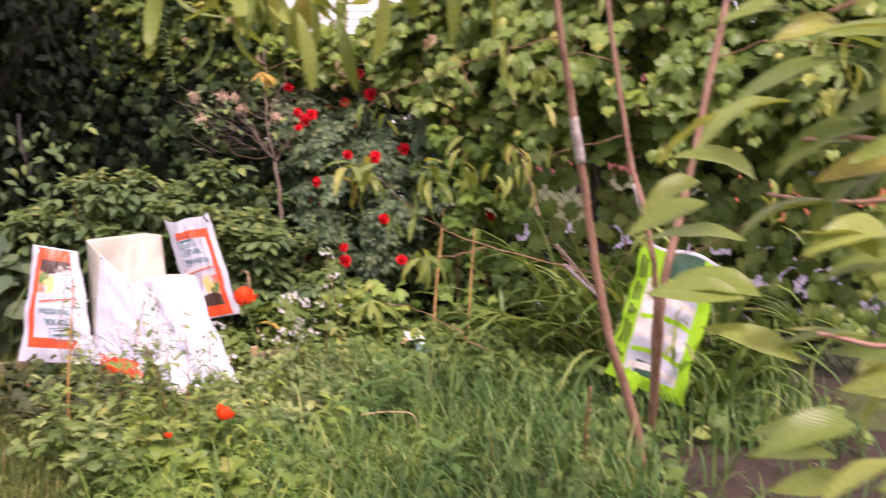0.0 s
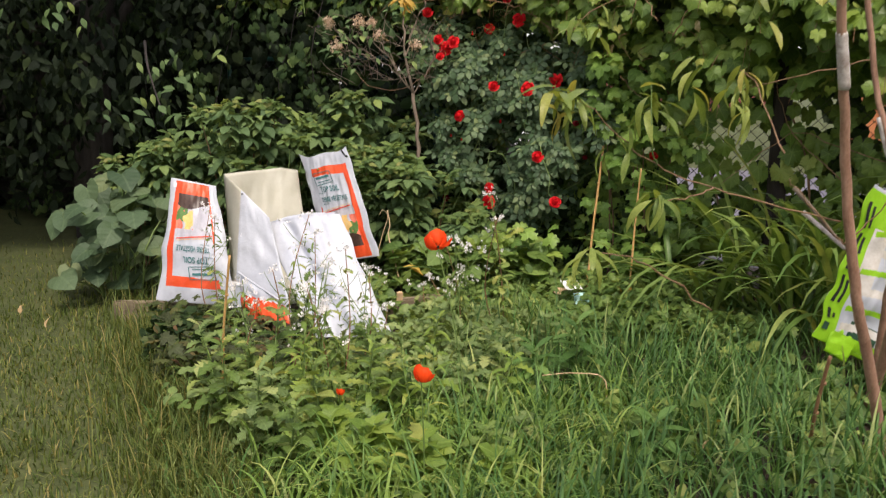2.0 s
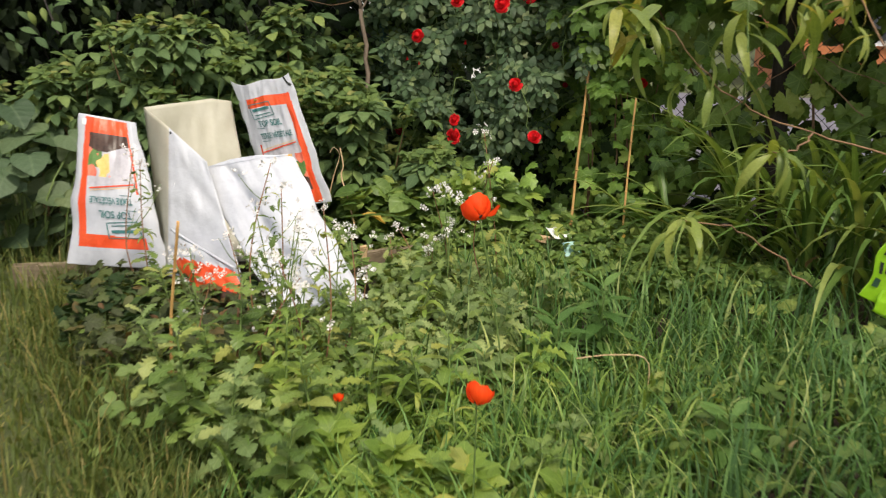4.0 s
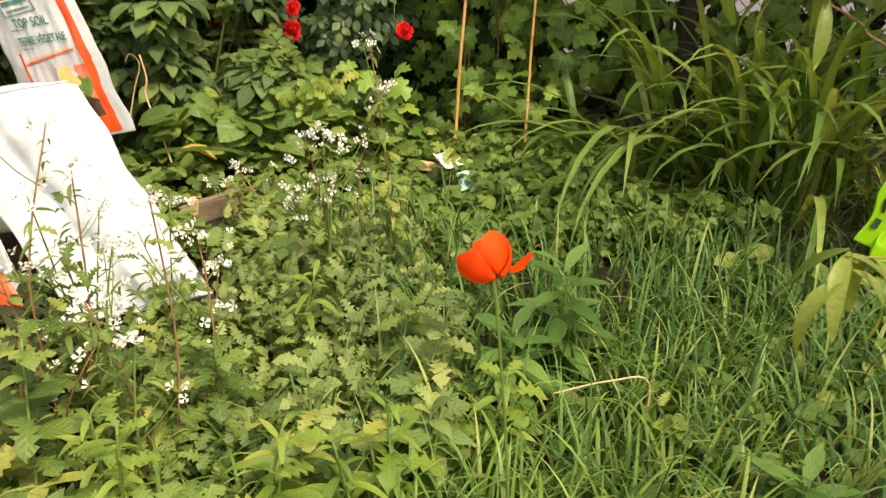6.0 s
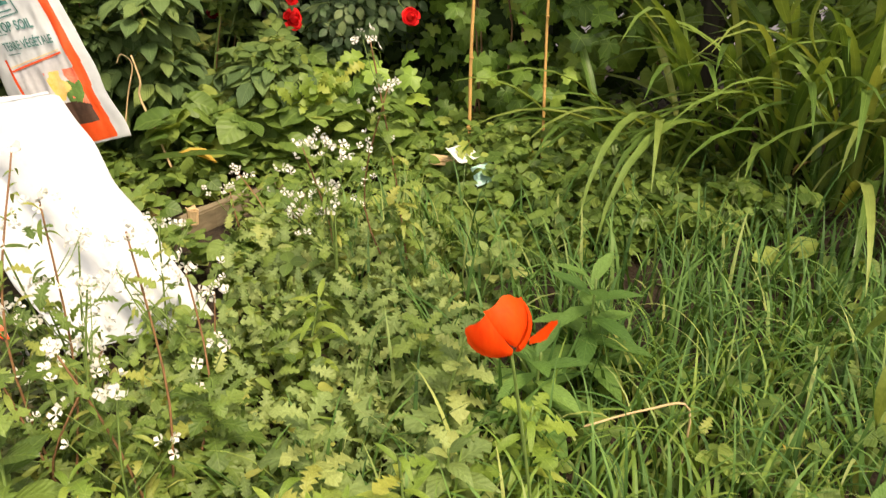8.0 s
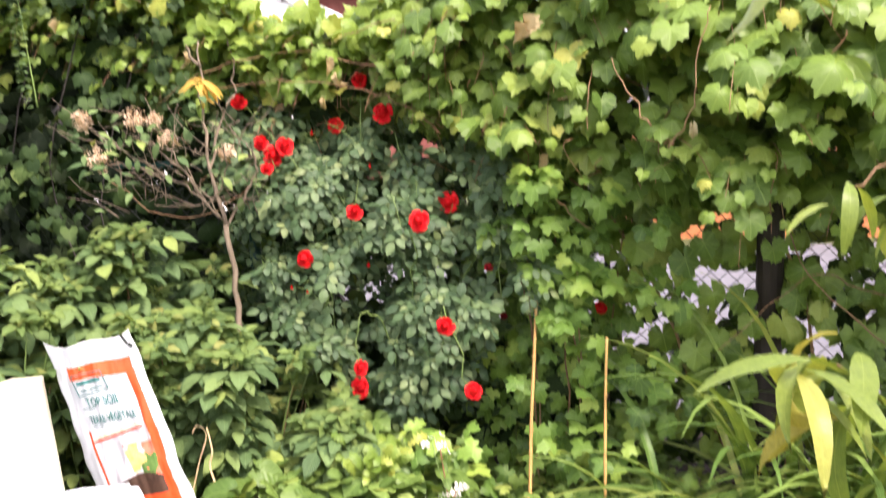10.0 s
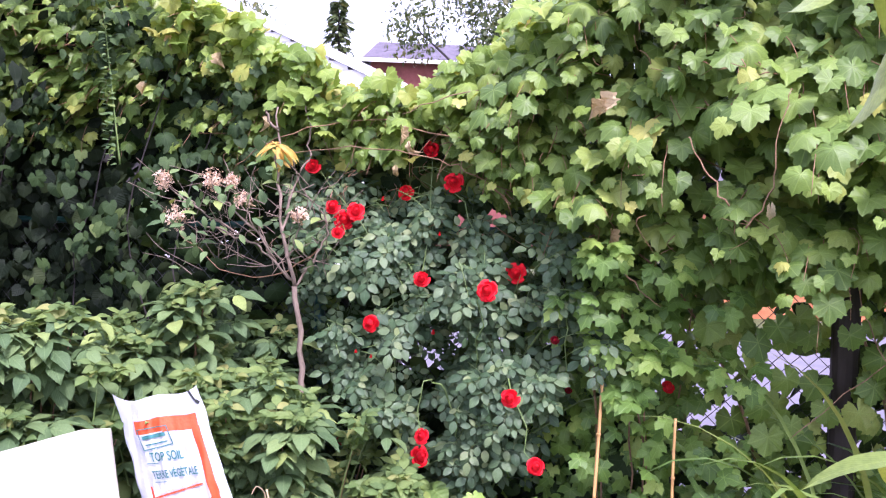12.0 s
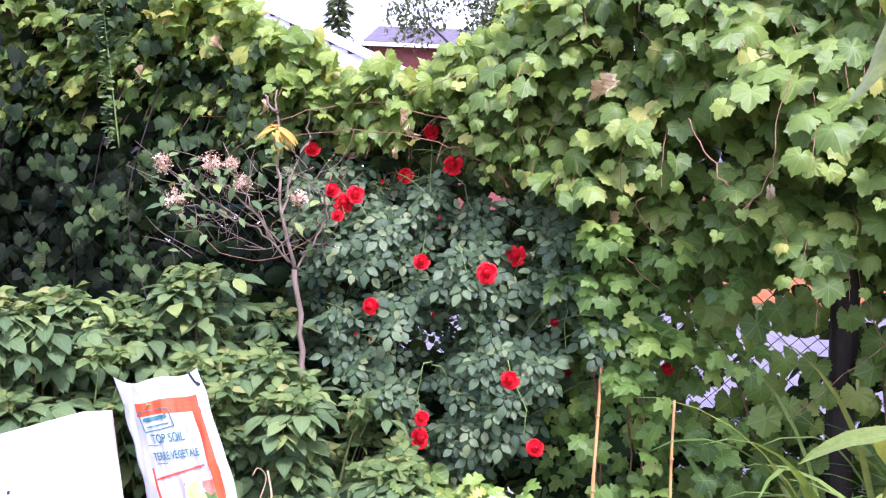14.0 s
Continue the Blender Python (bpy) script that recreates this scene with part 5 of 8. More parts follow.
# ---- raspberry thicket ----
def raspberry(cx, cy, height, spread, seed, label):
    r = np.random.default_rng(seed)
    t = thing("raspberry_bush", label, "shrub", group="raspberry thicket", at=(cx, cy, 0))
    P, D, N, tops = [], [], [], []
    for c in range(8):
        a = r.uniform(0, 6.28)
        b = Vector((cx + math.cos(a) * spread * 0.3, cy + math.sin(a) * spread * 0.3, 0))
        h = height * r.uniform(0.75, 1.05)
        top = b + Vector((math.cos(a) * spread * r.uniform(0.3, 0.9), math.sin(a) * spread * 0.7, h))
        mid = (b + top) / 2 + Vector((0, 0, h * 0.12))
        line = bend([b, mid, top], 6)
        tube("cane", [b, mid, top], 0.006, 0.003, GREEN_STEM if c % 2 else CANE, t, sides=5)
        for q in line[3:]:
            for k in range(2):
                w = r.uniform(0, 6.28)
                o = r.uniform(0.02, 0.1)
                P.append((q.x + math.cos(w) * o, q.y + math.sin(w) * o, q.z + r.normal(0.0, 0.03)))
                D.append((math.cos(w), math.sin(w) - 0.35, r.uniform(-0.45, 0.25)))
                N.append((r.normal(0, 0.2), r.normal(-0.35, 0.2), 1))
        tops.append(tuple(top + Vector((0, -0.02, 0.05))))
        for k in range(7):
            w = k * 0.9 + r.uniform(0, 1)
            P.append((top.x, top.y, top.z))
            D.append((math.cos(w), math.sin(w), r.uniform(0.0, 0.6)))
            N.append((0, 0, 1))
    P, D, N = map(np.array, (P, D, N))
    for top in tops:
        k = 9
        w = np.arange(k) * 2.4 + r.uniform(0, 6)
        foliage("shoot_tip", t, T_RASP, np.array([top] * k) + r.normal(0, 0.012, (k, 3)), basis(np.stack([np.cos(w), np.sin(w) - 0.3, r.uniform(0.2, 1.2, k)], -1), np.tile((0, -0.5, 0.9), (k, 1))), r.uniform(0.045, 0.08, k), RASP_YOUNG, "pale yellowish young leaves", kind="")
    clear = ~((np.abs(P[:, 0] + 1.6) < 0.36) & (P[:, 1] < 5.88) & (P[:, 2] < 1.08)) & clear_of_blooms(P, 0.6, 0.12)
    P, D, N = P[clear], D[clear], N[clear]
    o = np.argsort(-P[:, 2] + P[:, 1])
    return t, P[o], D[o], N[o]


RB = [(-2.75, 6.05, 0.88), (-2.28, 5.95, 1.12), (-2.0, 6.25, 1.0), (-1.8, 6.35, 1.14), (-1.45, 6.1, 0.86), (-2.05, 5.85, 0.9), (-1.7, 6.0, 0.86), (-1.3, 6.12, 0.72), (-1.12, 6.0, 0.72), (-2.6, 6.4, 0.95), (-3.05, 6.2, 0.75), (-1.5, 6.4, 0.98), (-1.05, 6.05, 0.5), (-0.95, 5.9, 0.5)]
for i, (cx0, cy0, h) in enumerate(RB):
    t, P, D, N = raspberry(cx0, cy0, h, 0.26, 40 + i, "leafy green raspberry bush with toothed leaves in threes")
    foliage("raspberry_foliage", t, T_RASP, P, basis(D, N), rng.uniform(0.085, 0.135, len(P)), RASP, singles=60)

# ---- broad grey-green leaves at the lawn's edge ----
broad = thing("hollyhock_plant", "low plant with broad dull grey-green leaves at the lawn edge", "plant", at=(-3.0, 5.4, 0))
n = 75
pos = np.stack([-2.88 + np.clip(rng.normal(0, 0.22, n), -0.27, 0.4), 5.4 + np.clip(rng.normal(0, 0.2, n), -0.3, 0.3), rng.uniform(0.1, 0.78, n)], -1)
tip = np.stack([rng.normal(0, 0.8, n), rng.normal(-0.7, 0.4, n), rng.normal(-0.3, 0.3, n)], -1)
nrm = np.stack([rng.normal(0, 0.25, n), np.full(n, -0.55), np.full(n, 0.8)], -1)
foliage("broad", broad, T_HEART, pos, basis(tip, nrm), rng.uniform(0.06, 0.145, n), BROAD, singles=n)
tubes("leaf_stalk", [([(p[0] * 0.5 - 1.44, 5.45, 0), (p[0] * 0.7 - 0.86, 5.42, p[2] * 0.6), tuple(p)], 0.006, 0.004) for p in pos[:30]], GREEN_STEM, broad)

# ---- large dark tree over the shaded corner ----
dark_tree = thing("shade_tree", "large tree overhanging the shaded corner, its dark leaf colour deepened for shade", "tree", at=(-4.2, 7.6, 0))
tube("trunk", [(-4.2, 7.6, -0.1), (-4.1, 7.5, 1.2), (-3.9, 7.4, 2.6), (-3.7, 7.3, 4.2)], 0.17, 0.09, DARK_BARK, dark_tree, "dark furrowed trunk", sides=12, wobble=0.015, knots=0.06)
for i, pts in enumerate([[(-4.1, 7.5, 1.4), (-3.6, 7.3, 2.0), (-3.1, 7.4, 2.8), (-2.7, 7.6, 3.6)], [(-3.95, 7.4, 2.3), (-4.6, 6.6, 2.6), (-5.0, 5.9, 2.3)], [(-3.9, 7.4, 2.8), (-3.3, 6.5, 2.7), (-3.2, 5.9, 2.2)],
                         [(-4.1, 7.5, 1.9), (-5.0, 7.2, 2.3), (-5.6, 6.8, 2.1)], [(-3.8, 7.3, 3.6), (-3.0, 7.8, 4.4), (-2.4, 8.4, 5.0)], [(-3.8, 7.3, 3.9), (-4.6, 7.6, 4.9), (-5.2, 8.0, 5.2)]]):
    tube("limb", pts, 0.06, 0.015, DARK_BARK, dark_tree, "", sides=7, wobble=0.012, seed=i)
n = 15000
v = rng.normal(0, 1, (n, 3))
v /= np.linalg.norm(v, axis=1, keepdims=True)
# first six lobes hang out of view, added to cast shade on the corner
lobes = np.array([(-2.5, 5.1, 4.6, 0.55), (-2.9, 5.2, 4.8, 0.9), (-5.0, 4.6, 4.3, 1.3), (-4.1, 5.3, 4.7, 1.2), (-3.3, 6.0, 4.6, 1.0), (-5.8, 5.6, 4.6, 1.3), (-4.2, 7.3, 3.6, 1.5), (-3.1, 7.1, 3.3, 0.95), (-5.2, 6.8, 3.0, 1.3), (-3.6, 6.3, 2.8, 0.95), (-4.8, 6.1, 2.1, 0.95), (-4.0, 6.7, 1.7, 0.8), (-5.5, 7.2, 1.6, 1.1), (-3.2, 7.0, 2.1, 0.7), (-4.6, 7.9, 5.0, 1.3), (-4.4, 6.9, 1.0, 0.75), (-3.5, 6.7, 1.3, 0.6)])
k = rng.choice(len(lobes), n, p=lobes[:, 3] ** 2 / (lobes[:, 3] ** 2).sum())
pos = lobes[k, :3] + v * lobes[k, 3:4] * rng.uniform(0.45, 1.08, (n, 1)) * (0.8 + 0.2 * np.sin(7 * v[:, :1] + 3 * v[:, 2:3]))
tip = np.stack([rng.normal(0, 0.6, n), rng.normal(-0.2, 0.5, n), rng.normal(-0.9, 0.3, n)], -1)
# crown leaves carry part of their shade in the colour
foliage("crown", dark_tree, T_FAR, pos, basis(tip, v * 0.6 + np.array([0, -0.4, 0.5])), rng.uniform(0.08, 0.13, n), SHADED_LEAF, "dense crown, dark green further darkened to stand in for shade")
# a few twigs that catch the light, which is put in by a paler leaf colour
n = 46
base = np.array([(-2.95, 5.95, 1.12), (-2.9, 6.05, 1.3), (-3.45, 5.95, 1.72), (-2.75, 6.2, 1.45)])
pos = base[rng.integers(0, 4, n)] + rng.normal(0, 0.09, (n, 3)) * np.array([1.5, 1, 0.7])
tip = np.stack([rng.normal(0.3, 0.6, n), rng.normal(-0.3, 0.4, n), rng.normal(-0.6, 0.3, n)], -1)
foliage("low_twig_leaves", dark_tree, T_SIMPLE, pos, basis(tip, np.tile((0.0, -0.5, 0.8), (n, 1))), rng.uniform(0.07, 0.1, n), RASP, singles=n)
tube("twig", [(-3.4, 6.6, 1.9), (-3.45, 6.2, 1.85), (-3.44, 6.0, 1.75)], 0.012, 0.005, DARK_BARK, dark_tree, sides=5)
tube("twig", [(-3.2, 6.6, 1.6), (-3.0, 6.2, 1.4), (-2.8, 5.95, 1.1)], 0.012, 0.004, DARK_BARK, dark_tree, sides=5)

# ---- plastic soil bags ----
def sheet(corners, bulge, wrinkle, seed, nu=36, nv=60, dents=()):
    """A function (u, v) -> point on a slack sheet; corners top-left, top-right, bottom-right, bottom-left."""
    tl, tr, br, bl = (Vector(c) for c in corners)
    nrm = (tr - tl).cross(bl - tl).normalized()
    nrm = -nrm if nrm.y > 0 else nrm

    def at(u, v, lift=0.0):
        p = tl.lerp(tr, u).lerp(bl.lerp(br, u), v)
        edge = (max(0.0, math.sin(math.pi * min(max(u, 0), 1))) ** 0.6) * (max(0.0, math.sin(math.pi * min(max(0.02 + v * 0.96, 0), 1))) ** 0.5)
        w = noise.noise(Vector((u * 5 + seed, v * 7, seed * 1.7))) * 0.6 + noise.noise(Vector((u * 13 - seed, v * 5 + u * 6, seed))) * 0.4
        fold = abs(noise.noise(Vector((u * 3.2 + v * 2.2 + seed, v * 1.4, 3.1)))) * -1.3
        off = bulge * edge + wrinkle * (w + fold) * (0.25 + 0.75 * edge) + lift
        for du, dv, rad, amt in dents:
            d2 = ((u - du) ** 2 + (v - dv) ** 2) / (rad * rad)
            off -= amt * math.exp(-d2)
        side = wrinkle * 1.2 * noise.noise(Vector((v * 6, seed + round(u), 0.3)))
        return p + nrm * off + (tr - tl).normalized() * side * abs(2 * u - 1) ** 3
    return at, nrm


def bag(name, label, corners, bulge, wrinkle, seed, paint, mats, nu=110, nv=150, top_shape=None, depth=0.05, dents=(), group=""):
    """A slack bag: printed front, plain back, closed round the edge. paint(u, v) picks the print."""
    at, nrm = sheet(corners, bulge, wrinkle, seed, dents=dents)
    base = sum((Vector(c) for c in corners), Vector()) / 4
    t = thing(name, label, "plastic bag", group=group, at=(base.x, base.y, 0))
    V, F, M = [], [], []
    for side in (0, 1):
        for j in range(nv + 1):
            for i in range(nu + 1):
                u, v = i / nu, j / nv
                v2 = v
                if top_shape:
                    v2 = v + top_shape(u) * (1 - v) ** 3
                if side == 0:
                    q = at(u, v2)
                else:
                    edge = (math.sin(math.pi * u) * math.sin(math.pi * v)) ** 0.5 if 0 < u < 1 and 0 < v < 1 else 0
                    q = at(u, v2) - nrm * (depth * edge + 0.0006)
                V.append(tuple(q))
    o = (nu + 1) * (nv + 1)
    for j in range(nv):
        for i in range(nu):
            a = j * (nu + 1) + i
            F.append((a, a + nu + 1, a + nu + 2, a + 1))
            M.append(paint((i + 0.5) / nu, (j + 0.5) / nv))
            F.append((o + a, o + a + 1, o + a + nu + 2, o + a + nu + 1))
            M.append(0)
    rim = [i for i in range(nu + 1)] + [(nu + 1) * j + nu for j in range(1, nv + 1)] + [(nu + 1) * nv + i for i in range(nu - 1, -1, -1)] + [(nu + 1) * j for j in range(nv - 1, 0, -1)]
    for k, a in enumerate(rim):
        b = rim[(k + 1) % len(rim)]
        F.append((a, b, o + b, o + a))
        M.append(0)
    me = raw_mesh("film", V, F, mats=mats)
    me.polygons.foreach_set("material_index", np.array(M, dtype=np.int32))
    put("film", me, t)
    return t, at


def lettering(parent, at, text, u0, u1, v0, v1, mat, name="lettering", flip=False, turn=False):
    """Built-in font, laid on the sheet between u0..u1 and v0..v1 (turn: reading up the sheet)."""
    cu = bpy.data.curves.new("type", "FONT")
    cu.body = text
    cu.offset = 0.018
    ob = bpy.data.objects.new("type", cu)
    me = bpy.data.meshes.new_from_object(ob)
    co = np.array([v.co[:] for v in me.vertices])
    lo, hi = co.min(0), co.max(0)
    bm = bmesh.new()
    bm.from_mesh(me)
    bmesh.ops.triangulate(bm, faces=bm.faces)
    for v in bm.verts:
        a, b = (v.co.x - lo[0]) / (hi[0] - lo[0]), (v.co.y - lo[1]) / (hi[1] - lo[1])
        if flip:
            a, b = 1 - a, 1 - b
        if turn:
            u, w = u0 + (u1 - u0) * (1 - b), v1 + (v0 - v1) * a
        else:
            u, w = u0 + (u1 - u0) * a, v1 + (v0 - v1) * b
        v.co = at(u, w, 0.006)
    part(name, bm, mat, parent)
    bpy.data.objects.remove(ob)
    bpy.data.curves.remove(cu)


def strip(parent, at, u0, v0, u1, v1, w, mat, name="printed_bar", n=14):
    """A printed line on the sheet."""
    bm = bmesh.new()
    rows = []
    d = Vector((u1 - u0, (v1 - v0) * 2.0)).normalized()
    for i in range(n + 1):
        t = i / n
        u, v = u0 + (u1 - u0) * t, v0 + (v1 - v0) * t
        rows.append([bm.verts.new(at(u - d.y * w, v + d.x * w * 0.5, 0.004)), bm.verts.new(at(u + d.y * w, v - d.x * w * 0.5, 0.004))])
    for a, b in zip(rows, rows[1:]):
        bm.faces.new((a[0], a[1], b[1], b[0]))
    part(name, bm, mat, parent)


def soil_print(u, v):
    """Front of the soil bag: white margins, orange frame, white panel, photo, dark soil, orange foot."""
    right = 0.80 + 0.035 * math.sin(3 * v + 0.4)
    if u < 0.17 or u > right + 0.075 or v < 0.125 or v > 0.985:
        return 0
    if v < 0.2 + 0.02 * u:
        return 1
    if u > right - 0.015:
        return 1
    if v > 0.885:
        return 1
    if u < 0.2 and v > 0.5:
        return 1
    if v < 0.52 + 0.05 * (1 - u):
        return 0
    if v > 0.79 + 0.05 * math.sin(8 * u) * 0.5:
        return 3
    n1 = noise.noise(Vector((u * 9, v * 12, 4.2)))
    if u > 0.5 and v > 0.6:
        if n1 > 0.18:
            return 5
        if n1 < -0.22:
            return 6
        if u > 0.6 and v > 0.66:
            return 4
    return 2


SOIL_MATS = (PLASTIC, P_ORANGE, P_GREY, P_BROWN, P_GREEN, P_RED, P_YELLOW)


def soil_bag(label, corners, seed, flip, top_shape=None, bulge=0.03, dents=()):
    paint = (lambda u, v: soil_print(1 - u, 1 - v)) if flip else soil_print
    t, at = bag("soil_bag", label, corners, bulge, 0.014, seed, paint, SOIL_MATS, top_shape=top_shape, dents=dents, group="soil bags")
    f = (lambda u, v, lift=0.0: at(1 - u, 1 - v, lift)) if flip else at
    lettering(t, f, "TOP SOIL", 0.29, 0.66, 0.328, 0.378, P_TEAL)
    lettering(t, f, "TERRE V\u00c9G\u00c9TALE", 0.26, 0.77, 0.413, 0.468, P_TEAL)
    # maker's plaque as a plain framed shape
    for a in ((0.2, 0.205, 0.56, 0.195), (0.56, 0.195, 0.58, 0.295), (0.58, 0.295, 0.24, 0.315), (0.24, 0.315, 0.2, 0.205)):
        strip(t, f, *a, 0.006, P_TEAL, "plaque_edge")
    strip(t, f, 0.25, 0.25, 0.53, 0.238, 0.02, P_TEAL, "plaque_bar")
    strip(t, f, 0.27, 0.289, 0.53, 0.277, 0.007, P_TEAL, "plaque_bar")
    strip(t, f, 0.22, 0.385, 0.36, 0.387, 0.004, P_TEAL)
    strip(t, f, 0.26, 0.485, 0.4, 0.487, 0.004, P_TEAL)
    strip(t, f, 0.21, 0.565, 0.78, 0.52, 0.009, P_ORANGE, "orange_line")
    strip(t, f, 0.21, 0.548, 0.77, 0.505, 0.004, P_YELLOW, "orange_line")
    return t, f


t, f = soil_bag("upright white and orange soil bag propped in the bed", [(-1.84, 5.72, 0.885), (-1.515, 5.6, 0.945), (-1.30, 5.5, 0.3), (-1.62, 5.56, 0.235)], 3, False,
                top_shape=lambda u: 0.055 * math.sin(math.pi * u) ** 0.8 * (1 - 0.3 * u) + 0.015 * math.sin(9 * u))
strip(t, f, 0.9, 0.03, 0.94, 0.085, 0.014, P_BLACK, "black_mark")
strip(t, f, 0.945, 0.085, 0.975, 0.1, 0.02, P_BLACK, "black_mark")
t, f = soil_bag("soil bag standing upside down with its printed front outwards", [(-2.32, 4.93, 0.81), (-2.09, 4.97, 0.765), (-1.93, 4.78, 0.15), (-2.38, 4.8, 0.165)], 8, True, bulge=0.05, dents=((0.9, 0.1, 0.3, 0.03),))
strip(t, f, 0.885, 0.93, 0.885, 0.97, 0.035, PAPER, "label_patch")

# white bag turned inside out, leaning over the others
def plain(u, v):
    return 0


wb, wat = bag("white_bag", "blank white plastic bag slumped on the bed", [(-1.80, 4.86, 0.6), (-1.40, 4.84, 0.67), (-1.045, 4.46, 0.125), (-1.4, 4.36, 0.12)], 0.035, 0.013, 13, plain, (PLASTIC,),
    top_shape=lambda u: 0.09 * (1 - math.sin(math.pi * (0.12 + 0.76 * u)) ** 0.7), dents=((0.3, 0.12, 0.07, 0.04), (0.33, 0.3, 0.07, 0.055), (0.37, 0.5, 0.07, 0.06), (0.4, 0.7, 0.08, 0.06), (0.43, 0.93, 0.09, 0.05), (0.72, 0.97, 0.09, 0.045), (0.58, 0.9, 0.06, -0.02), (0.7, 0.4, 0.2, -0.02)))
strip(wb, wat, 0.03, 0.975, 0.97, 0.975, 0.012, PLASTIC, "bottom_seam")
strip(wb, wat, 0.04, 0.03, 0.96, 0.03, 0.008, PLASTIC, "top_seam")
bag("crumpled_soil_bag", "crumpled orange and white soil bag lying under the white one", [(-1.87, 4.66, 0.36), (-1.56, 4.42, 0.27), (-1.46, 4.3, 0.03), (-1.78, 4.5, 0.02)], 0.04, 0.03, 21,
    lambda u, v: 1 if 0.3 < v + 0.25 * u < 0.62 else (3 if v + 0.25 * u >= 0.62 and u > 0.35 else 0), (PLASTIC, P_ORANGE, P_GREY, P_BROWN), nu=30, nv=30)
cob = [o for o in scene.objects if o.name == "crumpled_soil_bag"][0]
tube("seam", [(-1.87, 4.65, 0.365), (-1.72, 4.53, 0.32), (-1.56, 4.41, 0.275)], 0.006, 0.006, PLASTIC, cob, "crimped white seam", sides=5)

# cream-lined sack standing open: a strip of film bent round, top line and bottom line
sack = thing("open_sack", "open cream-lined white plastic sack standing upright", "plastic bag", at=(-1.85, 5.0, 0))
top = [(-1.74, 4.78, 0.63), (-1.925, 4.9, 0.755), (-2.1, 5.12, 0.815), (-1.87, 5.44, 0.823), (-1.805, 5.56, 0.797)]
bot = [(-1.5, 4.42, 0.1), (-1.9, 4.66, 0.16), (-2.0, 4.92, 0.1), (-1.74, 5.06, 0.1), (-1.6, 5.12, 0.1)]
cum = [0.0, 0.3, 0.45, 0.85, 1.0]
V, F = [], []
nu, nv = 60, 40
for j in range(nv + 1):
    v = j / nv
    for i in range(nu + 1):
        u = i / nu
        k = max(a for a in range(4) if cum[a] <= u or a == 0)
        s = (u - cum[k]) / (cum[k + 1] - cum[k])
        p = Vector(top[k]).lerp(Vector(top[k + 1]), s).lerp(Vector(bot[k]).lerp(Vector(bot[k + 1]), s), v)
        w = noise.noise(Vector((u * 9, v * 5, 2.2))) * 0.014 + noise.noise(Vector((u * 22, v * 9 + u * 5, 7.2))) * 0.006 - 0.03 * math.sin(math.pi * s) * math.sin(math.pi * v) * (k == 2)
        V.append(tuple(p + Vector((0.3 * w, -w, 0.2 * w * (1 - v)))))
for j in range(nv):
    for i in range(nu):
        a = j * (nu + 1) + i
        F.append((a, a + 1, a + nu + 2, a + nu + 1))
me = raw_mesh("sack_film", V, F, mats=(PLASTIC, CREAM))
gusset = [1 if cum[1] <= (i + 0.5) / nu < cum[2] else 0 for j in range(nv) for i in range(nu)]
me.polygons.foreach_set("material_index", np.array(gusset, dtype=np.int32))
sob = put("sack_film", me, sack, "cream inside, greyish white outside")
mod = sob.modifiers.new("thickness", "SOLIDIFY")
mod.thickness, mod.offset, mod.material_offset = 0.002, 0, 1
for u, v in ((0.33, 0.04),):
    tube("eyelet_mark", [(-1.918, 4.893, 0.735), (-1.913, 4.888, 0.73)], 0.006, 0.006, P_BLACK, sack, "small black mark", sides=6)

# lime bag behind the young tree
def lime_print(u, v):
    if v < 0.02:
        return 0
    if u < 0.17 or u > 0.84 or v > 0.9:
        return 1
    if v < 0.2:
        return 2 if 0.3 < u < 0.8 else 1
    if v < 0.23:
        return 1
    n1 = math.sin(v * 26 + 2.0 * math.sin(3 * u))
    if u > 0.2 and n1 > 0.9:
        return 1
    if u > 0.2 and n1 < -0.8:
        return 3
    if 0.8 < v and 0.3 < u < 0.6:
        return 2
    return 3 if u < 0.35 and v < 0.6 else 0


t, at = bag("lime_bag", "lime green and white printed garden bag hung behind the young tree", [(0.955, 4.08, 0.93), (1.31, 4.08, 0.81), (1.16, 4.14, 0.11), (0.80, 4.16, 0.27)], 0.03, 0.02, 31, lime_print,
            (PLASTIC, P_LIME, P_DARKGREEN, P_PALE), top_shape=lambda u: 0.02 * math.sin(7 * u))
for a, b in ((0.1, 0.26), (0.29, 0.42), (0.45, 0.52), (0.56, 0.74), (0.78, 0.84)):
    strip(t, at, 0.06, a, 0.06, b, 0.014, P_BLACK, "printed_bar", 6)
    strip(t, at, 0.11, a + 0.02, 0.11, b - 0.01, 0.012, P_BLACK, "printed_bar", 6)
strip(t, at, 0.06, 0.87, 0.06, 0.92, 0.03, P_DARKGREEN, "oval_mark", 8)
bag("lime_flap", "folded lime green corner of a plastic bag", [(0.88, 4.14, 0.34), (0.98, 4.13, 0.27), (0.93, 4.13, 0.17), (0.84, 4.14, 0.22)], 0.008, 0.008, 33, lambda u, v: 0, (P_LIME,), nu=10, nv=12)

# ---- bamboo stakes ----
def stake(foot, head, r, label, mat=None):
    t = thing("bamboo_stake", label, "stake", group="plant stakes", at=(foot[0], foot[1], 0))
    f, h = Vector(foot), Vector(head)
    pts = [f.lerp(h, i / 4) + Vector((rng.normal(0, 0.003), 0, 0)) for i in range(5)]
    tube("cane", pts, r, r * 0.85, mat or BAMBOO, t, sides=8, knots=0.03)
    for k in (0.22, 0.48, 0.76):
        q = f.lerp(h, k)
        tube("node_ring", [q - (h - f).normalized() * 0.004, q + (h - f).normalized() * 0.004], r * 1.25, r * 1.25, mat or BAMBOO, t, sides=8, per=2)


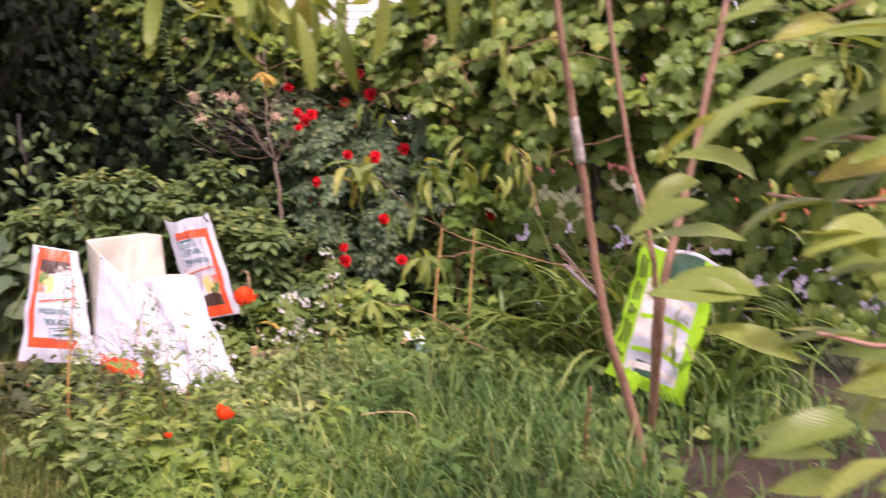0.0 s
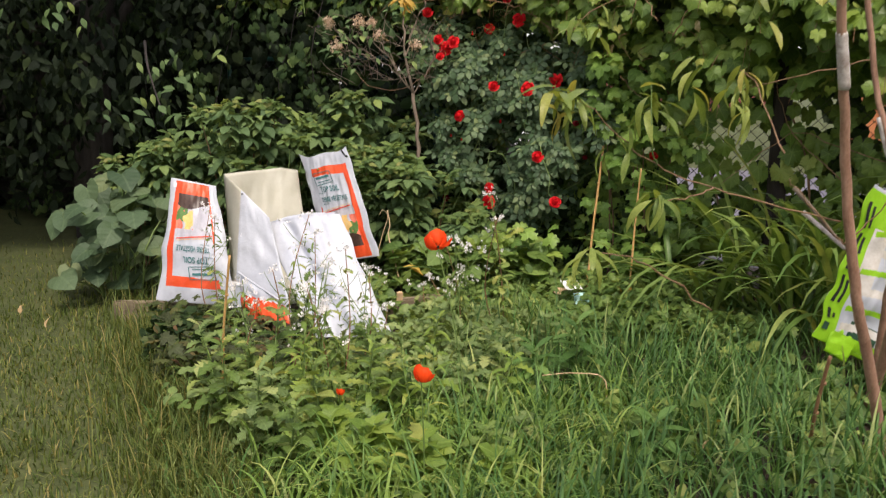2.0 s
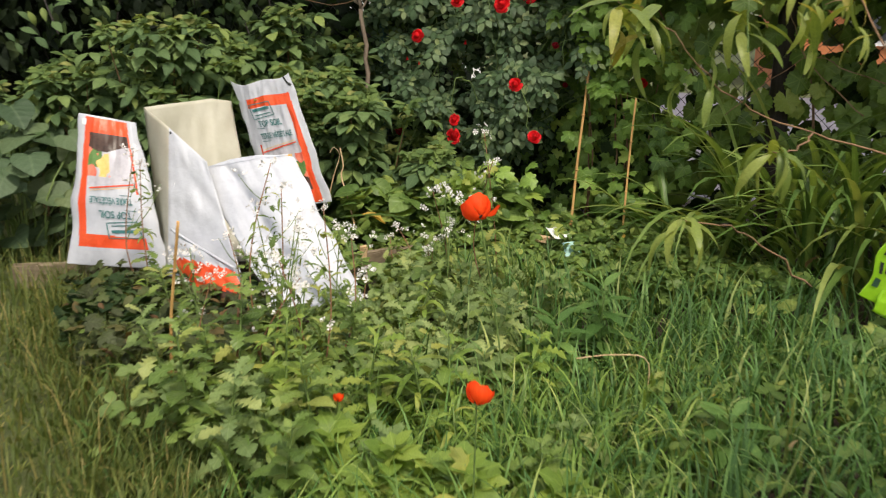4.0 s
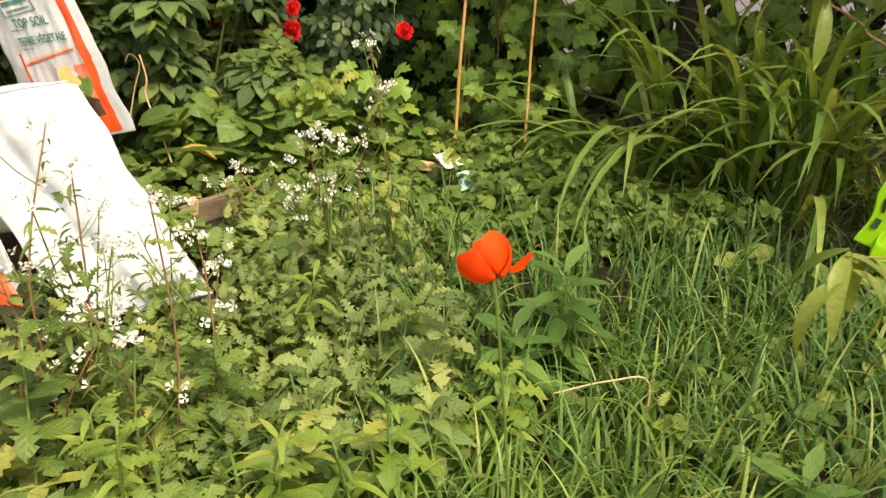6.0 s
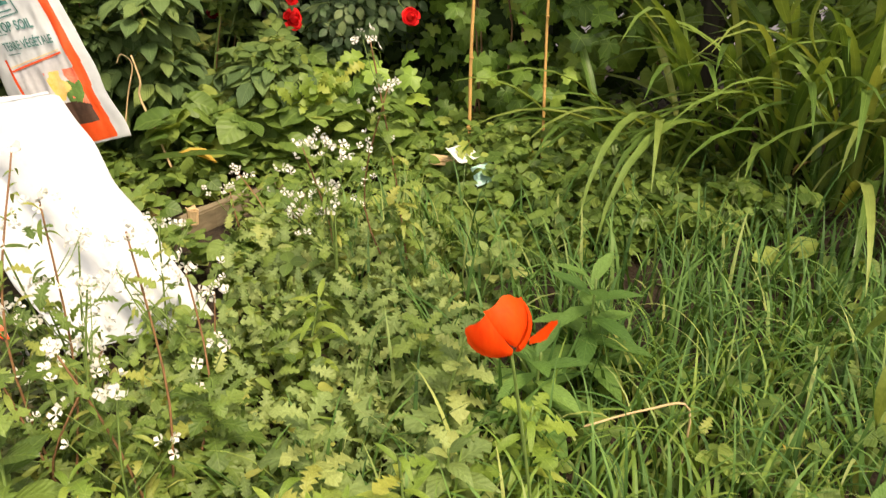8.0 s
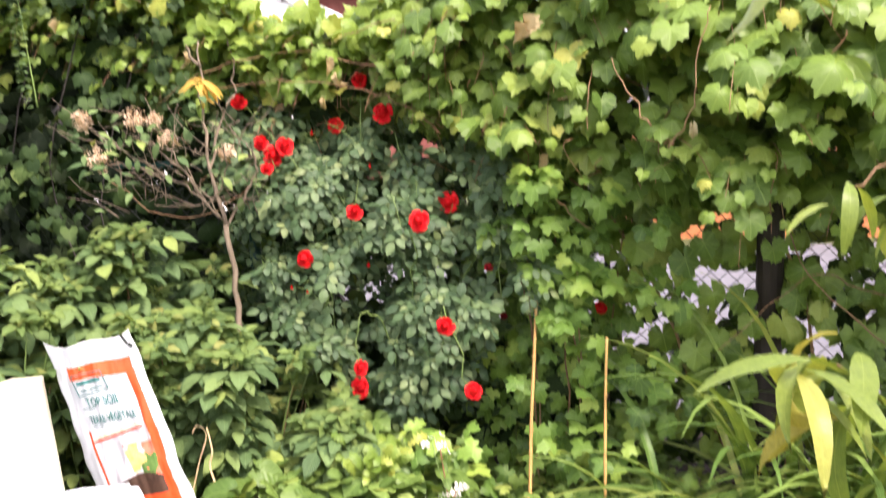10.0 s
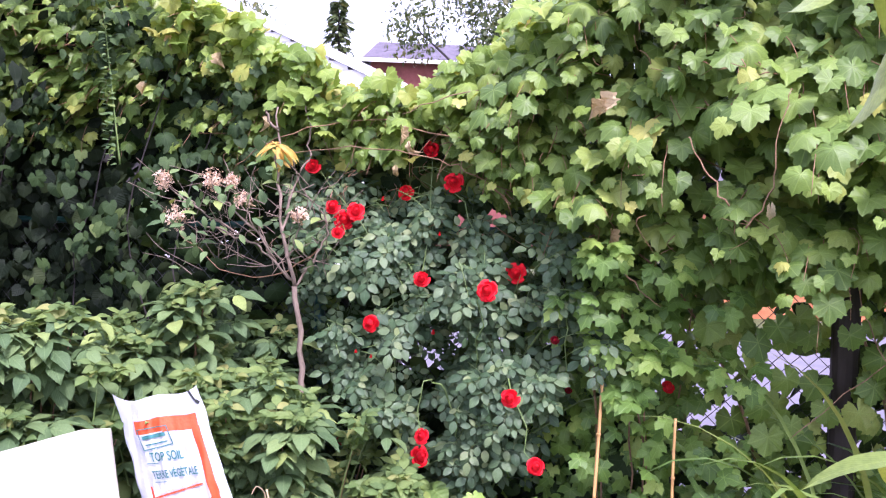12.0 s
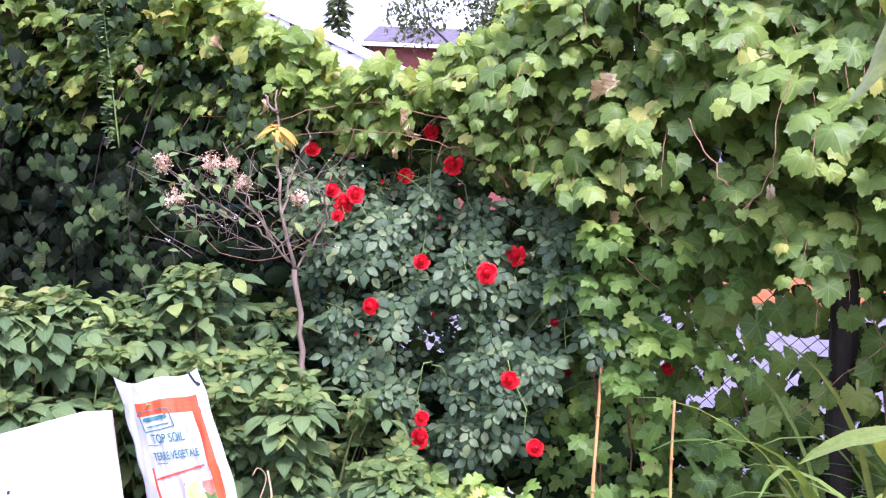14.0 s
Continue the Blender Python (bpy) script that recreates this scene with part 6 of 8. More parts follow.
stake((-0.09, 5.45, 0.0), (0.0, 5.62, 0.985), 0.0075, "thin golden bamboo stake in the bed")
stake((0.13, 5.22, 0.0), (0.19, 5.36, 0.86), 0.006, "thin golden bamboo stake in the bed")
stake((-1.65, 3.77, -0.02), (-1.53, 3.62, 0.66), 0.0055, "thin golden bamboo stake in the bed")
stake((-1.42, 3.72, -0.02), (-1.4, 3.82, 0.42), 0.004, "thin brown plant stake beside the bags", RED_STEM)
stake((0.6, 3.5, 0.0), (0.6, 3.32, 0.44), 0.007, "short reddish stick stuck in the rough grass", RED_STEM)

# ---- young peach tree ----
peach = thing("peach_tree", "young peach tree with reddish-brown stems and long drooping leaves", "tree", at=(0.93, 3.9, 0))
tube("stem", [(0.87, 3.5, -0.03), (0.815, 3.46, 0.2), (0.752, 3.41, 0.4), (0.679, 3.345, 0.6), (0.631, 3.314, 0.8), (0.592, 3.295, 1.0), (0.557, 3.25, 1.2), (0.512, 3.19, 1.4), (0.473, 3.13, 1.6), (0.43, 3.07, 1.8), (0.33, 2.95, 2.5)], 0.02, 0.011, BARK, peach, "reddish-brown stem with a white band", sides=10, knots=0.035, wobble=0.001, seed=1)
tube("stem", [(0.98, 4.0, -0.03), (0.96, 3.85, 0.45), (0.92, 3.72, 0.86), (0.81, 3.76, 1.36), (0.713, 3.76, 1.94), (0.65, 3.76, 2.6)], 0.0155, 0.008, BARK, peach, "slender reddish-brown stem", sides=9, knots=0.05, wobble=0.002, seed=2)
tube("stem", [(0.98, 4.0, -0.03), (0.94, 3.7, 0.5), (0.93, 3.56, 0.84), (1.02, 3.58, 1.24), (1.15, 3.6, 1.9), (1.3, 3.6, 2.6)], 0.021, 0.012, BARK, peach, "reddish-brown stem", sides=10, knots=0.05, wobble=0.002, seed=3)
tube("tape_band", [(0.536, 3.22, 1.3), (0.513, 3.19, 1.4), (0.5, 3.175, 1.46)], 0.0172, 0.0165, TAPE, peach, "worn white paint band", sides=10, knots=0.03)
tube("tape_band", [(0.875, 3.735, 1.06), (0.835, 3.75, 1.2)], 0.0125, 0.012, TAPE, peach, "worn white paint band", sides=9)
tube("tape_band", [(0.965, 3.567, 1.0), (0.995, 3.575, 1.13)], 0.0185, 0.018, TAPE, peach, "worn white paint band", sides=9)
TW = [
    [(0.605, 3.36, 0.88), (0.304, 3.36, 0.955), (0.088, 3.4, 1.02), (-0.059, 3.385, 1.1), (-0.168, 3.33, 1.205), (-0.27, 3.35, 1.29)],
    [(0.02, 3.38, 1.05), (-0.01, 3.3, 1.14), (-0.016, 3.318, 1.31)],
    [(0.62, 3.37, 0.8), (0.52, 3.33, 0.92), (0.42, 3.3, 1.02)],
    [(0.62, 3.37, 0.8), (0.7, 3.35, 0.9), (0.78, 3.3, 1.02)],
    [(0.2, 3.36, 0.98), (0.1, 3.2, 0.97), (-0.03, 3.02, 0.985)],
    [(0.2, 3.25, 0.6), (0.02, 3.15, 0.74), (-0.1, 3.08, 0.8), (-0.205, 3.03, 0.825)],
    [(0.47, 3.19, 1.75), (0.2, 3.25, 1.68), (-0.1, 3.33, 1.58), (-0.25, 3.37, 1.51)],
    [(0.46, 3.18, 1.85), (0.1, 2.9, 2.0), (-0.25, 2.95, 1.95), (-0.42, 3.3, 1.9)],
    [(0.75, 3.76, 1.7), (0.6, 3.85, 1.75), (0.45, 3.95, 1.7)],
    [(0.95, 3.6, 0.9), (1.15, 3.5, 1.0), (1.3, 3.4, 1.15)],
    [(1.1, 3.6, 1.7), (1.3, 3.45, 1.75), (1.5, 3.2, 1.7)],
    [(0.8, 3.76, 1.4), (0.6, 3.85, 1.35), (0.42, 3.9, 1.3)],
    [(0.4, 3.3, 1.1), (0.35, 3.5, 1.3), (0.3, 3.55, 1.36)],
]
for i, pts in enumerate(TW):
    tube("twig", pts, 0.003, 0.0014, CANE if i not in (1,) else GREEN_STEM, peach, sides=5, seed=i, wobble=0.004)
tube("cut_shoot", [(0.625, 3.345, 0.79), (0.56, 3.38, 0.85), (0.503, 3.419, 0.9)], 0.006, 0.009, TAPE, peach, "pale cut shoot", sides=6)
tube("cut_shoot", [(0.62, 3.37, 0.8), (0.54, 3.4, 0.9), (0.47, 3.42, 0.98)], 0.006, 0.008, GREY_BARK, peach, "pale cut shoot", sides=6)


def peach_spray(at, count, size, spread=0.03, droop=-0.35, seed=0, out=None):
    r = np.random.default_rng(seed)
    a = np.arange(count) * 2.4 + r.uniform(0, 6)
    P = np.array(at) + r.normal(0, spread, (count, 3))
    D = np.stack([np.cos(a), np.sin(a), np.full(count, droop) + r.normal(0, 0.2, count)], -1)
    N = np.stack([r.normal(0, 0.25, count), r.normal(-0.15, 0.25, count), np.ones(count)], -1)
    return P, basis(D, N), r.uniform(0.85, 1.15, count) * size


SPRAYS = [((-0.31, 3.35, 1.27), 9, 0.155, 0.02, -0.05), ((-0.24, 3.37, 1.27), 8, 0.15, 0.03, -0.25), ((-0.24, 3.37, 1.49), 7, 0.085, 0.03, -0.3), ((-0.1, 3.42, 1.12), 5, 0.12, 0.03, -0.9), ((-0.031, 3.02, 0.985), 10, 0.12, 0.012, -0.3), ((-0.212, 3.03, 0.828), 7, 0.12, 0.01, -0.3),
          ((0.0, 3.38, 1.26), 10, 0.13, 0.03, -0.1), ((0.2, 3.3, 1.26), 8, 0.12, 0.05, -0.3), ((0.12, 3.3, 1.32), 5, 0.12, 0.03, -0.2), ((0.3, 3.55, 1.36), 6, 0.12, 0.04, -0.5), 
          ((-0.4, 3.3, 1.91), 5, 0.2, 0.045, -7.0), ((0.15, 2.92, 2.0), 8, 0.14, 0.06, -0.7), ((-0.1, 2.93, 1.97), 7, 0.13, 0.05, -1.2), ((0.3, 3.05, 1.93), 7, 0.13, 0.05, -1.0), ((0.25, 3.24, 1.7), 7, 0.12, 0.04, -0.9),
          ((0.45, 3.95, 1.7), 8, 0.13, 0.06, -0.6), ((0.42, 3.9, 1.3), 8, 0.12, 0.06, -0.6), ((0.78, 3.3, 1.02), 4, 0.1, 0.03, -0.3), ((1.3, 3.4, 1.15), 7, 0.12, 0.05, -0.4), ((1.48, 3.22, 1.7), 8, 0.13, 0.06, -0.6),
          ((0.7, 3.76, 2.1), 9, 0.13, 0.08, -0.6), ((0.42, 3.16, 2.3), 9, 0.13, 0.08, -0.6), ((1.2, 3.6, 2.2), 9, 0.13, 0.08, -0.6), ((0.98, 3.5, 0.55), 5, 0.1, 0.03, -0.3), ((0.95, 3.45, 0.7), 4, 0.1, 0.03, -0.3)]
PS = [peach_spray(a, c, s, sp, dr, 100 + i) for i, (a, c, s, sp, dr) in enumerate(SPRAYS)]
foliage("peach_leaves", peach, T_LANCE, np.concatenate([p[0] for p in PS]), np.concatenate([p[1] for p in PS]), np.concatenate([p[2] for p in PS]), PEACH, singles=260)

# a second peach tree at the walk's start, its boughs reaching in
peach2 = thing("peach_tree", "peach tree whose leafy boughs reach over the path", "tree", at=(1.35, 1.0, 0))
tube("stem", [(1.35, 1.0, -0.03), (1.3, 1.0, 0.6), (1.22, 0.98, 1.2), (1.15, 1.1, 2.0), (1.1, 1.2, 2.7)], 0.035, 0.015, BARK, peach2, "reddish-brown stem", sides=10, knots=0.06, wobble=0.004)
for i, pts in enumerate([[(1.22, 0.98, 1.2), (0.9, 0.95, 1.3), (0.6, 0.95, 1.36), (0.44, 0.93, 1.37)], [(1.26, 1.0, 0.95), (0.9, 0.9, 1.05), (0.6, 0.88, 1.15), (0.45, 0.9, 1.18)],
                         [(1.15, 1.1, 2.0), (0.6, 1.4, 2.0), (0.0, 1.55, 1.84), (-0.2, 1.62, 1.74), (-0.35, 1.64, 1.72)], [(1.18, 1.05, 1.7), (0.8, 1.0, 1.6), (0.48, 0.98, 1.5)], [(1.2, 1.0, 1.1), (0.8, 1.1, 1.28), (0.5, 1.2, 1.3)]]):
    tube("bough", pts, 0.006, 0.0025, BARK, peach2, sides=6, wobble=0.005, seed=i)
S2 = [((-0.33, 1.64, 1.7), 10, 0.13, 0.06, -2.2), ((-0.25, 1.64, 1.68), 10, 0.14, 0.05, -2.4), ((-0.18, 1.62, 1.69), 10, 0.14, 0.05, -2.2), ((-0.13, 1.58, 1.7), 11, 0.14, 0.06, -2.2), ((0.0, 1.58, 1.72), 11, 0.14, 0.06, -2.4), ((0.12, 1.55, 1.76), 9, 0.14, 0.06, -2.0), ((-0.22, 1.6, 1.72), 9, 0.13, 0.05, -1.2), ((-0.05, 1.52, 1.8), 8, 0.13, 0.06, -1.2), ((0.2, 1.48, 1.88), 8, 0.13, 0.06, -1.0), ((0.5, 1.42, 1.97), 8, 0.13, 0.06, -0.8), ((1.1, 1.15, 2.3), 12, 0.13, 0.1, -0.6), ((0.9, 0.95, 1.3), 8, 0.13, 0.05, -0.4)]
PS = [peach_spray(a, c, s, sp, dr, 200 + i) for i, (a, c, s, sp, dr) in enumerate(S2)]
foliage("peach_leaves", peach2, T_LANCE, np.concatenate([p[0] for p in PS]), np.concatenate([p[1] for p in PS]), np.concatenate([p[2] for p in PS]), PEACH, singles=140)

# leaves along the near boughs, pointing out over the path
near_leaf = [(0.36, 0.95, 1.42), (0.42, 0.93, 1.39), (0.47, 0.93, 1.45), (0.53, 0.94, 1.37), (0.5, 0.96, 1.31), (0.56, 0.95, 1.43), (0.44, 0.98, 1.51), (0.5, 0.98, 1.54), (0.56, 0.98, 1.5), (0.6, 0.97, 1.35), (0.38, 1.1, 1.33), (0.43, 1.12, 1.28), (0.48, 1.15, 1.31), (0.36, 0.93, 1.2),
             (0.42, 0.9, 1.22), (0.46, 0.9, 1.15), (0.5, 0.89, 1.19), (0.54, 0.89, 1.25), (0.47, 0.88, 1.09), (0.53, 0.87, 1.06), (0.57, 0.88, 1.13), (0.6, 0.9, 1.2), (0.62, 0.94, 1.29), (0.49, 0.93, 1.26), (0.58, 0.96, 1.58), (0.63, 0.97, 1.47), (0.52, 0.95, 1.4), (0.4, 0.95, 1.28), (0.6, 0.86, 1.05), (0.56, 0.92, 1.3)]
near_leaf += [(rng.uniform(0.5, 0.7), rng.uniform(0.85, 1.1), rng.uniform(1.0, 1.62)) for k in range(34)]
n = len(near_leaf)
tip = np.stack([-np.ones(n) + rng.normal(0, 0.25, n), rng.normal(0.0, 0.35, n), rng.normal(0.05, 0.4, n)], -1)
nrm = np.stack([rng.normal(-0.1, 0.3, n), rng.normal(-0.35, 0.3, n), np.ones(n)], -1)
foliage("near_leaves", peach2, T_BROADLANCE, np.array(near_leaf) + rng.normal(0, 0.012, (n, 3)), basis(tip, nrm), rng.uniform(0.085, 0.125, n), PEACH, singles=n)
# upper crowns added above the view to shade the ground on the right
for tree, c, r, n in ((peach, (0.6, 3.2, 2.8), 0.6, 110), (peach2, (0.95, 1.25, 2.7), 0.8, 1300)):
    v = rng.normal(0, 1, (n, 3))
    v /= np.linalg.norm(v, axis=1, keepdims=True)
    pos = np.array(c) + v * r * rng.uniform(0.3, 1, (n, 1)) * np.array([1, 1, 0.6])
    tip = np.stack([v[:, 0], v[:, 1], rng.normal(-0.7, 0.3, n)], -1)
    foliage("crown", tree, T_LANCE, pos, basis(tip, np.tile((0, 0, 1.0), (n, 1)) + rng.normal(0, 0.3, (n, 3))), rng.uniform(0.1, 0.15, n), PEACH, "upper crown of long leaves, added out of view to cast shade")

# ---- daylilies ----
def daylily(at, count, length, seed, label):
    t = thing("daylily_clump", label, "plant", group="daylilies", at=(at[0], at[1], 0))
    r = random.Random(seed)
    for k in range(count):
        a = r.gauss(3.9, 1.3)
        l = length * r.uniform(0.7, 1.1)
        arch = r.uniform(1.2, 2.5)
        lean = r.uniform(0.08, 0.9)
        w0 = r.uniform(0.013, 0.021)
        V, U = [], []
        p = Vector((at[0] + r.gauss(0, 0.045), at[1] + r.gauss(0, 0.045), 0.0))
        n = 10
        d = Vector((math.cos(a), math.sin(a), 0))
        s = Vector((-math.sin(a), math.cos(a), 0))
        for i in range(n + 1):
            q = i / n
            ang = lean + arch * q * q
            w = w0 * (0.75 + 0.5 * q if q < 0.5 else 1.0) * (1 - max(0, q - 0.55) ** 1.5 * 3.2)
            w = max(w, 0.0006)
            up = Vector((0, 0, 1)) * math.sin(ang) - d * math.cos(ang)
            for c, lift in ((-1, 0.35), (0, 0), (1, 0.35)):
                V.append(tuple(p + s * (c * w) + up * (lift * w)))
                U.append((0.5 + 0.5 * c, q))
            p = p + (d * math.sin(ang) + Vector((0, 0, 1)) * math.cos(ang)) * (l / n)
            p.z = max(p.z, 0.012)
        F = []
        for i in range(n):
            for c in (0, 1):
                b = i * 3 + c
                F += [(b, b + 1, b + 4), (b, b + 4, b + 3)]
        put("blade", raw_mesh("blade", V, F, U, (STRAP,)), t)


for i, (dx, dy, cnt, ln) in enumerate([(0.92, 4.95, 17, 1.1), (1.05, 4.8, 20, 1.05), (1.2, 4.9, 22, 1.1), (0.9, 5.2, 20, 1.25), (1.15, 5.2, 22, 1.2), (1.45, 4.75, 22, 1.1), (1.5, 5.05, 22, 1.2), (0.56, 5.15, 6, 1.0), (0.36, 5.2, 4, 0.85), (0.74, 5.25, 11, 1.2), (1.4, 4.3, 26, 0.6), (1.75, 4.6, 26, 0.65)]):
    daylily((dx, dy), cnt, ln, 300 + i, "clump of daylily with long arching strap leaves")

# ---- poppies ----
def poppy(at, r, facing, seed, label, foot):
    t = thing("poppy", label, "flower", group="poppies", at=(foot[0], foot[1], 0))
    rr = random.Random(seed)
    tube("stalk", [foot, ((foot[0] * 0.6 + at[0] * 0.4), (foot[1] * 0.6 + at[1] * 0.4), at[2] * 0.55), tuple(Vector(at) - Vector(facing).normalized() * r * 0.35)], 0.0028, 0.002, GREEN_STEM, t, "thin hairy green stalk", sides=5)
    q = Vector(facing).to_track_quat("Z", "Y").to_matrix()
    for k in range(4):
        a0 = k * math.pi / 2 + rr.uniform(-0.15, 0.15)
        big = 1.0 if k % 2 == 0 else 0.9
        V = []
        nu, nv = 9, 7
        for j in range(nv + 1):
            v = j / nv
            for i in range(nu + 1):
                s = 2 * i / nu - 1
                ang = a0 + s * (0.95 if k % 2 == 0 else 0.85)
                th = 0.15 + v * 1.55 * (1 + 0.06 * math.sin(5 * s + k + seed))
                rad = r * big * math.sin(th) * (1 + 0.03 * math.sin(9 * s + seed) * v) + r * 0.1 * v * v * (k % 2)
                open_a = 1.0
                h = r * 0.35 - r * 1.05 * math.cos(th) * (1 - 0.1 * s * s)
                V.append(tuple(Vector(at) + q @ Vector((math.cos(ang) * rad * open_a, math.sin(ang) * rad * open_a, h + 0.004 * (k % 2)))))
        F = []
        for j in range(nv):
            for i in range(nu):
                a = j * (nu + 1) + i
                F.append((a, a + 1, a + nu + 2, a + nu + 1))
        put("petal", raw_mesh("petal", V, F, mats=(POPPY_PETAL,)), t, "crinkled orange-red petal" if k == 0 else "")
    bm = bmesh.new()
    bmesh.ops.create_uvsphere(bm, u_segments=10, v_segments=7, radius=r * 0.2)
    bmesh.ops.scale(bm, vec=(1, 1, 1.2), verts=bm.verts)
    bmesh.ops.translate(bm, vec=Vector(at) - q @ Vector((0, 0, r * 0.4)), verts=bm.verts)
    part("seed_pod", bm, P_BLACK, t, "dark seed pod with black anthers")
    return t, q


poppy((-0.672, 3.115, 0.823), 0.036, (-0.3, 0.75, 0.5), 1, "orange-red poppy in full bloom on a thin stalk", (-0.56, 3.22, 0.0))
tp = bpy.data.objects["poppy"]
put("petal", raw_mesh("petal", [(-0.647 + 0.03 * q + 0.004 * math.sin(5 * q), 3.105 - 0.01 * q, 0.815 + 0.025 * q + c * 0.009 * math.sin(0.4 + 2.5 * q)) for q in (0, 0.25, 0.5, 0.75, 1) for c in (-1, 0, 1)], [(i * 3 + j, i * 3 + j + 1, i * 3 + j + 4, i * 3 + j + 3) for i in range(4) for j in (0, 1)], mats=(POPPY_PETAL,)), tp, "narrow petal curling outwards")
poppy((-0.675, 2.82, 0.49), 0.031, (0.35, 0.5, 0.75), 2, "orange-red poppy in full bloom on a thin stalk", (-0.68, 2.9, 0.0))
poppy((-1.03, 3.3, 0.25), 0.015, (0.1, 0.3, 0.9), 3, "small drooping orange-red poppy", (-1.05, 3.35, 0.0))

# ---- white-flowered weeds ----
def cress(foot, heads, seed, label):
    t = thing("white_flowered_weed", label, "weed", group="white-flowered weeds", at=(foot[0], foot[1], 0))
    r = np.random.default_rng(seed)
    for h in heads:
        m = (np.array(foot) * 0.5 + np.array(h) * 0.5) + r.normal(0, 0.035, 3)
        twigs, tops = [], [(np.array(h), 8)]
        for b in range(3 if h[2] > 0.35 else 1):
            q = r.uniform(0.45, 0.85)
            root = m * (2 - 2 * q) + np.array(h) * (2 * q - 1) if q > 0.5 else m
            a = r.uniform(0, 6.28)
            end = root + np.array([math.cos(a) * r.uniform(0.05, 0.1), math.sin(a) * 0.06, r.uniform(0.06, 0.13)])
            twigs.append(([tuple(root), tuple((root + end) / 2 + np.array([0, 0, -0.01])), tuple(end)], 0.0016, 0.001))
            tops.append((end, 2))
        tubes("side_twig", twigs, GREEN_STEM, t)
        tube("stem", [foot, tuple(m), h], 0.0035, 0.0018, RED_STEM if r.uniform() < 0.5 else GREEN_STEM, t, sides=5)
        pos = np.concatenate([c + r.normal(0, 0.014, (q, 3)) * np.array([1.4, 1.4, 0.7]) for c, q in tops])
        k = len(pos)
        v = r.normal(0, 0.5, (k, 3)) + np.array([0, -0.4, 0.8])
        me = raw_mesh("flower_head", *scatter(T_CRESS, pos, basis(r.normal(0, 1, (k, 3)), v), r.uniform(0.008, 0.0138, k)), mats=(WHITE_PETAL,))
        put("flower_head", me, t, "small white four-petalled flowers", kind="stuff")
        k = 30
        s = r.uniform(0.12, 0.97, k)
        pos = np.array(foot)[None] * (1 - s[:, None]) + np.array(h)[None] * s[:, None]
        a = r.uniform(0, 6.28, k)
        tip = np.stack([np.cos(a), np.sin(a), r.uniform(-0.2, 0.6, k)], -1)
        foliage("stem_leaves", t, T_PINNATE + T_LANCE, pos, basis(tip, np.tile((0.0, -0.2, 1.0), (k, 1))), r.uniform(0.045, 0.1, k) * (1.15 - 0.7 * s), HERB, singles=k)


cress((-0.5, 4.5, 0), [(-0.585, 4.5, 0.815), (-0.55, 4.47, 0.7)], 1, "tall weed with small white flowers and a bare stem")
cress((-0.72, 4.5, 0), [(-0.735, 4.34, 0.62), (-0.78, 4.36, 0.6), (-0.68, 4.38, 0.57), (-0.71, 4.4, 0.47)], 2, "branching weed topped with small white flowers")
cress((-0.95, 5.1, 0), [(-0.945, 5.1, 0.27), (-0.98, 5.08, 0.22)], 3, "low weed with small white flowers")
cress((-0.76, 4.85, 0), [(-0.76, 4.8, 0.3), (-0.8, 4.82, 0.24), (-0.7, 4.75, 0.33)], 4, "low weed with small white flowers")
cress((-1.15, 3.75, 0), [(-1.17, 3.69, 0.45), (-1.05, 3.93, 0.54), (-1.2, 3.8, 0.6), (-1.13, 3.85, 0.66), (-1.25, 3.7, 0.52)], 5, "branching weed with white flowers in front of the bags")
cress((-1.35, 3.9, 0), [(-1.38, 4.0, 0.62), (-1.28, 3.95, 0.7), (-1.45, 3.9, 0.55), (-1.33, 4.05, 0.76), (-1.22, 3.9, 0.4)], 6, "branching weed with white flowers in front of the bags")
cress((-1.55, 3.85, 0), [(-1.58, 3.9, 0.5), (-1.66, 3.95, 0.46), (-1.5, 3.85, 0.42)], 7, "branching weed with white flowers in front of the bags")
cress((-1.1, 4.2, 0), [(-1.12, 4.25, 0.5), (-1.22, 4.22, 0.4), (-1.02, 4.2, 0.33)], 9, "branching leafy weed in front of the white bag")
cress((-1.3, 3.98, 0), [(-1.34, 4.02, 0.5), (-1.42, 4.05, 0.44), (-1.26, 4.1, 0.55)], 11, "branching leafy weed in front of the white bag")
cress((-1.95, 4.6, 0), [(-1.99, 4.62, 0.7), (-1.96, 4.6, 0.66)], 8, "thin weed with small white flowers beside a bag")

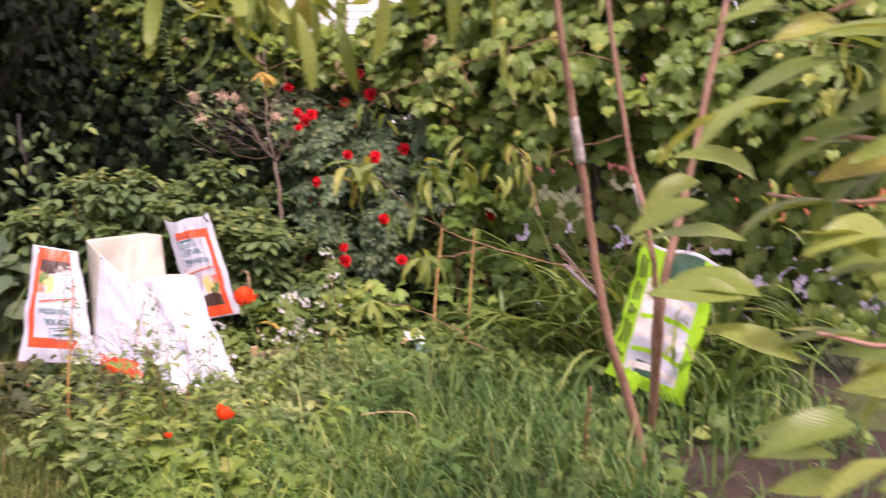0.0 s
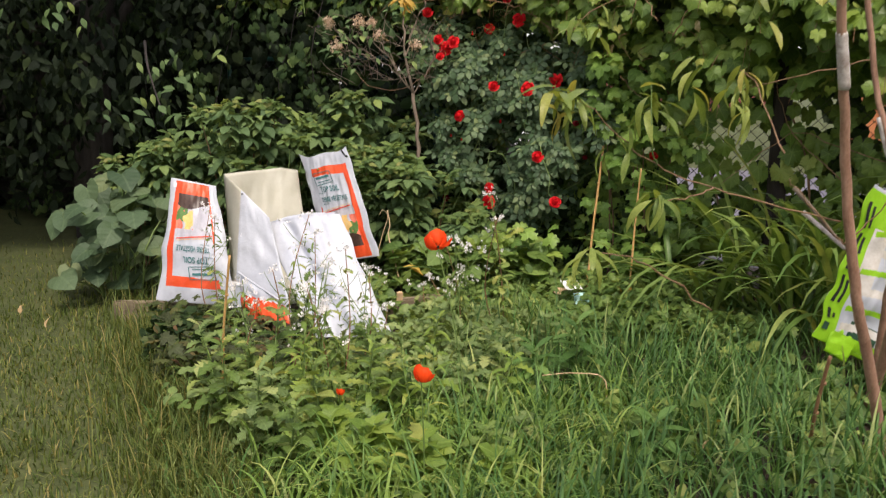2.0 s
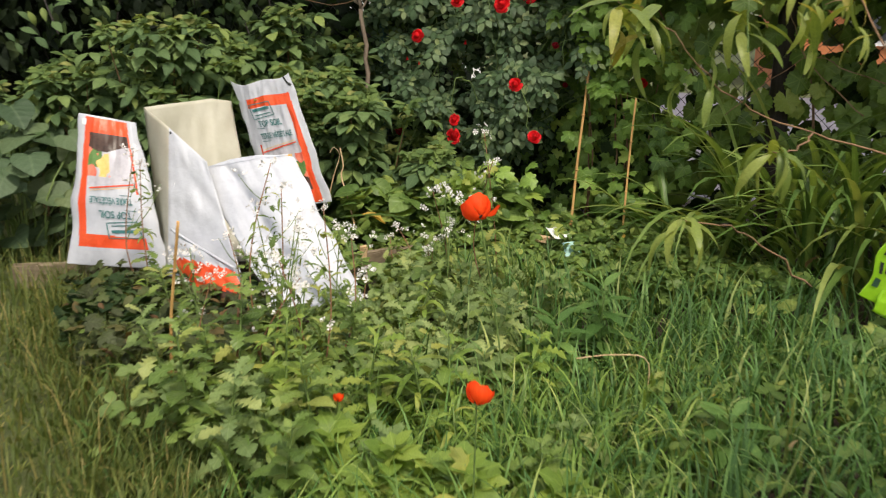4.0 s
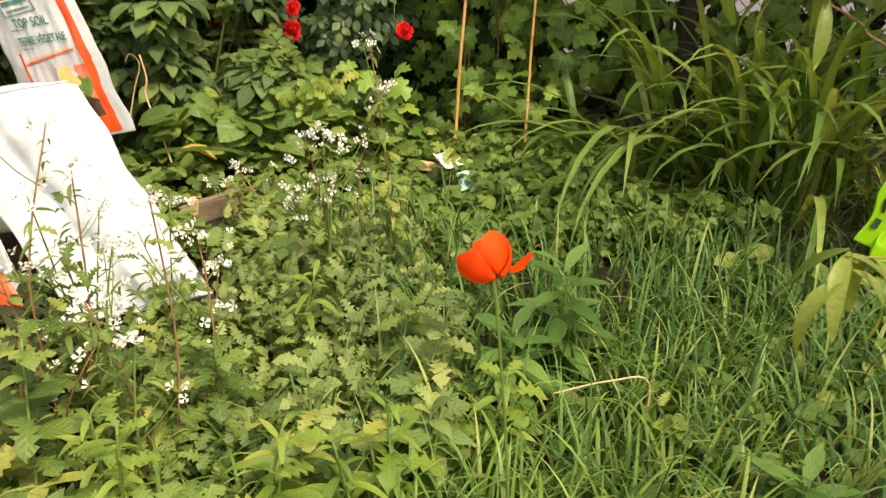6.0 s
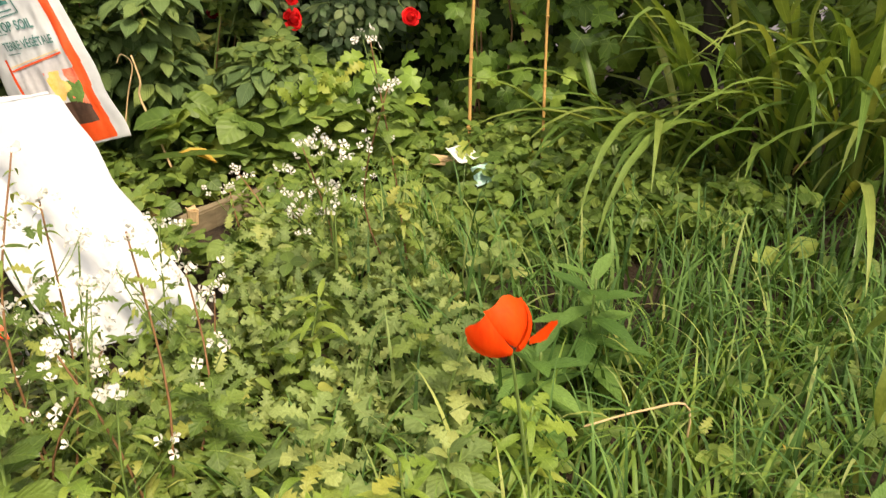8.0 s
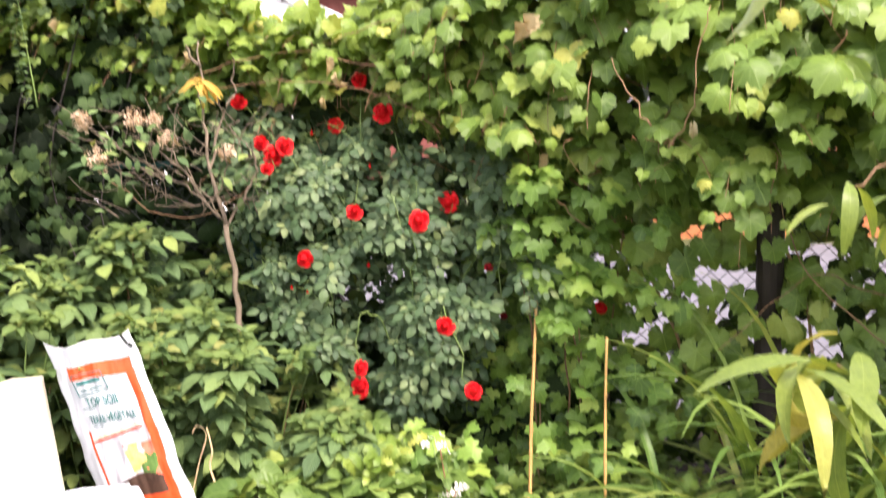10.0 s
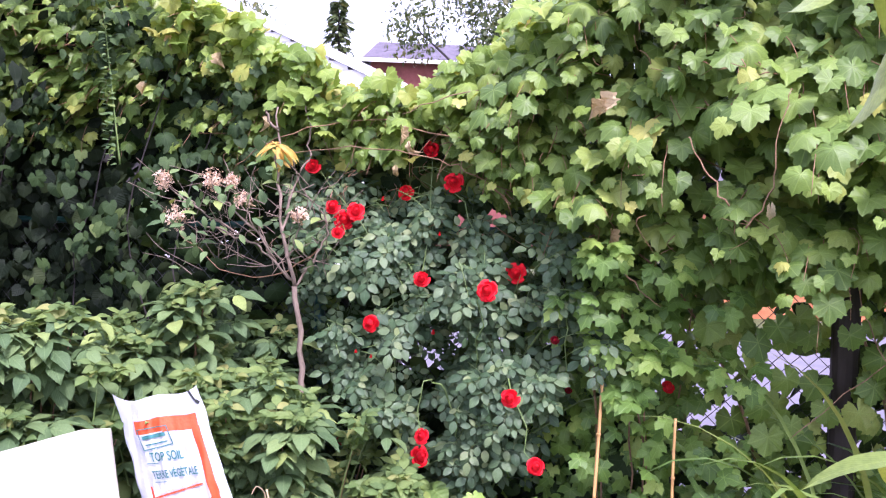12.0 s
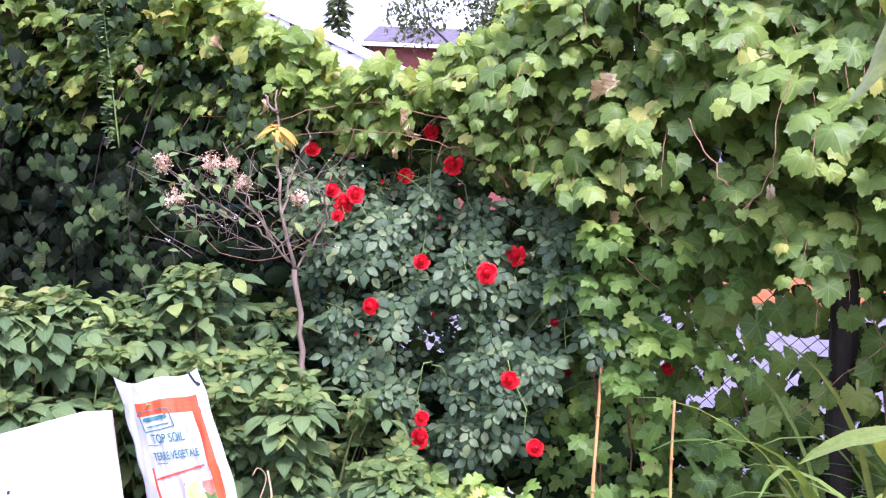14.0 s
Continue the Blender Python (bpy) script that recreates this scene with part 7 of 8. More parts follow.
# ---- leafy weeds and ground cover ----
def herb_patch(name, label, templates, n, xr, yr, zr, sizes, mat, rule=None, up=0.4, hang=-0.2, singles=0, category="weeds"):
    x, y = rng.uniform(*xr, n), rng.uniform(*yr, n)
    if rule is not None:
        k = rule(x, y)
        x, y = x[k], y[k]
    m = len(x)
    bump = 0.5 + 0.5 * np.sin(4.1 * x + 1.3) * np.cos(3.7 * y)
    z = ground_height(x, y) + zr[0] + (zr[1] - zr[0]) * rng.uniform(0, 1, m) * (0.4 + 0.6 * bump)
    a = rng.uniform(0, 6.28, m)
    tip = np.stack([np.cos(a), np.sin(a), rng.normal(hang, 0.3, m)], -1)
    nrm = np.stack([rng.normal(0, 0.3, m), rng.normal(-0.25, 0.3, m), np.ones(m)], -1)
    if singles:
        o = np.argsort(y)
        t = thing(name, label, category, at=(float(np.mean(x)), float(np.mean(y)), 0))
        foliage("small_leaves", t, templates, np.stack([x, y, z], -1)[o], basis(tip, nrm)[o], rng.uniform(*sizes, m), mat, singles=singles)
        return t
    me = raw_mesh(name, *scatter(templates, np.stack([x, y, z], -1), basis(tip, nrm), rng.uniform(*sizes, m)), mats=(mat,))
    return tagged(put(name, me), label, category, kind="stuff")


herb_patch("ground_cover", "low mixed green ground cover of rounded leaves over the bed", T_CLOVER + T_OVAL + T_HEART, 5200, (-1.5, 0.75), (4.6, 6.25), (0.02, 0.2), (0.025, 0.055), CLOVER, lambda x, y: (y < fence_y(x) - 0.1) & ~((x < -1.05) & (y < 4.75)) & ~((np.abs(x + 1.03) < 0.15) & (np.abs(y - 5.1) < 0.17)), singles=290, category="ground cover")
herb_patch("low_creeping_weeds", "low creeping weeds with rounded and lobed leaves beside the stakes", T_CLOVER + T_OVAL + T_LOBED, 1300, (-0.2, 0.85), (4.55, 5.7), (0.03, 0.26), (0.03, 0.055), CLOVER)
herb_patch("bed_weeds", "leafy green weeds with larger leaves near the fence", T_OVAL + T_HEART, 620, (-1.25, -0.3), (5.45, 6.05), (0.1, 0.42), (0.06, 0.1), CLOVER)
herb_patch("lobed_weeds", "grey-green weeds with cut lobed leaves", T_PINNATE, 2300, (-1.25, -0.4), (3.7, 5.0), (0.03, 0.25), (0.04, 0.08), HERB_BLUE, lambda x, y: ~((x < -1.0) & (y > 4.35)))
herb_patch("front_weeds", "mixed green weeds in front of the bags", T_SIMPLE + T_PINNATE + T_CLOVER + T_LANCE, 2700, (-2.1, -0.8), (3.3, 4.5), (0.02, 0.24), (0.03, 0.065), HERB, lambda x, y: (x > bed_edge(y) - 0.1) & ((x > -1.5) | (rng.uniform(0, 1, len(x)) < 0.2)))
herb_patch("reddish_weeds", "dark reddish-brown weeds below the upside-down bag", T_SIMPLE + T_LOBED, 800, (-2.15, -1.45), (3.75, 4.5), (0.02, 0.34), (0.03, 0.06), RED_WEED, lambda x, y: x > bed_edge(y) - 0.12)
# dark leaf colour puts in the shade below the bag
herb_patch("shade_ivy", "small round leaves below the upside-down bag, dark colour standing in for shade", T_HEART + T_OVAL, 900, (-2.15, -1.5), (4.1, 4.6), (0.02, 0.26), (0.03, 0.05), IVY)
herb_patch("path_weeds", "weeds scattered among the rough grass", T_CLOVER + T_OVAL + T_PINNATE, 1300, (-1.2, 1.6), (2.3, 4.0), (0.02, 0.2), (0.03, 0.07), HERB, lambda x, y: (x > bed_edge(y)) & ~((x > 0.95) & (y < 3.9)))
herb_patch("right_weeds", "low leafy weeds round the young tree", T_OVAL + T_HEART + T_LOBED, 420, (0.5, 2.0), (2.9, 4.4), (0.02, 0.16), (0.04, 0.07), CLOVER, lambda x, y: (x < 1.0) | (y > 3.9))


def whorled_weed(at, height, seed):
    t = thing("upright_weed", "upright weed with pointed lance-shaped leaves in whorls", "weed", group="upright weeds", at=(at[0], at[1], 0))
    r = np.random.default_rng(seed)
    tube("stem", [(at[0], at[1], 0), (at[0], at[1], height * 0.5), (at[0] + 0.01, at[1], height)], 0.004, 0.003, GREEN_STEM, t, sides=5)
    P, D = [], []
    for k in range(18):
        q = 0.35 + 0.65 * k / 17
        a = k * 2.4
        P.append((at[0], at[1], height * q))
        D.append((math.cos(a), math.sin(a), 0.15 + 0.9 * max(0, q - 0.8) * 4))
    foliage("leaf", t, [blade([0.02, 0.1, 0.16, 0.15, 0.09, 0.0], 0.2, 0.3)], np.array(P), basis(np.array(D), np.tile((0, 0, 1.0), (18, 1))), np.linspace(0.18, 0.11, 18), WHORL, singles=18)


def leafy_weed(at, height, seed, mat, templates, label):
    t = thing("leafy_weed", label, "weed", group="leafy weeds", at=(at[0], at[1], 0))
    r = np.random.default_rng(seed)
    lean = r.normal(0, 0.05, 2)
    tube("stem", [(at[0], at[1], 0), (at[0] + lean[0] * 0.4, at[1] + lean[1] * 0.4, height * 0.5), (at[0] + lean[0], at[1] + lean[1], height)], 0.0045, 0.0025, GREEN_STEM, t, sides=5)
    k = 26
    q = np.linspace(0.12, 1, k)
    a = np.arange(k) * 2.4 + r.uniform(0, 6)
    P = np.stack([at[0] + lean[0] * q, at[1] + lean[1] * q, height * q], -1)
    D = np.stack([np.cos(a), np.sin(a), 0.25 + 0.9 * q ** 3 + r.normal(0, 0.15, k)], -1)
    foliage("leaf", t, templates, P, basis(D, np.tile((0, -0.15, 1.0), (k, 1))), (0.05 + 0.07 * np.sin(np.pi * (0.25 + 0.7 * q))) * r.uniform(0.75, 1.15, k), mat, singles=k)


for i, (lx, ly, lh) in enumerate([(-0.92, 3.55, 0.3), (-0.78, 3.42, 0.34), (-0.62, 3.62, 0.26), (-1.1, 3.5, 0.26), (-1.25, 3.62, 0.34), (-1.38, 3.5, 0.26), (-1.5, 3.7, 0.3), (-0.7, 3.2, 0.25), (-0.95, 3.2, 0.22), (-0.5, 3.0, 0.24), (-0.8, 2.85, 0.26), (-1.2, 3.3, 0.22), (-1.05, 3.85, 0.33), (-1.62, 3.9, 0.25), (-0.35, 3.25, 0.22), (-0.55, 4.05, 0.3), (-0.85, 4.15, 0.3), (-0.3, 4.35, 0.27), (-1.75, 4.25, 0.3), (-1.9, 4.35, 0.24)]):
    leafy_weed((lx, ly), lh, 500 + i, (HERB, GRAPE_YOUNG, HERB_BLUE)[i % 3], (T_PINNATE, T_LANCE, T_PINNATE + T_SIMPLE)[i % 3], "upright leafy green weed in the rough bed")
for i, (lx, ly, lh) in enumerate([(-1.45, 3.35, 0.42), (-1.32, 3.2, 0.36), (-1.2, 3.42, 0.44), (-1.08, 3.28, 0.38), (-1.55, 3.55, 0.4), (-0.98, 3.45, 0.42), (-1.38, 3.62, 0.46), (-0.85, 3.6, 0.4), (-0.72, 3.45, 0.36), (-1.15, 3.05, 0.3), (-0.62, 3.8, 0.36), (-0.5, 3.62, 0.3)]):
    leafy_weed((lx, ly), lh, 600 + i, (HERB, HERB_BLUE, GRAPE_YOUNG)[i % 3], (T_PINNATE + T_SIMPLE, T_PINNATE, T_LANCE + T_PINNATE)[i % 3], "tall bright green leafy weed at the edge of the bed")
for i, (lx, ly, lh) in enumerate([(-0.92, 3.05, 0.24), (-0.8, 3.0, 0.2), (-0.68, 3.02, 0.26), (-1.0, 3.2, 0.2), (-0.45, 2.95, 0.2)]):
    leafy_weed((lx, ly), lh, 560 + i, GRAPE_YOUNG, T_OVAL + T_LOBED, "broad-leaved yellowish green weed in the rough grass")
whorled_weed((-0.19, 3.98, 0), 0.36, 1)
whorled_weed((-0.36, 3.86, 0), 0.27, 2)
whorled_weed((0.05, 3.3, 0), 0.2, 3)
# feathery pale bush at the back of the bed
feather = thing("mugwort", "feathery pale green weed at the back of the bed", "weed", at=(-0.65, 5.62, 0))
P, D = [], []
for k in range(150):
    a, q = rng.uniform(0, 6.28), rng.uniform(0.2, 1)
    P.append((-0.65 + math.cos(a) * 0.12 * q + rng.normal(0, 0.03), 5.62 + math.sin(a) * 0.1 * q, 0.12 + 0.36 * q * rng.uniform(0.7, 1)))
    D.append((math.cos(a), math.sin(a), rng.uniform(0.4, 1.6)))
foliage("feathery_leaves", feather, T_PINNATE, np.array(P), basis(np.array(D), np.tile((0, -0.8, 0.6), (150, 1))), rng.uniform(0.05, 0.09, 150), GRAPE_YOUNG, singles=60)
tubes("thin_stem", [([(-0.65, 5.62, 0), (-0.65 + rng.normal(0, 0.05), 5.62, 0.2), (-0.65 + rng.normal(0, 0.1), 5.6, 0.42)], 0.004, 0.002) for k in range(7)], GREEN_STEM, feather)
# onion-like tufts by the litter
tuft = blades("onion_tuft", None, on_ground(rng.normal(-0.42, 0.06, 40), rng.normal(4.75, 0.05, 40)), rng.uniform(0.25, 0.4, 40), rng.uniform(0.005, 0.008, 40), STRAP)
tagged(tuft, "dark green onion-like tuft of upright leaves", "plant", kind="stuff")

# ---- boards of the bed, litter, dry stalks ----
def board(name, at, size, turn, tilt, seed, label):
    ob = put(name, box_mesh(name, size, WOOD, 0.006, 0.0015, seed, 3), m=pose(*at, tilt, 0, turn))
    return tagged(ob, label, "board", group="bed edging boards")


board("edging_board", (-2.48, 5.0, 0.05), (0.46, 0.035, 0.12), 8, 2, 1, "weathered grey-brown edging board on the lawn side")
board("edging_board", (-1.05, 5.2, 0.08), (0.28, 0.04, 0.1), 38, 3, 2, "short weathered board edging the bed")
board("edging_board", (-0.78, 5.42, 0.07), (0.5, 0.04, 0.08), 36, 3, 3, "weathered board half hidden by weeds")
board("edging_board", (-1.34, 6.22, 0.17), (0.5, 0.035, 0.09), 24, 4, 4, "weathered board at the back of the bed")

litter = thing("plant_label_card", "small white and teal plastic card lying on the weeds", "litter", at=(-0.17, 5.17, 0))
bm = bmesh.new()
bmesh.ops.create_grid(bm, x_segments=6, y_segments=6, size=0.5)
for v in bm.verts:
    v.co = pose(-0.175, 5.17, 0.235, 24, 8, 28) @ Vector((v.co.x * 0.11, v.co.y * 0.085, 0.008 * math.sin(6 * v.co.x)))
part("card", bm, PAPER, litter)
bm = bmesh.new()
bmesh.ops.create_grid(bm, x_segments=6, y_segments=4, size=0.5)
for v in bm.verts:
    v.co = pose(-0.115, 5.12, 0.17, 62, 0, 28) @ Vector((v.co.x * 0.1, v.co.y * 0.07, 0.004 * math.sin(8 * v.co.y)))
part("card_back", bm, PAPER_TEAL, litter, "pale teal folded part")
for i, (p, s, turn) in enumerate([((-0.2, 5.3, 0.16), (0.14, 0.035, 0.03), -20), ((-0.06, 5.2, 0.15), (0.1, 0.035, 0.03), -35), ((-1.102, 5.03, 0.17), (0.03, 0.03, 0.06), 10), ((-1.22, 5.15, 0.14), (0.05, 0.03, 0.02), 30)]):
    ob = put("wood_chip", box_mesh("wood_chip", s, CHIP, 0.006, 0.003, i), m=pose(*p, 8, 5, turn))
    tagged(ob, "pale tan offcut of wood among the weeds", "wood chip", group="wood chips")
for i, (p, s) in enumerate([((0.14, 5.2, 0.2), 0.055), ((0.1, 5.22, 0.19), 0.045), ((-1.02, 5.35, 0.22), 0.13), ((0.1, 3.6, 0.12), 0.05), ((0.3, 3.5, 0.12), 0.04), ((0.85, 4.75, 0.2), 0.08), ((0.2, 3.25, 0.13), 0.04), ((-2.9, 4.6, 0.05), 0.06), ((-3.2, 4.85, 0.05), 0.05)]):
    ob = put("fallen_leaf", raw_mesh("fallen_leaf", *blade([0.03, 0.22, 0.3, 0.26, 0.18, 0.02], 0.5, 0.3, 0.5, 0.04, i), mats=(YELLOW if i < 5 else DRY,)), m=pose(*p, 20 + 9 * i, 10, 47 * i) @ Matrix.Scale(s, 4))
    tagged(ob, "curled yellow-brown fallen leaf", "leaf", group="fallen leaves")
for i, (pts, r) in enumerate([([(-1.17, 5.5, 0.1), (-1.22, 5.53, 0.3), (-1.255, 5.55, 0.42), (-1.245, 5.55, 0.48), (-1.26, 5.55, 0.57)], 0.005),
                              ([(-1.33, 5.6, 0.3), (-1.3, 5.62, 0.42), (-1.27, 5.62, 0.52), (-1.3, 5.62, 0.56), (-1.32, 5.62, 0.53)], 0.003)]):
    t = thing("dry_stalk", "pale dry bent stalk standing in the bed", "stalk", at=(pts[0][0], pts[0][1], 0))
    tube("stalk", pts, r, r * 0.7, CHIP, t, sides=6)
t = thing("fallen_strap_leaf", "broad green strap leaf lying bent over the weeds", "leaf", at=(-1.1, 5.3, 0))
strap = grass_template(0.35, 1.35, 77, 8)
put("blade", raw_mesh("blade", strap[0] * np.array([0.075, 0.42, 0.42]), strap[1], strap[2], (HERB,)), t, m=pose(-1.24, 5.42, 0.24, 0, 0, -122))
t = thing("straw", "bent straw-coloured dead grass stalk", "stalk", at=(-0.2, 3.7, 0))
tube("stalk", [(-0.1, 3.68, 0.0), (-0.09, 3.68, 0.2), (-0.2, 3.66, 0.235), (-0.33, 3.66, 0.22)], 0.0028, 0.002, CHIP, t, sides=5)

# ---- beyond the fence ----
# a clipped evergreen hedge, added as a dark backdrop closing the shaded corner
hedge = thing("evergreen_hedge", "tall evergreen hedge added as a dark backdrop to the shaded corner", "hedge", at=(-5.0, 9.6, 0))


def hedge_run(a, b, height, thick, n):
    a, b = np.array(a), np.array(b)
    d = (b - a) / np.linalg.norm(b - a)
    nr = np.array([d[1], -d[0]])
    s, z = rng.uniform(0, 1, n), rng.uniform(0, 1, n)
    side = rng.uniform(-1, 1, n)
    off = thick * (0.75 + 0.25 * np.sin(17 * s + 9 * z)) * np.sign(side) * np.abs(side) ** 0.4
    pos = np.stack([a[0] + (b - a)[0] * s + nr[0] * off, a[1] + (b - a)[1] * s + nr[1] * off, height * z * (0.94 + 0.06 * np.sin(23 * s))], -1)
    tip = np.stack([rng.normal(0, 0.5, n) + nr[0] * np.sign(side), rng.normal(0, 0.5, n) + nr[1] * np.sign(side), rng.normal(0.3, 0.5, n)], -1)
    # hedge leaves are near-black, with the corner's shade in their colour
    foliage("hedge_foliage", hedge, T_FAR, pos, basis(tip, rng.normal(0, 0.4, (n, 3)) + np.array([0, -0.5, 0.7])), rng.uniform(0.12, 0.22, n), SHADED_LEAF)
    # solid dark core stands for inner twigs and the shade between them
    core = np.array([[x, y, z2] for z2 in np.linspace(0, height * 0.92, 12) for (x, y) in [tuple(a + (b - a) * t + nr * 0.35 * thick * k) for k, ts in ((-1, np.linspace(0.02, 0.98, 20)), (1, np.linspace(0.98, 0.02, 20))) for t in ts]])
    core = core + rng.normal(0, 0.03, core.shape)
    m = 40
    F = [(r * m + i, r * m + (i + 1) % m, (r + 1) * m + (i + 1) % m, (r + 1) * m + i) for r in range(11) for i in range(m)]
    put("hedge_core", raw_mesh("hedge_core", core, F, mats=(DARK_BARK,)), hedge, "solid dark core for dense inner twigs and the shade among them")


hedge_run((-7.2, 9.6), (-2.3, 8.35), 4.6, 0.6, 7000)
hedge_run((-2.3, 8.3), (-0.6, 7.6), 1.3, 0.3, 1500)
hedge_run((-6.4, 3.2), (-6.4, 9.6), 4.2, 0.6, 5000)

tagged(put("pavement", raw_mesh("pavement", [(-30, 8.9 + 9, 0.01), (2.0, 6.4, 0.012), (40, 2, 0.01), (40, 13, 0.01), (4, 14, 0.012), (-30, 30, 0.01)], [(0, 1, 4, 5), (1, 2, 3, 4)], mats=(PAVING,))), "pale concrete pavement beyond the fence", "pavement", kind="structure")


def house(name, label, cx, cy, w, d, h, roof_h, wall, roof, turn, gable=True, over=0.4, cat="house", windows=(), hip=0):
    t = thing(name, label, cat, at=(cx, cy, 0))
    M = pose(cx, cy, 0, 0, 0, turn)
    bm = bmesh.new()
    bmesh.ops.create_cube(bm, size=1)
    for v in bm.verts:
        v.co = M @ Vector((v.co.x * w, v.co.y * d, (v.co.z + 0.5) * h))
    part("wall", bm, wall, t)
    V, F = [], []
    w2, d2 = w / 2 + over, d / 2 + over
    rl = w2 if gable else w2 - (hip or d2)
    rows = 16
    for s in (-1, 1):
        o = len(V)
        for i in range(rows):
            for q, dz in ((i / rows, 0.07), ((i + 1) / rows, 0.0)):
                xx = w2 + (rl - w2) * q
                V.append((-xx, s * d2 * (1 - q), h + roof_h * q + 0.05 + dz))
                V.append((xx, s * d2 * (1 - q), h + roof_h * q + 0.05 + dz))
        for i in range(2 * rows - 1):
            F.append((o + 2 * i, o + 2 * i + 1, o + 2 * i + 3, o + 2 * i + 2))
    if not gable:
        for s in (-1, 1):
            o = len(V)
            V += [(s * w2, -d2, h + 0.05), (s * w2, d2, h + 0.05), (s * rl, 0, h + roof_h + 0.08)]
            F.append((o, o + 1, o + 2, o + 2))
    V = [tuple(M @ Vector(v)) for v in V]
    put("roof", raw_mesh("roof", V, tri_fill(F), mats=(roof,), smooth=False), t)
    for s in (-1, 1):
        bm = bmesh.new()
        bmesh.ops.create_cube(bm, size=1)
        for v in bm.verts:
            v.co = M @ Vector((v.co.x * 2 * w2, s * (d2 + 0.03) + v.co.y * 0.1, h + 0.0 + v.co.z * 0.16))
        part("gutter", bm, WHITE_PAINT, t, "white gutter")
    for wx, wz, ww, wh in windows:
        bm = bmesh.new()
        bmesh.ops.create_cube(bm, size=1)
        for v in bm.verts:
            v.co = M @ Vector((wx + v.co.x * (ww + 0.16), -d / 2 - 0.02 + v.co.y * 0.1, wz + v.co.z * (wh + 0.16)))
        fr = part("window", bm, WHITE_PAINT, t, "white framed window")
        bm = bmesh.new()
        bmesh.ops.create_cube(bm, size=1)
        for v in bm.verts:
            v.co = M @ Vector((wx + v.co.x * ww, -d / 2 - 0.06 + v.co.y * 0.06, wz + v.co.z * wh))
        part("pane", bm, GLASS_DARK, fr)
    return t


house("brick_house", "red brick house with a grey-violet hipped roof and white gutter", 4.8, 43.4, 9.0, 8.0, 7.8, 1.5, BRICK_RED, SHINGLE, 0, gable=False, windows=((-2.5, 5.6, 1.2, 1.3), (0, 5.6, 1.2, 1.3), (2.5, 5.6, 1.2, 1.3)), hip=0.9)
nb = house("white_gabled_house", "neighbouring house with white board siding and a pale gable roof", -4.0, 20.6, 8.0, 8.0, 3.5, 1.72, WHITE_PAINT, PALE_ROOF, 90, gable=True, over=0.02)
for k in range(24):
    z0 = 2.6 + 0.135 * k
    half = 4.0 if z0 < 3.4 else 4.0 * (1 - (z0 + 0.13 - 3.55) / 1.78)
    if half < 0.15:
        break
    bm = bmesh.new()
    bmesh.ops.create_cube(bm, size=1)
    for v in bm.verts:
        v.co = Vector((-4.0 + v.co.x * 2 * half, 16.56 + v.co.y * 0.03 - (0.012 if v.co.z < 0 else 0), z0 + 0.065 + v.co.z * 0.137))
    part("siding_board", bm, WHITE_PAINT, nb)
for sx in (-1, 1):
    bm = bmesh.new()
    bmesh.ops.create_cube(bm, size=1)
    for v in bm.verts:
        v.co = Vector((-4.0 + sx * (2.02 + v.co.x * 4.1), 16.5 + v.co.y * 0.05, 4.42 - v.co.x * 1.78 + v.co.z * 0.16))
    part("barge_board", bm, WHITE_PAINT, nb, "white barge board")
house("orange_brick_shed", "low orange brick outbuilding beyond the fence", 8.6, 16.5, 7.0, 4.0, 2.0, 0.7, BRICK_ORANGE, SHINGLE, -15, gable=True, cat="building", windows=((-2.0, 1.2, 0.9, 0.8), (1.2, 1.2, 0.9, 0.8)))


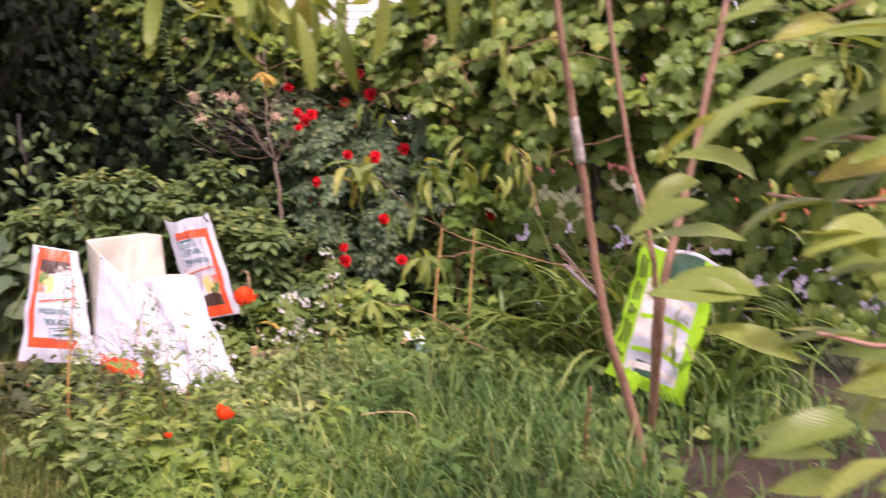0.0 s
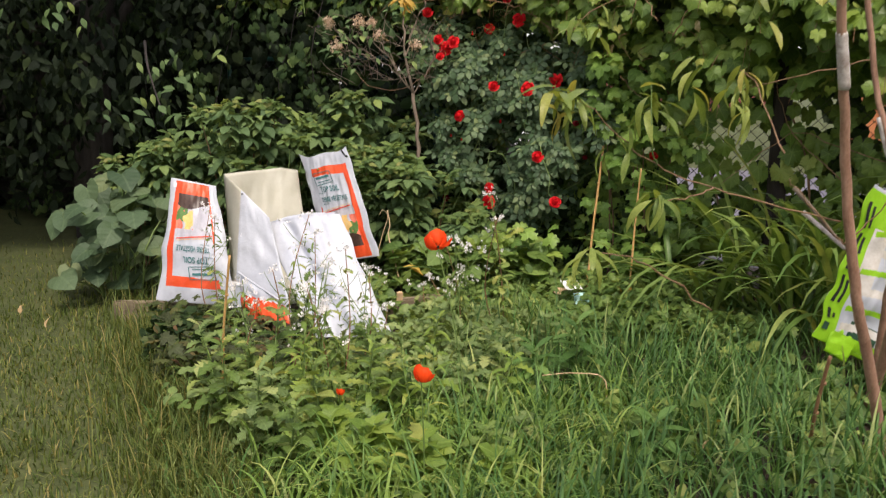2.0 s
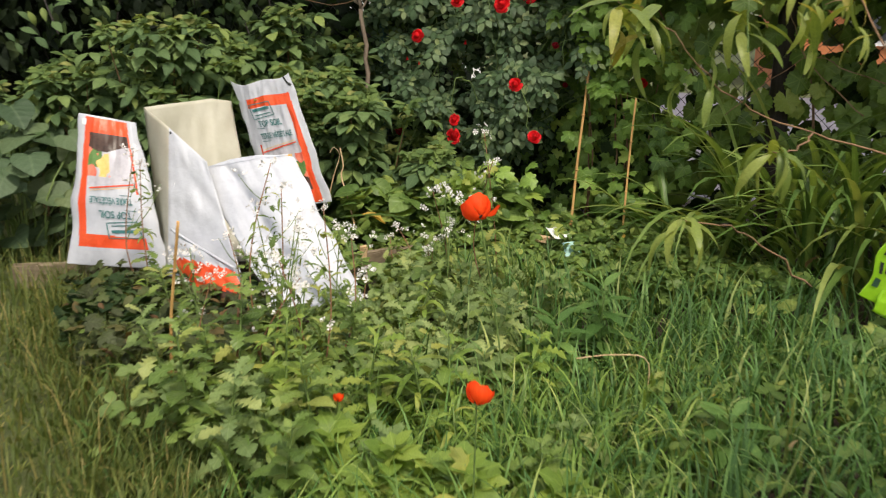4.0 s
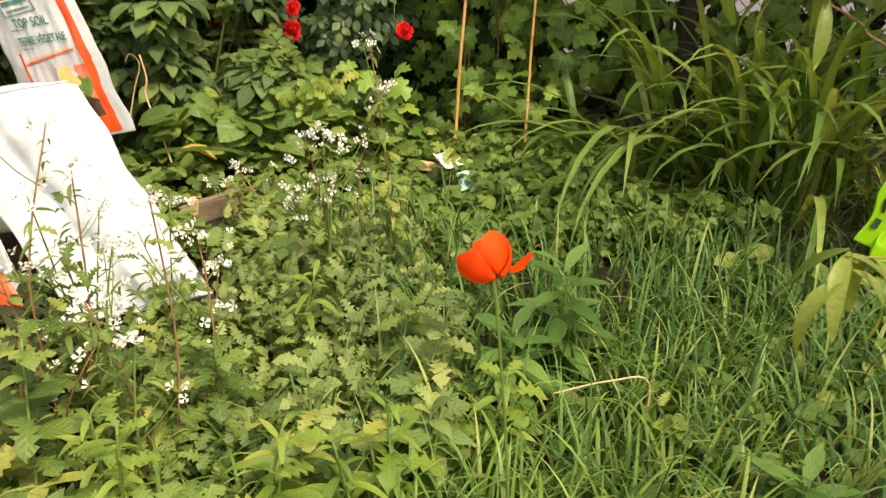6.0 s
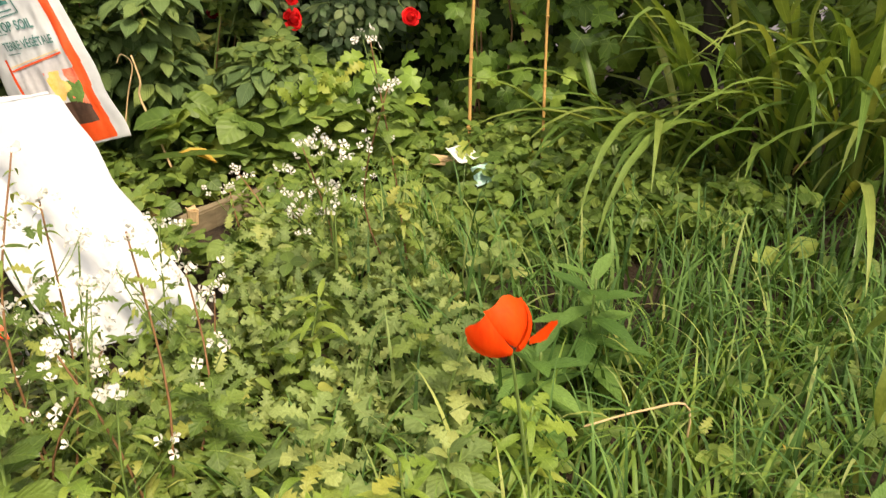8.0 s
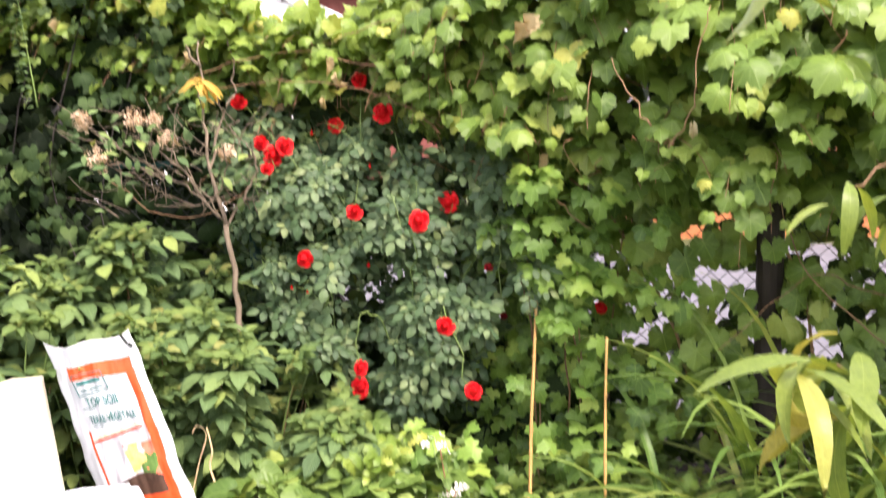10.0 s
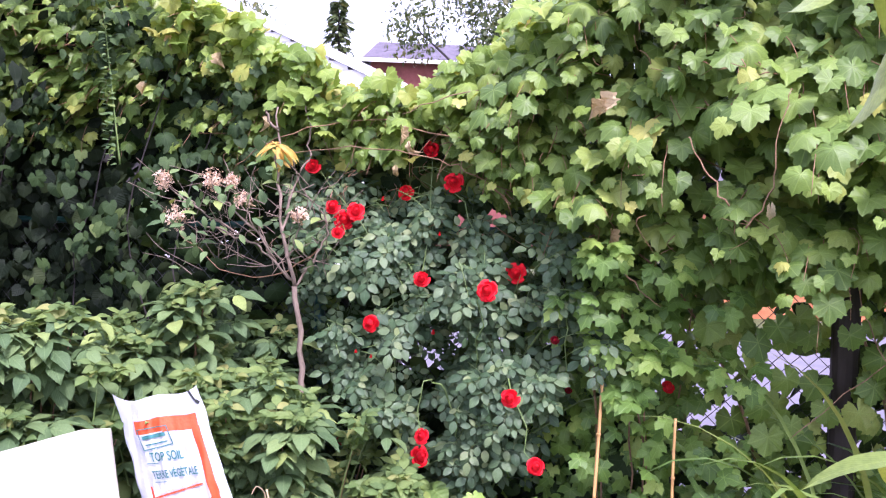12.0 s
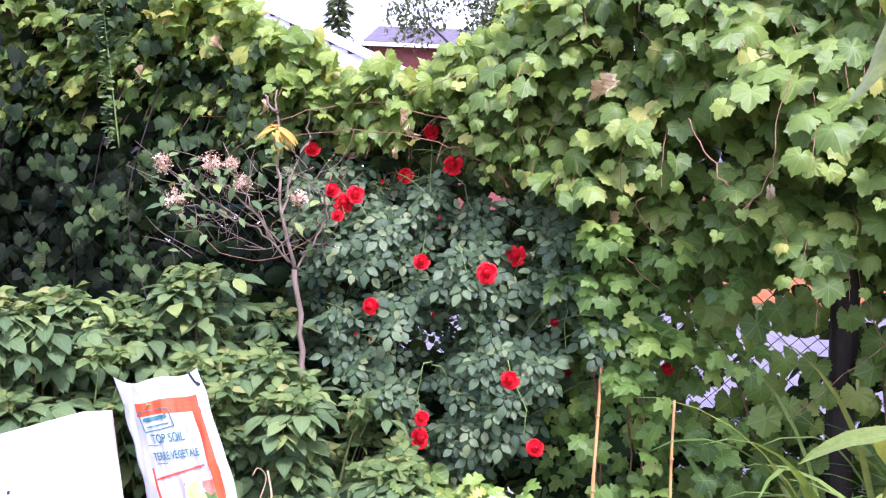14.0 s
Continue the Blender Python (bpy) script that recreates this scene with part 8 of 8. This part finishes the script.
def far_tree(name, label, x, y, h, r, n, leaf, templates, mat, conifer=False, seed=0):
    rr = np.random.default_rng(seed)
    t = thing(name, label, "tree", at=(x, y, 0))
    tube("trunk", [(x, y, -0.1), (x + 0.1, y, h * 0.45), (x, y, h * (0.97 if conifer else 0.7))], h * 0.02, 0.03, DARK_BARK, t, sides=7)
    if conifer:
        q = rr.uniform(0.12, 1, n) ** 0.5
        lev = np.floor(q * 34) / 34 + rr.normal(0, 0.008, n)
        a = rr.uniform(0, 6.28, n)
        rad = r * (1.02 - lev) * rr.uniform(0.1, 1, n) ** 0.6 * (0.62 + 0.38 * np.sin(a * 5 + np.floor(q * 34) * 2.3))
        pos = np.stack([x + np.cos(a) * rad, y + np.sin(a) * rad, h * lev - rad * 0.25 + 0.15], -1)
        tip = np.stack([np.cos(a), np.sin(a), rr.normal(-0.2, 0.2, n)], -1)
    else:
        c = rr.normal(0, 1, (9, 3)) * np.array([0.5, 0.5, 0.35]) * r + np.array([x, y, h * 0.68])
        k = rr.integers(0, 9, n)
        v = rr.normal(0, 1, (n, 3))
        v /= np.linalg.norm(v, axis=1, keepdims=True)
        pos = c[k] + v * r * 0.45 * rr.uniform(0.4, 1.1, (n, 1))
        tip = rr.normal(0, 1, (n, 3))
        for i in range(4):
            tube("limb", [(x, y, h * 0.4), tuple((np.array([x, y, h * 0.45]) + c[i]) / 2), tuple(c[i])], h * 0.008, 0.02, DARK_BARK, t, sides=5)
    nrm = rr.normal(0, 0.5, (n, 3)) + np.array([0, 0, 1.0])
    foliage("crown", t, templates, pos, basis(tip, nrm), rr.uniform(0.7, 1.2, n) * leaf, mat)


# these weeds take the darkened creeper leaf colour too
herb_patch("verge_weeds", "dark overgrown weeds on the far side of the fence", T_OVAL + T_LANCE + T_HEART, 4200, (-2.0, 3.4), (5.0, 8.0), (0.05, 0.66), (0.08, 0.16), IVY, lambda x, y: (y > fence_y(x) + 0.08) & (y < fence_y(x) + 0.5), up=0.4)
far_tree("spruce", "distant hazy green spruce tree", -1.1, 47.0, 12.1, 3.4, 760, 0.5, T_FAR, FAR_LEAF, True, 1)
far_tree("far_tree", "distant broad-leaved tree beyond the houses", 3.5, 24.5, 8.4, 2.0, 7500, 0.16, T_FAR, FAR_LEAF, False, 2)
far_tree("far_tree", "distant broad-leaved tree beyond the houses", -6.4, 21.0, 8.0, 2.0, 8000, 0.16, T_FAR, FAR_LEAF, False, 3)
far_tree("far_tree", "distant broad-leaved tree beyond the houses", 9.5, 21.0, 7.5, 3.0, 2500, 0.24, T_FAR, FAR_LEAF, False, 4)
far_tree("far_tree", "broad-leaved tree at the side of the garden", 6.5, 1.0, 6.0, 2.2, 2600, 0.18, T_FAR, FAR_LEAF, False, 5)
